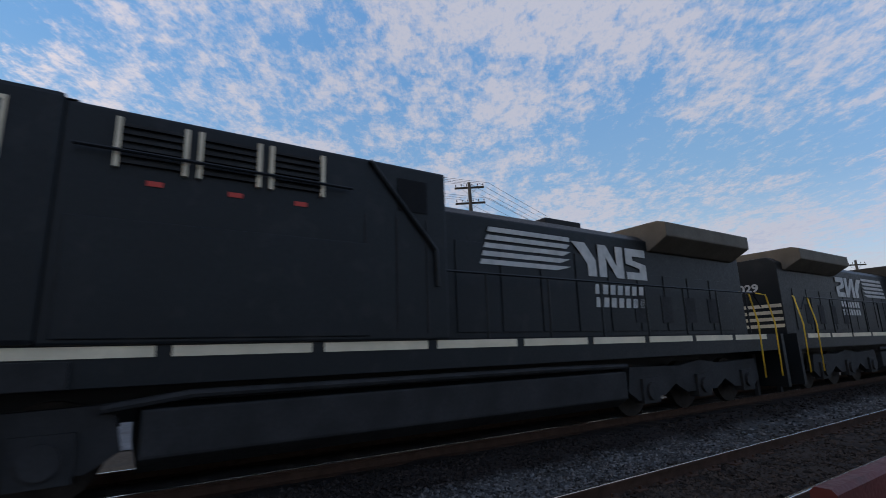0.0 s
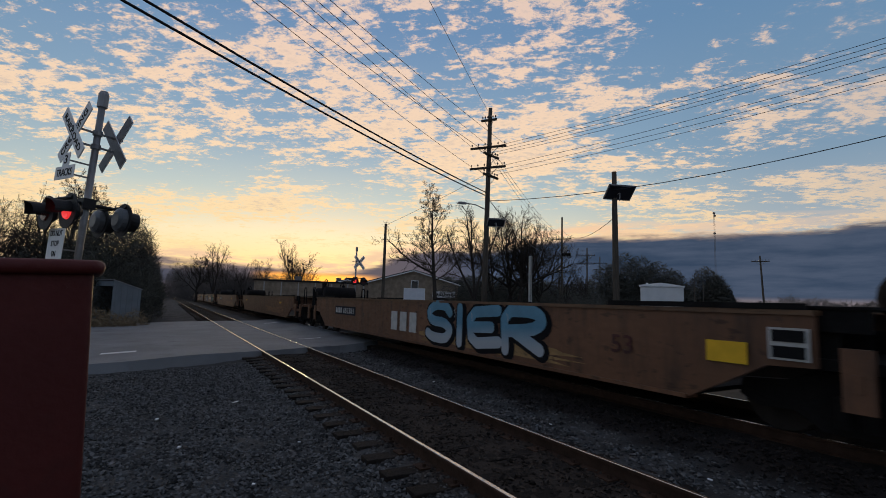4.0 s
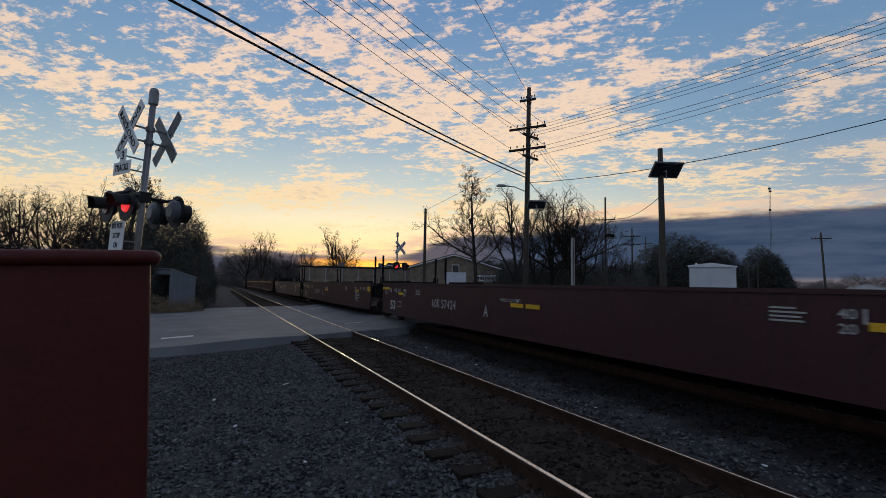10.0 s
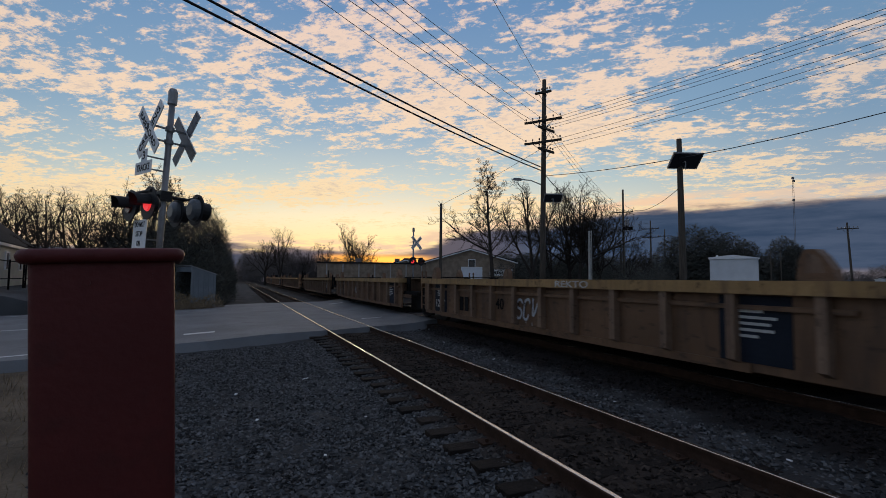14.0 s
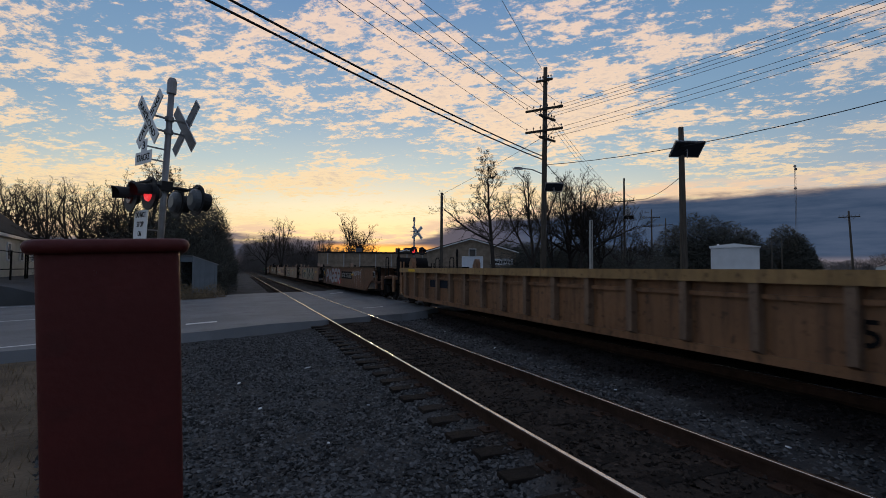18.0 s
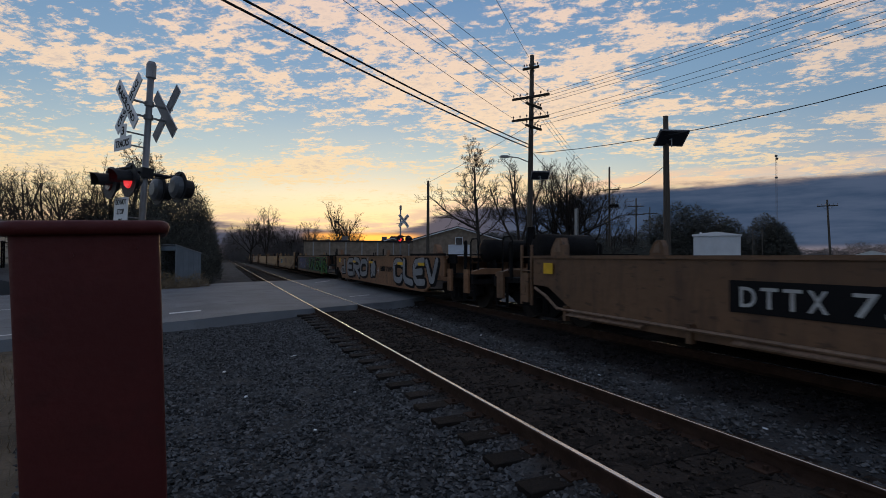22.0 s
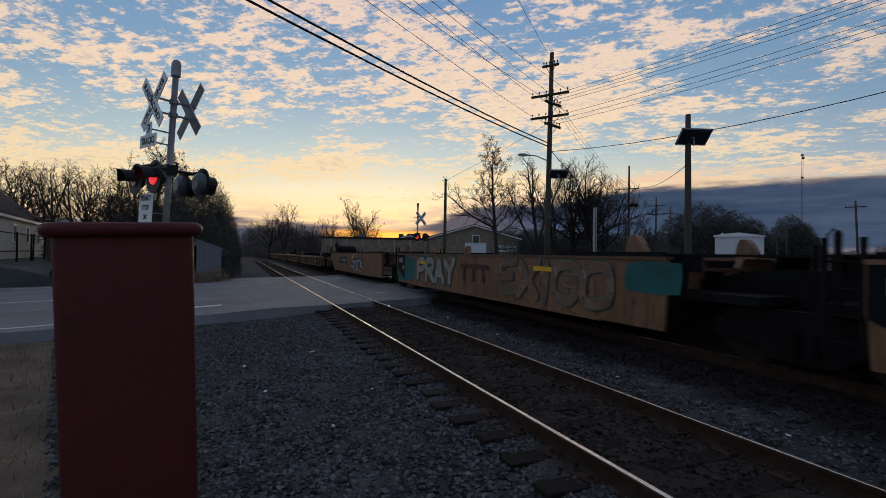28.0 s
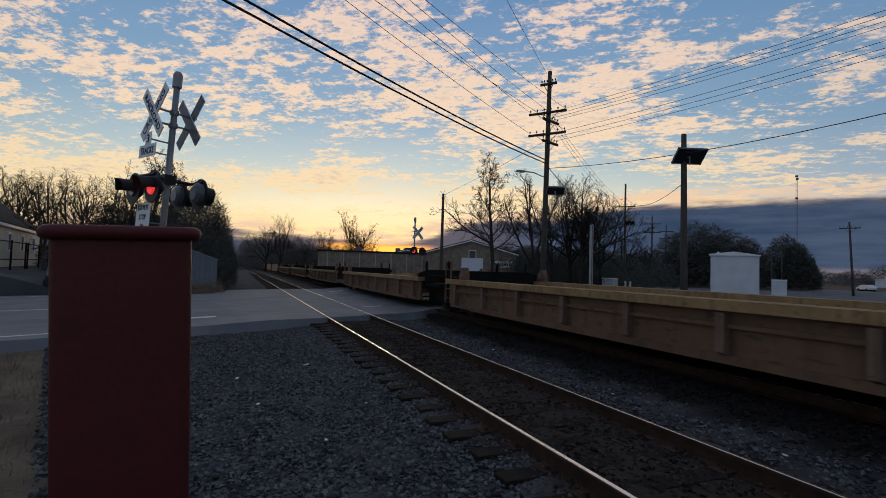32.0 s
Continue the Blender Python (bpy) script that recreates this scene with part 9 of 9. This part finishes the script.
# ---------------------------------------------------------------- loose stone, grass, ties
def stones(name, label, n, x0, x1, y0, y1, seed, s0, s1, keep=None):
    rnd = np.random.RandomState(seed)
    octa = np.array([(1, 0, 0), (-1, 0, 0), (0, 1, 0), (0, -1, 0), (0, 0, 1), (0, 0, -1)], float)
    fc = np.array([(0, 2, 4), (2, 1, 4), (1, 3, 4), (3, 0, 4), (2, 0, 5), (1, 2, 5), (3, 1, 5), (0, 3, 5)])
    x, y = rnd.uniform(x0, x1, n), rnd.uniform(y0, y1, n)
    if keep:
        ok = keep(x, y)
        x, y = x[ok], y[ok]
    k = len(x)
    s, a = rnd.uniform(s0, s1, k), rnd.uniform(0, 6.28, k)
    o = octa[None] * (s[:, None] * rnd.uniform((0.55, 0.55, 0.4), (1.2, 1.2, 0.8), (k, 3)))[:, None, :] + rnd.normal(0, 0.18, (k, 6, 3)) * s[:, None, None]
    ca, sa = np.cos(a)[:, None], np.sin(a)[:, None]
    V = np.stack([o[..., 0] * ca - o[..., 1] * sa + x[:, None], o[..., 0] * sa + o[..., 1] * ca + y[:, None], o[..., 2] + (np.array([bed(q) for q in x]) + s * 0.25)[:, None]], -1).reshape(-1, 3).tolist()
    F = (fc[None] + 6 * np.arange(k)[:, None, None]).reshape(-1, 3).tolist()
    me = bpy.data.meshes.new(name)
    me.from_pydata(V, [], F)
    me.materials.append(M_STONE)
    return tagged(new(name, me), label, "ballast stones", kind="stuff")


stones("ballast_stones", "loose crushed ballast stones beside the rails", 48000, -0.75, 2.9, 0.6, 14.0, 5, 0.010, 0.034, lambda x, y: y < 13.9 + SK * x)
stones("ballast_stones", "loose crushed ballast stones at the edge of the bed", 14000, -4.2, -0.75, 1.5, 13.5, 15, 0.012, 0.036, lambda x, y: (y < 13.9 + SK * x) & (x > -0.28 * y - 0.1))
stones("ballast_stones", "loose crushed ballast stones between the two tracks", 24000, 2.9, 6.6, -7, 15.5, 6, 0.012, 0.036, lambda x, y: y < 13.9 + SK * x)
stones("ballast_stones", "loose crushed ballast stones beside the rails", 26000, -0.75, 6.4, -10, 0.6, 7, 0.014, 0.038)
stones("ballast_stones", "loose crushed ballast stones farther along the rails", 9000, -0.75, 6.4, -26, -10, 8, 0.025, 0.055)
rnd = np.random.RandomState(4)
V, F = [], []
for _ in range(9000):
    x, y = rnd.uniform(-7.5, -0.5), rnd.uniform(0.2, 12.0)
    if y > 13.8 + SK * x or x > -0.28 * y + 0.1 or rnd.rand() < (x + 3.0) / 3.4:
        continue
    h, a = rnd.uniform(0.03, 0.13), rnd.uniform(0, 6.28)
    k = len(V)
    lean = rnd.normal(0, 0.06, 2)
    zg = -0.40
    V += [(x - 0.006 * math.cos(a), y - 0.006 * math.sin(a), zg), (x + 0.006 * math.cos(a), y + 0.006 * math.sin(a), zg), (x + lean[0], y + lean[1], zg + h + 0.06)]
    F.append((k, k + 1, k + 2))
me = bpy.data.meshes.new("dry_grass")
me.from_pydata(V, [], F)
me.materials.append(M_BLADE)
tagged(new("dry_grass", me), "short dead grass on the verge", "grass", kind="stuff")
# a few pale bits of litter on the stones
rnd = random.Random(12)
for x, y in ((1.21, 9.2), (0.3, 6.8), (0.9, 5.2), (1.6, 6.3), (0.05, 8.4), (5.2, 9.4), (5.0, 5.5), (5.3, 12.4), (4.95, 3.1)):
    bm = B()
    s = 0.05 if (x, y) == (1.21, 9.2) else rnd.uniform(0.015, 0.03)
    slab(bm, [(-s, -s * 0.6), (s * 0.8, -s * 0.7), (s * 1.1, s * 0.4), (-s * 0.4, s)], "z", 0.0, 0.012)
    solid("litter", bm, M_WHITE, "scrap of pale litter lying on the ballast", "litter", m=pose(x, y, bed(x) + 0.03, 8, 12, rnd.uniform(0, 360)))

bm = B()
box(bm, -1.3, 1.3, -0.11, 0.11, -0.18, 0.0)
tie_mesh = finish(bm, "tie", M_TIE, 0.012)
bm = B()
for x in (-0.752, 0.752):
    box(bm, x - 0.17, x + 0.17, -0.09, 0.09, 0.0, 0.016)
    for k in (-0.1, 0.1):
        box(bm, x + k - 0.015, x + k + 0.015, -0.05, -0.02, 0.016, 0.05)
plate_mesh = finish(bm, "tie_plates", M_RUST)
rnd = random.Random(3)
y = -60.0
while y < 90:
    if not (14.2 + SK * XC < y < 31.6 + SK * XC):
        o = part("tie", tie_mesh, None, track_a, m=pose(XC + rnd.uniform(-0.04, 0.04), y, -0.148, 0, 0, rnd.uniform(-1, 1)))
        part("tie_plate", plate_mesh, None, o)
    y += 0.53
bm = B()
y = -60.0
while y < 90:
    if not (14.2 + SK * XF < y < 31.6 + SK * XF):
        box(bm, XF - 1.3, XF + 1.3, y - 0.11, y + 0.11, ZF - 0.3, ZF - RAIL_H + 0.012)
    y += 0.53
o = part("ties", bm, M_TIE, track_b, "dark wooden ties under the train")
o["kind"] = "stuff"


# ---------------------------------------------------------------- what moves
def motions():
    """The train rolls past at an even speed."""
    for ob, mid, *turn in UNITS:
        walk(ob, [(t, pose(XF, mid - SPEED * t, ZF, 0, 0, turn[0] if turn else 0)) for t in (0.0, 16.0, 32.0)])


motions()
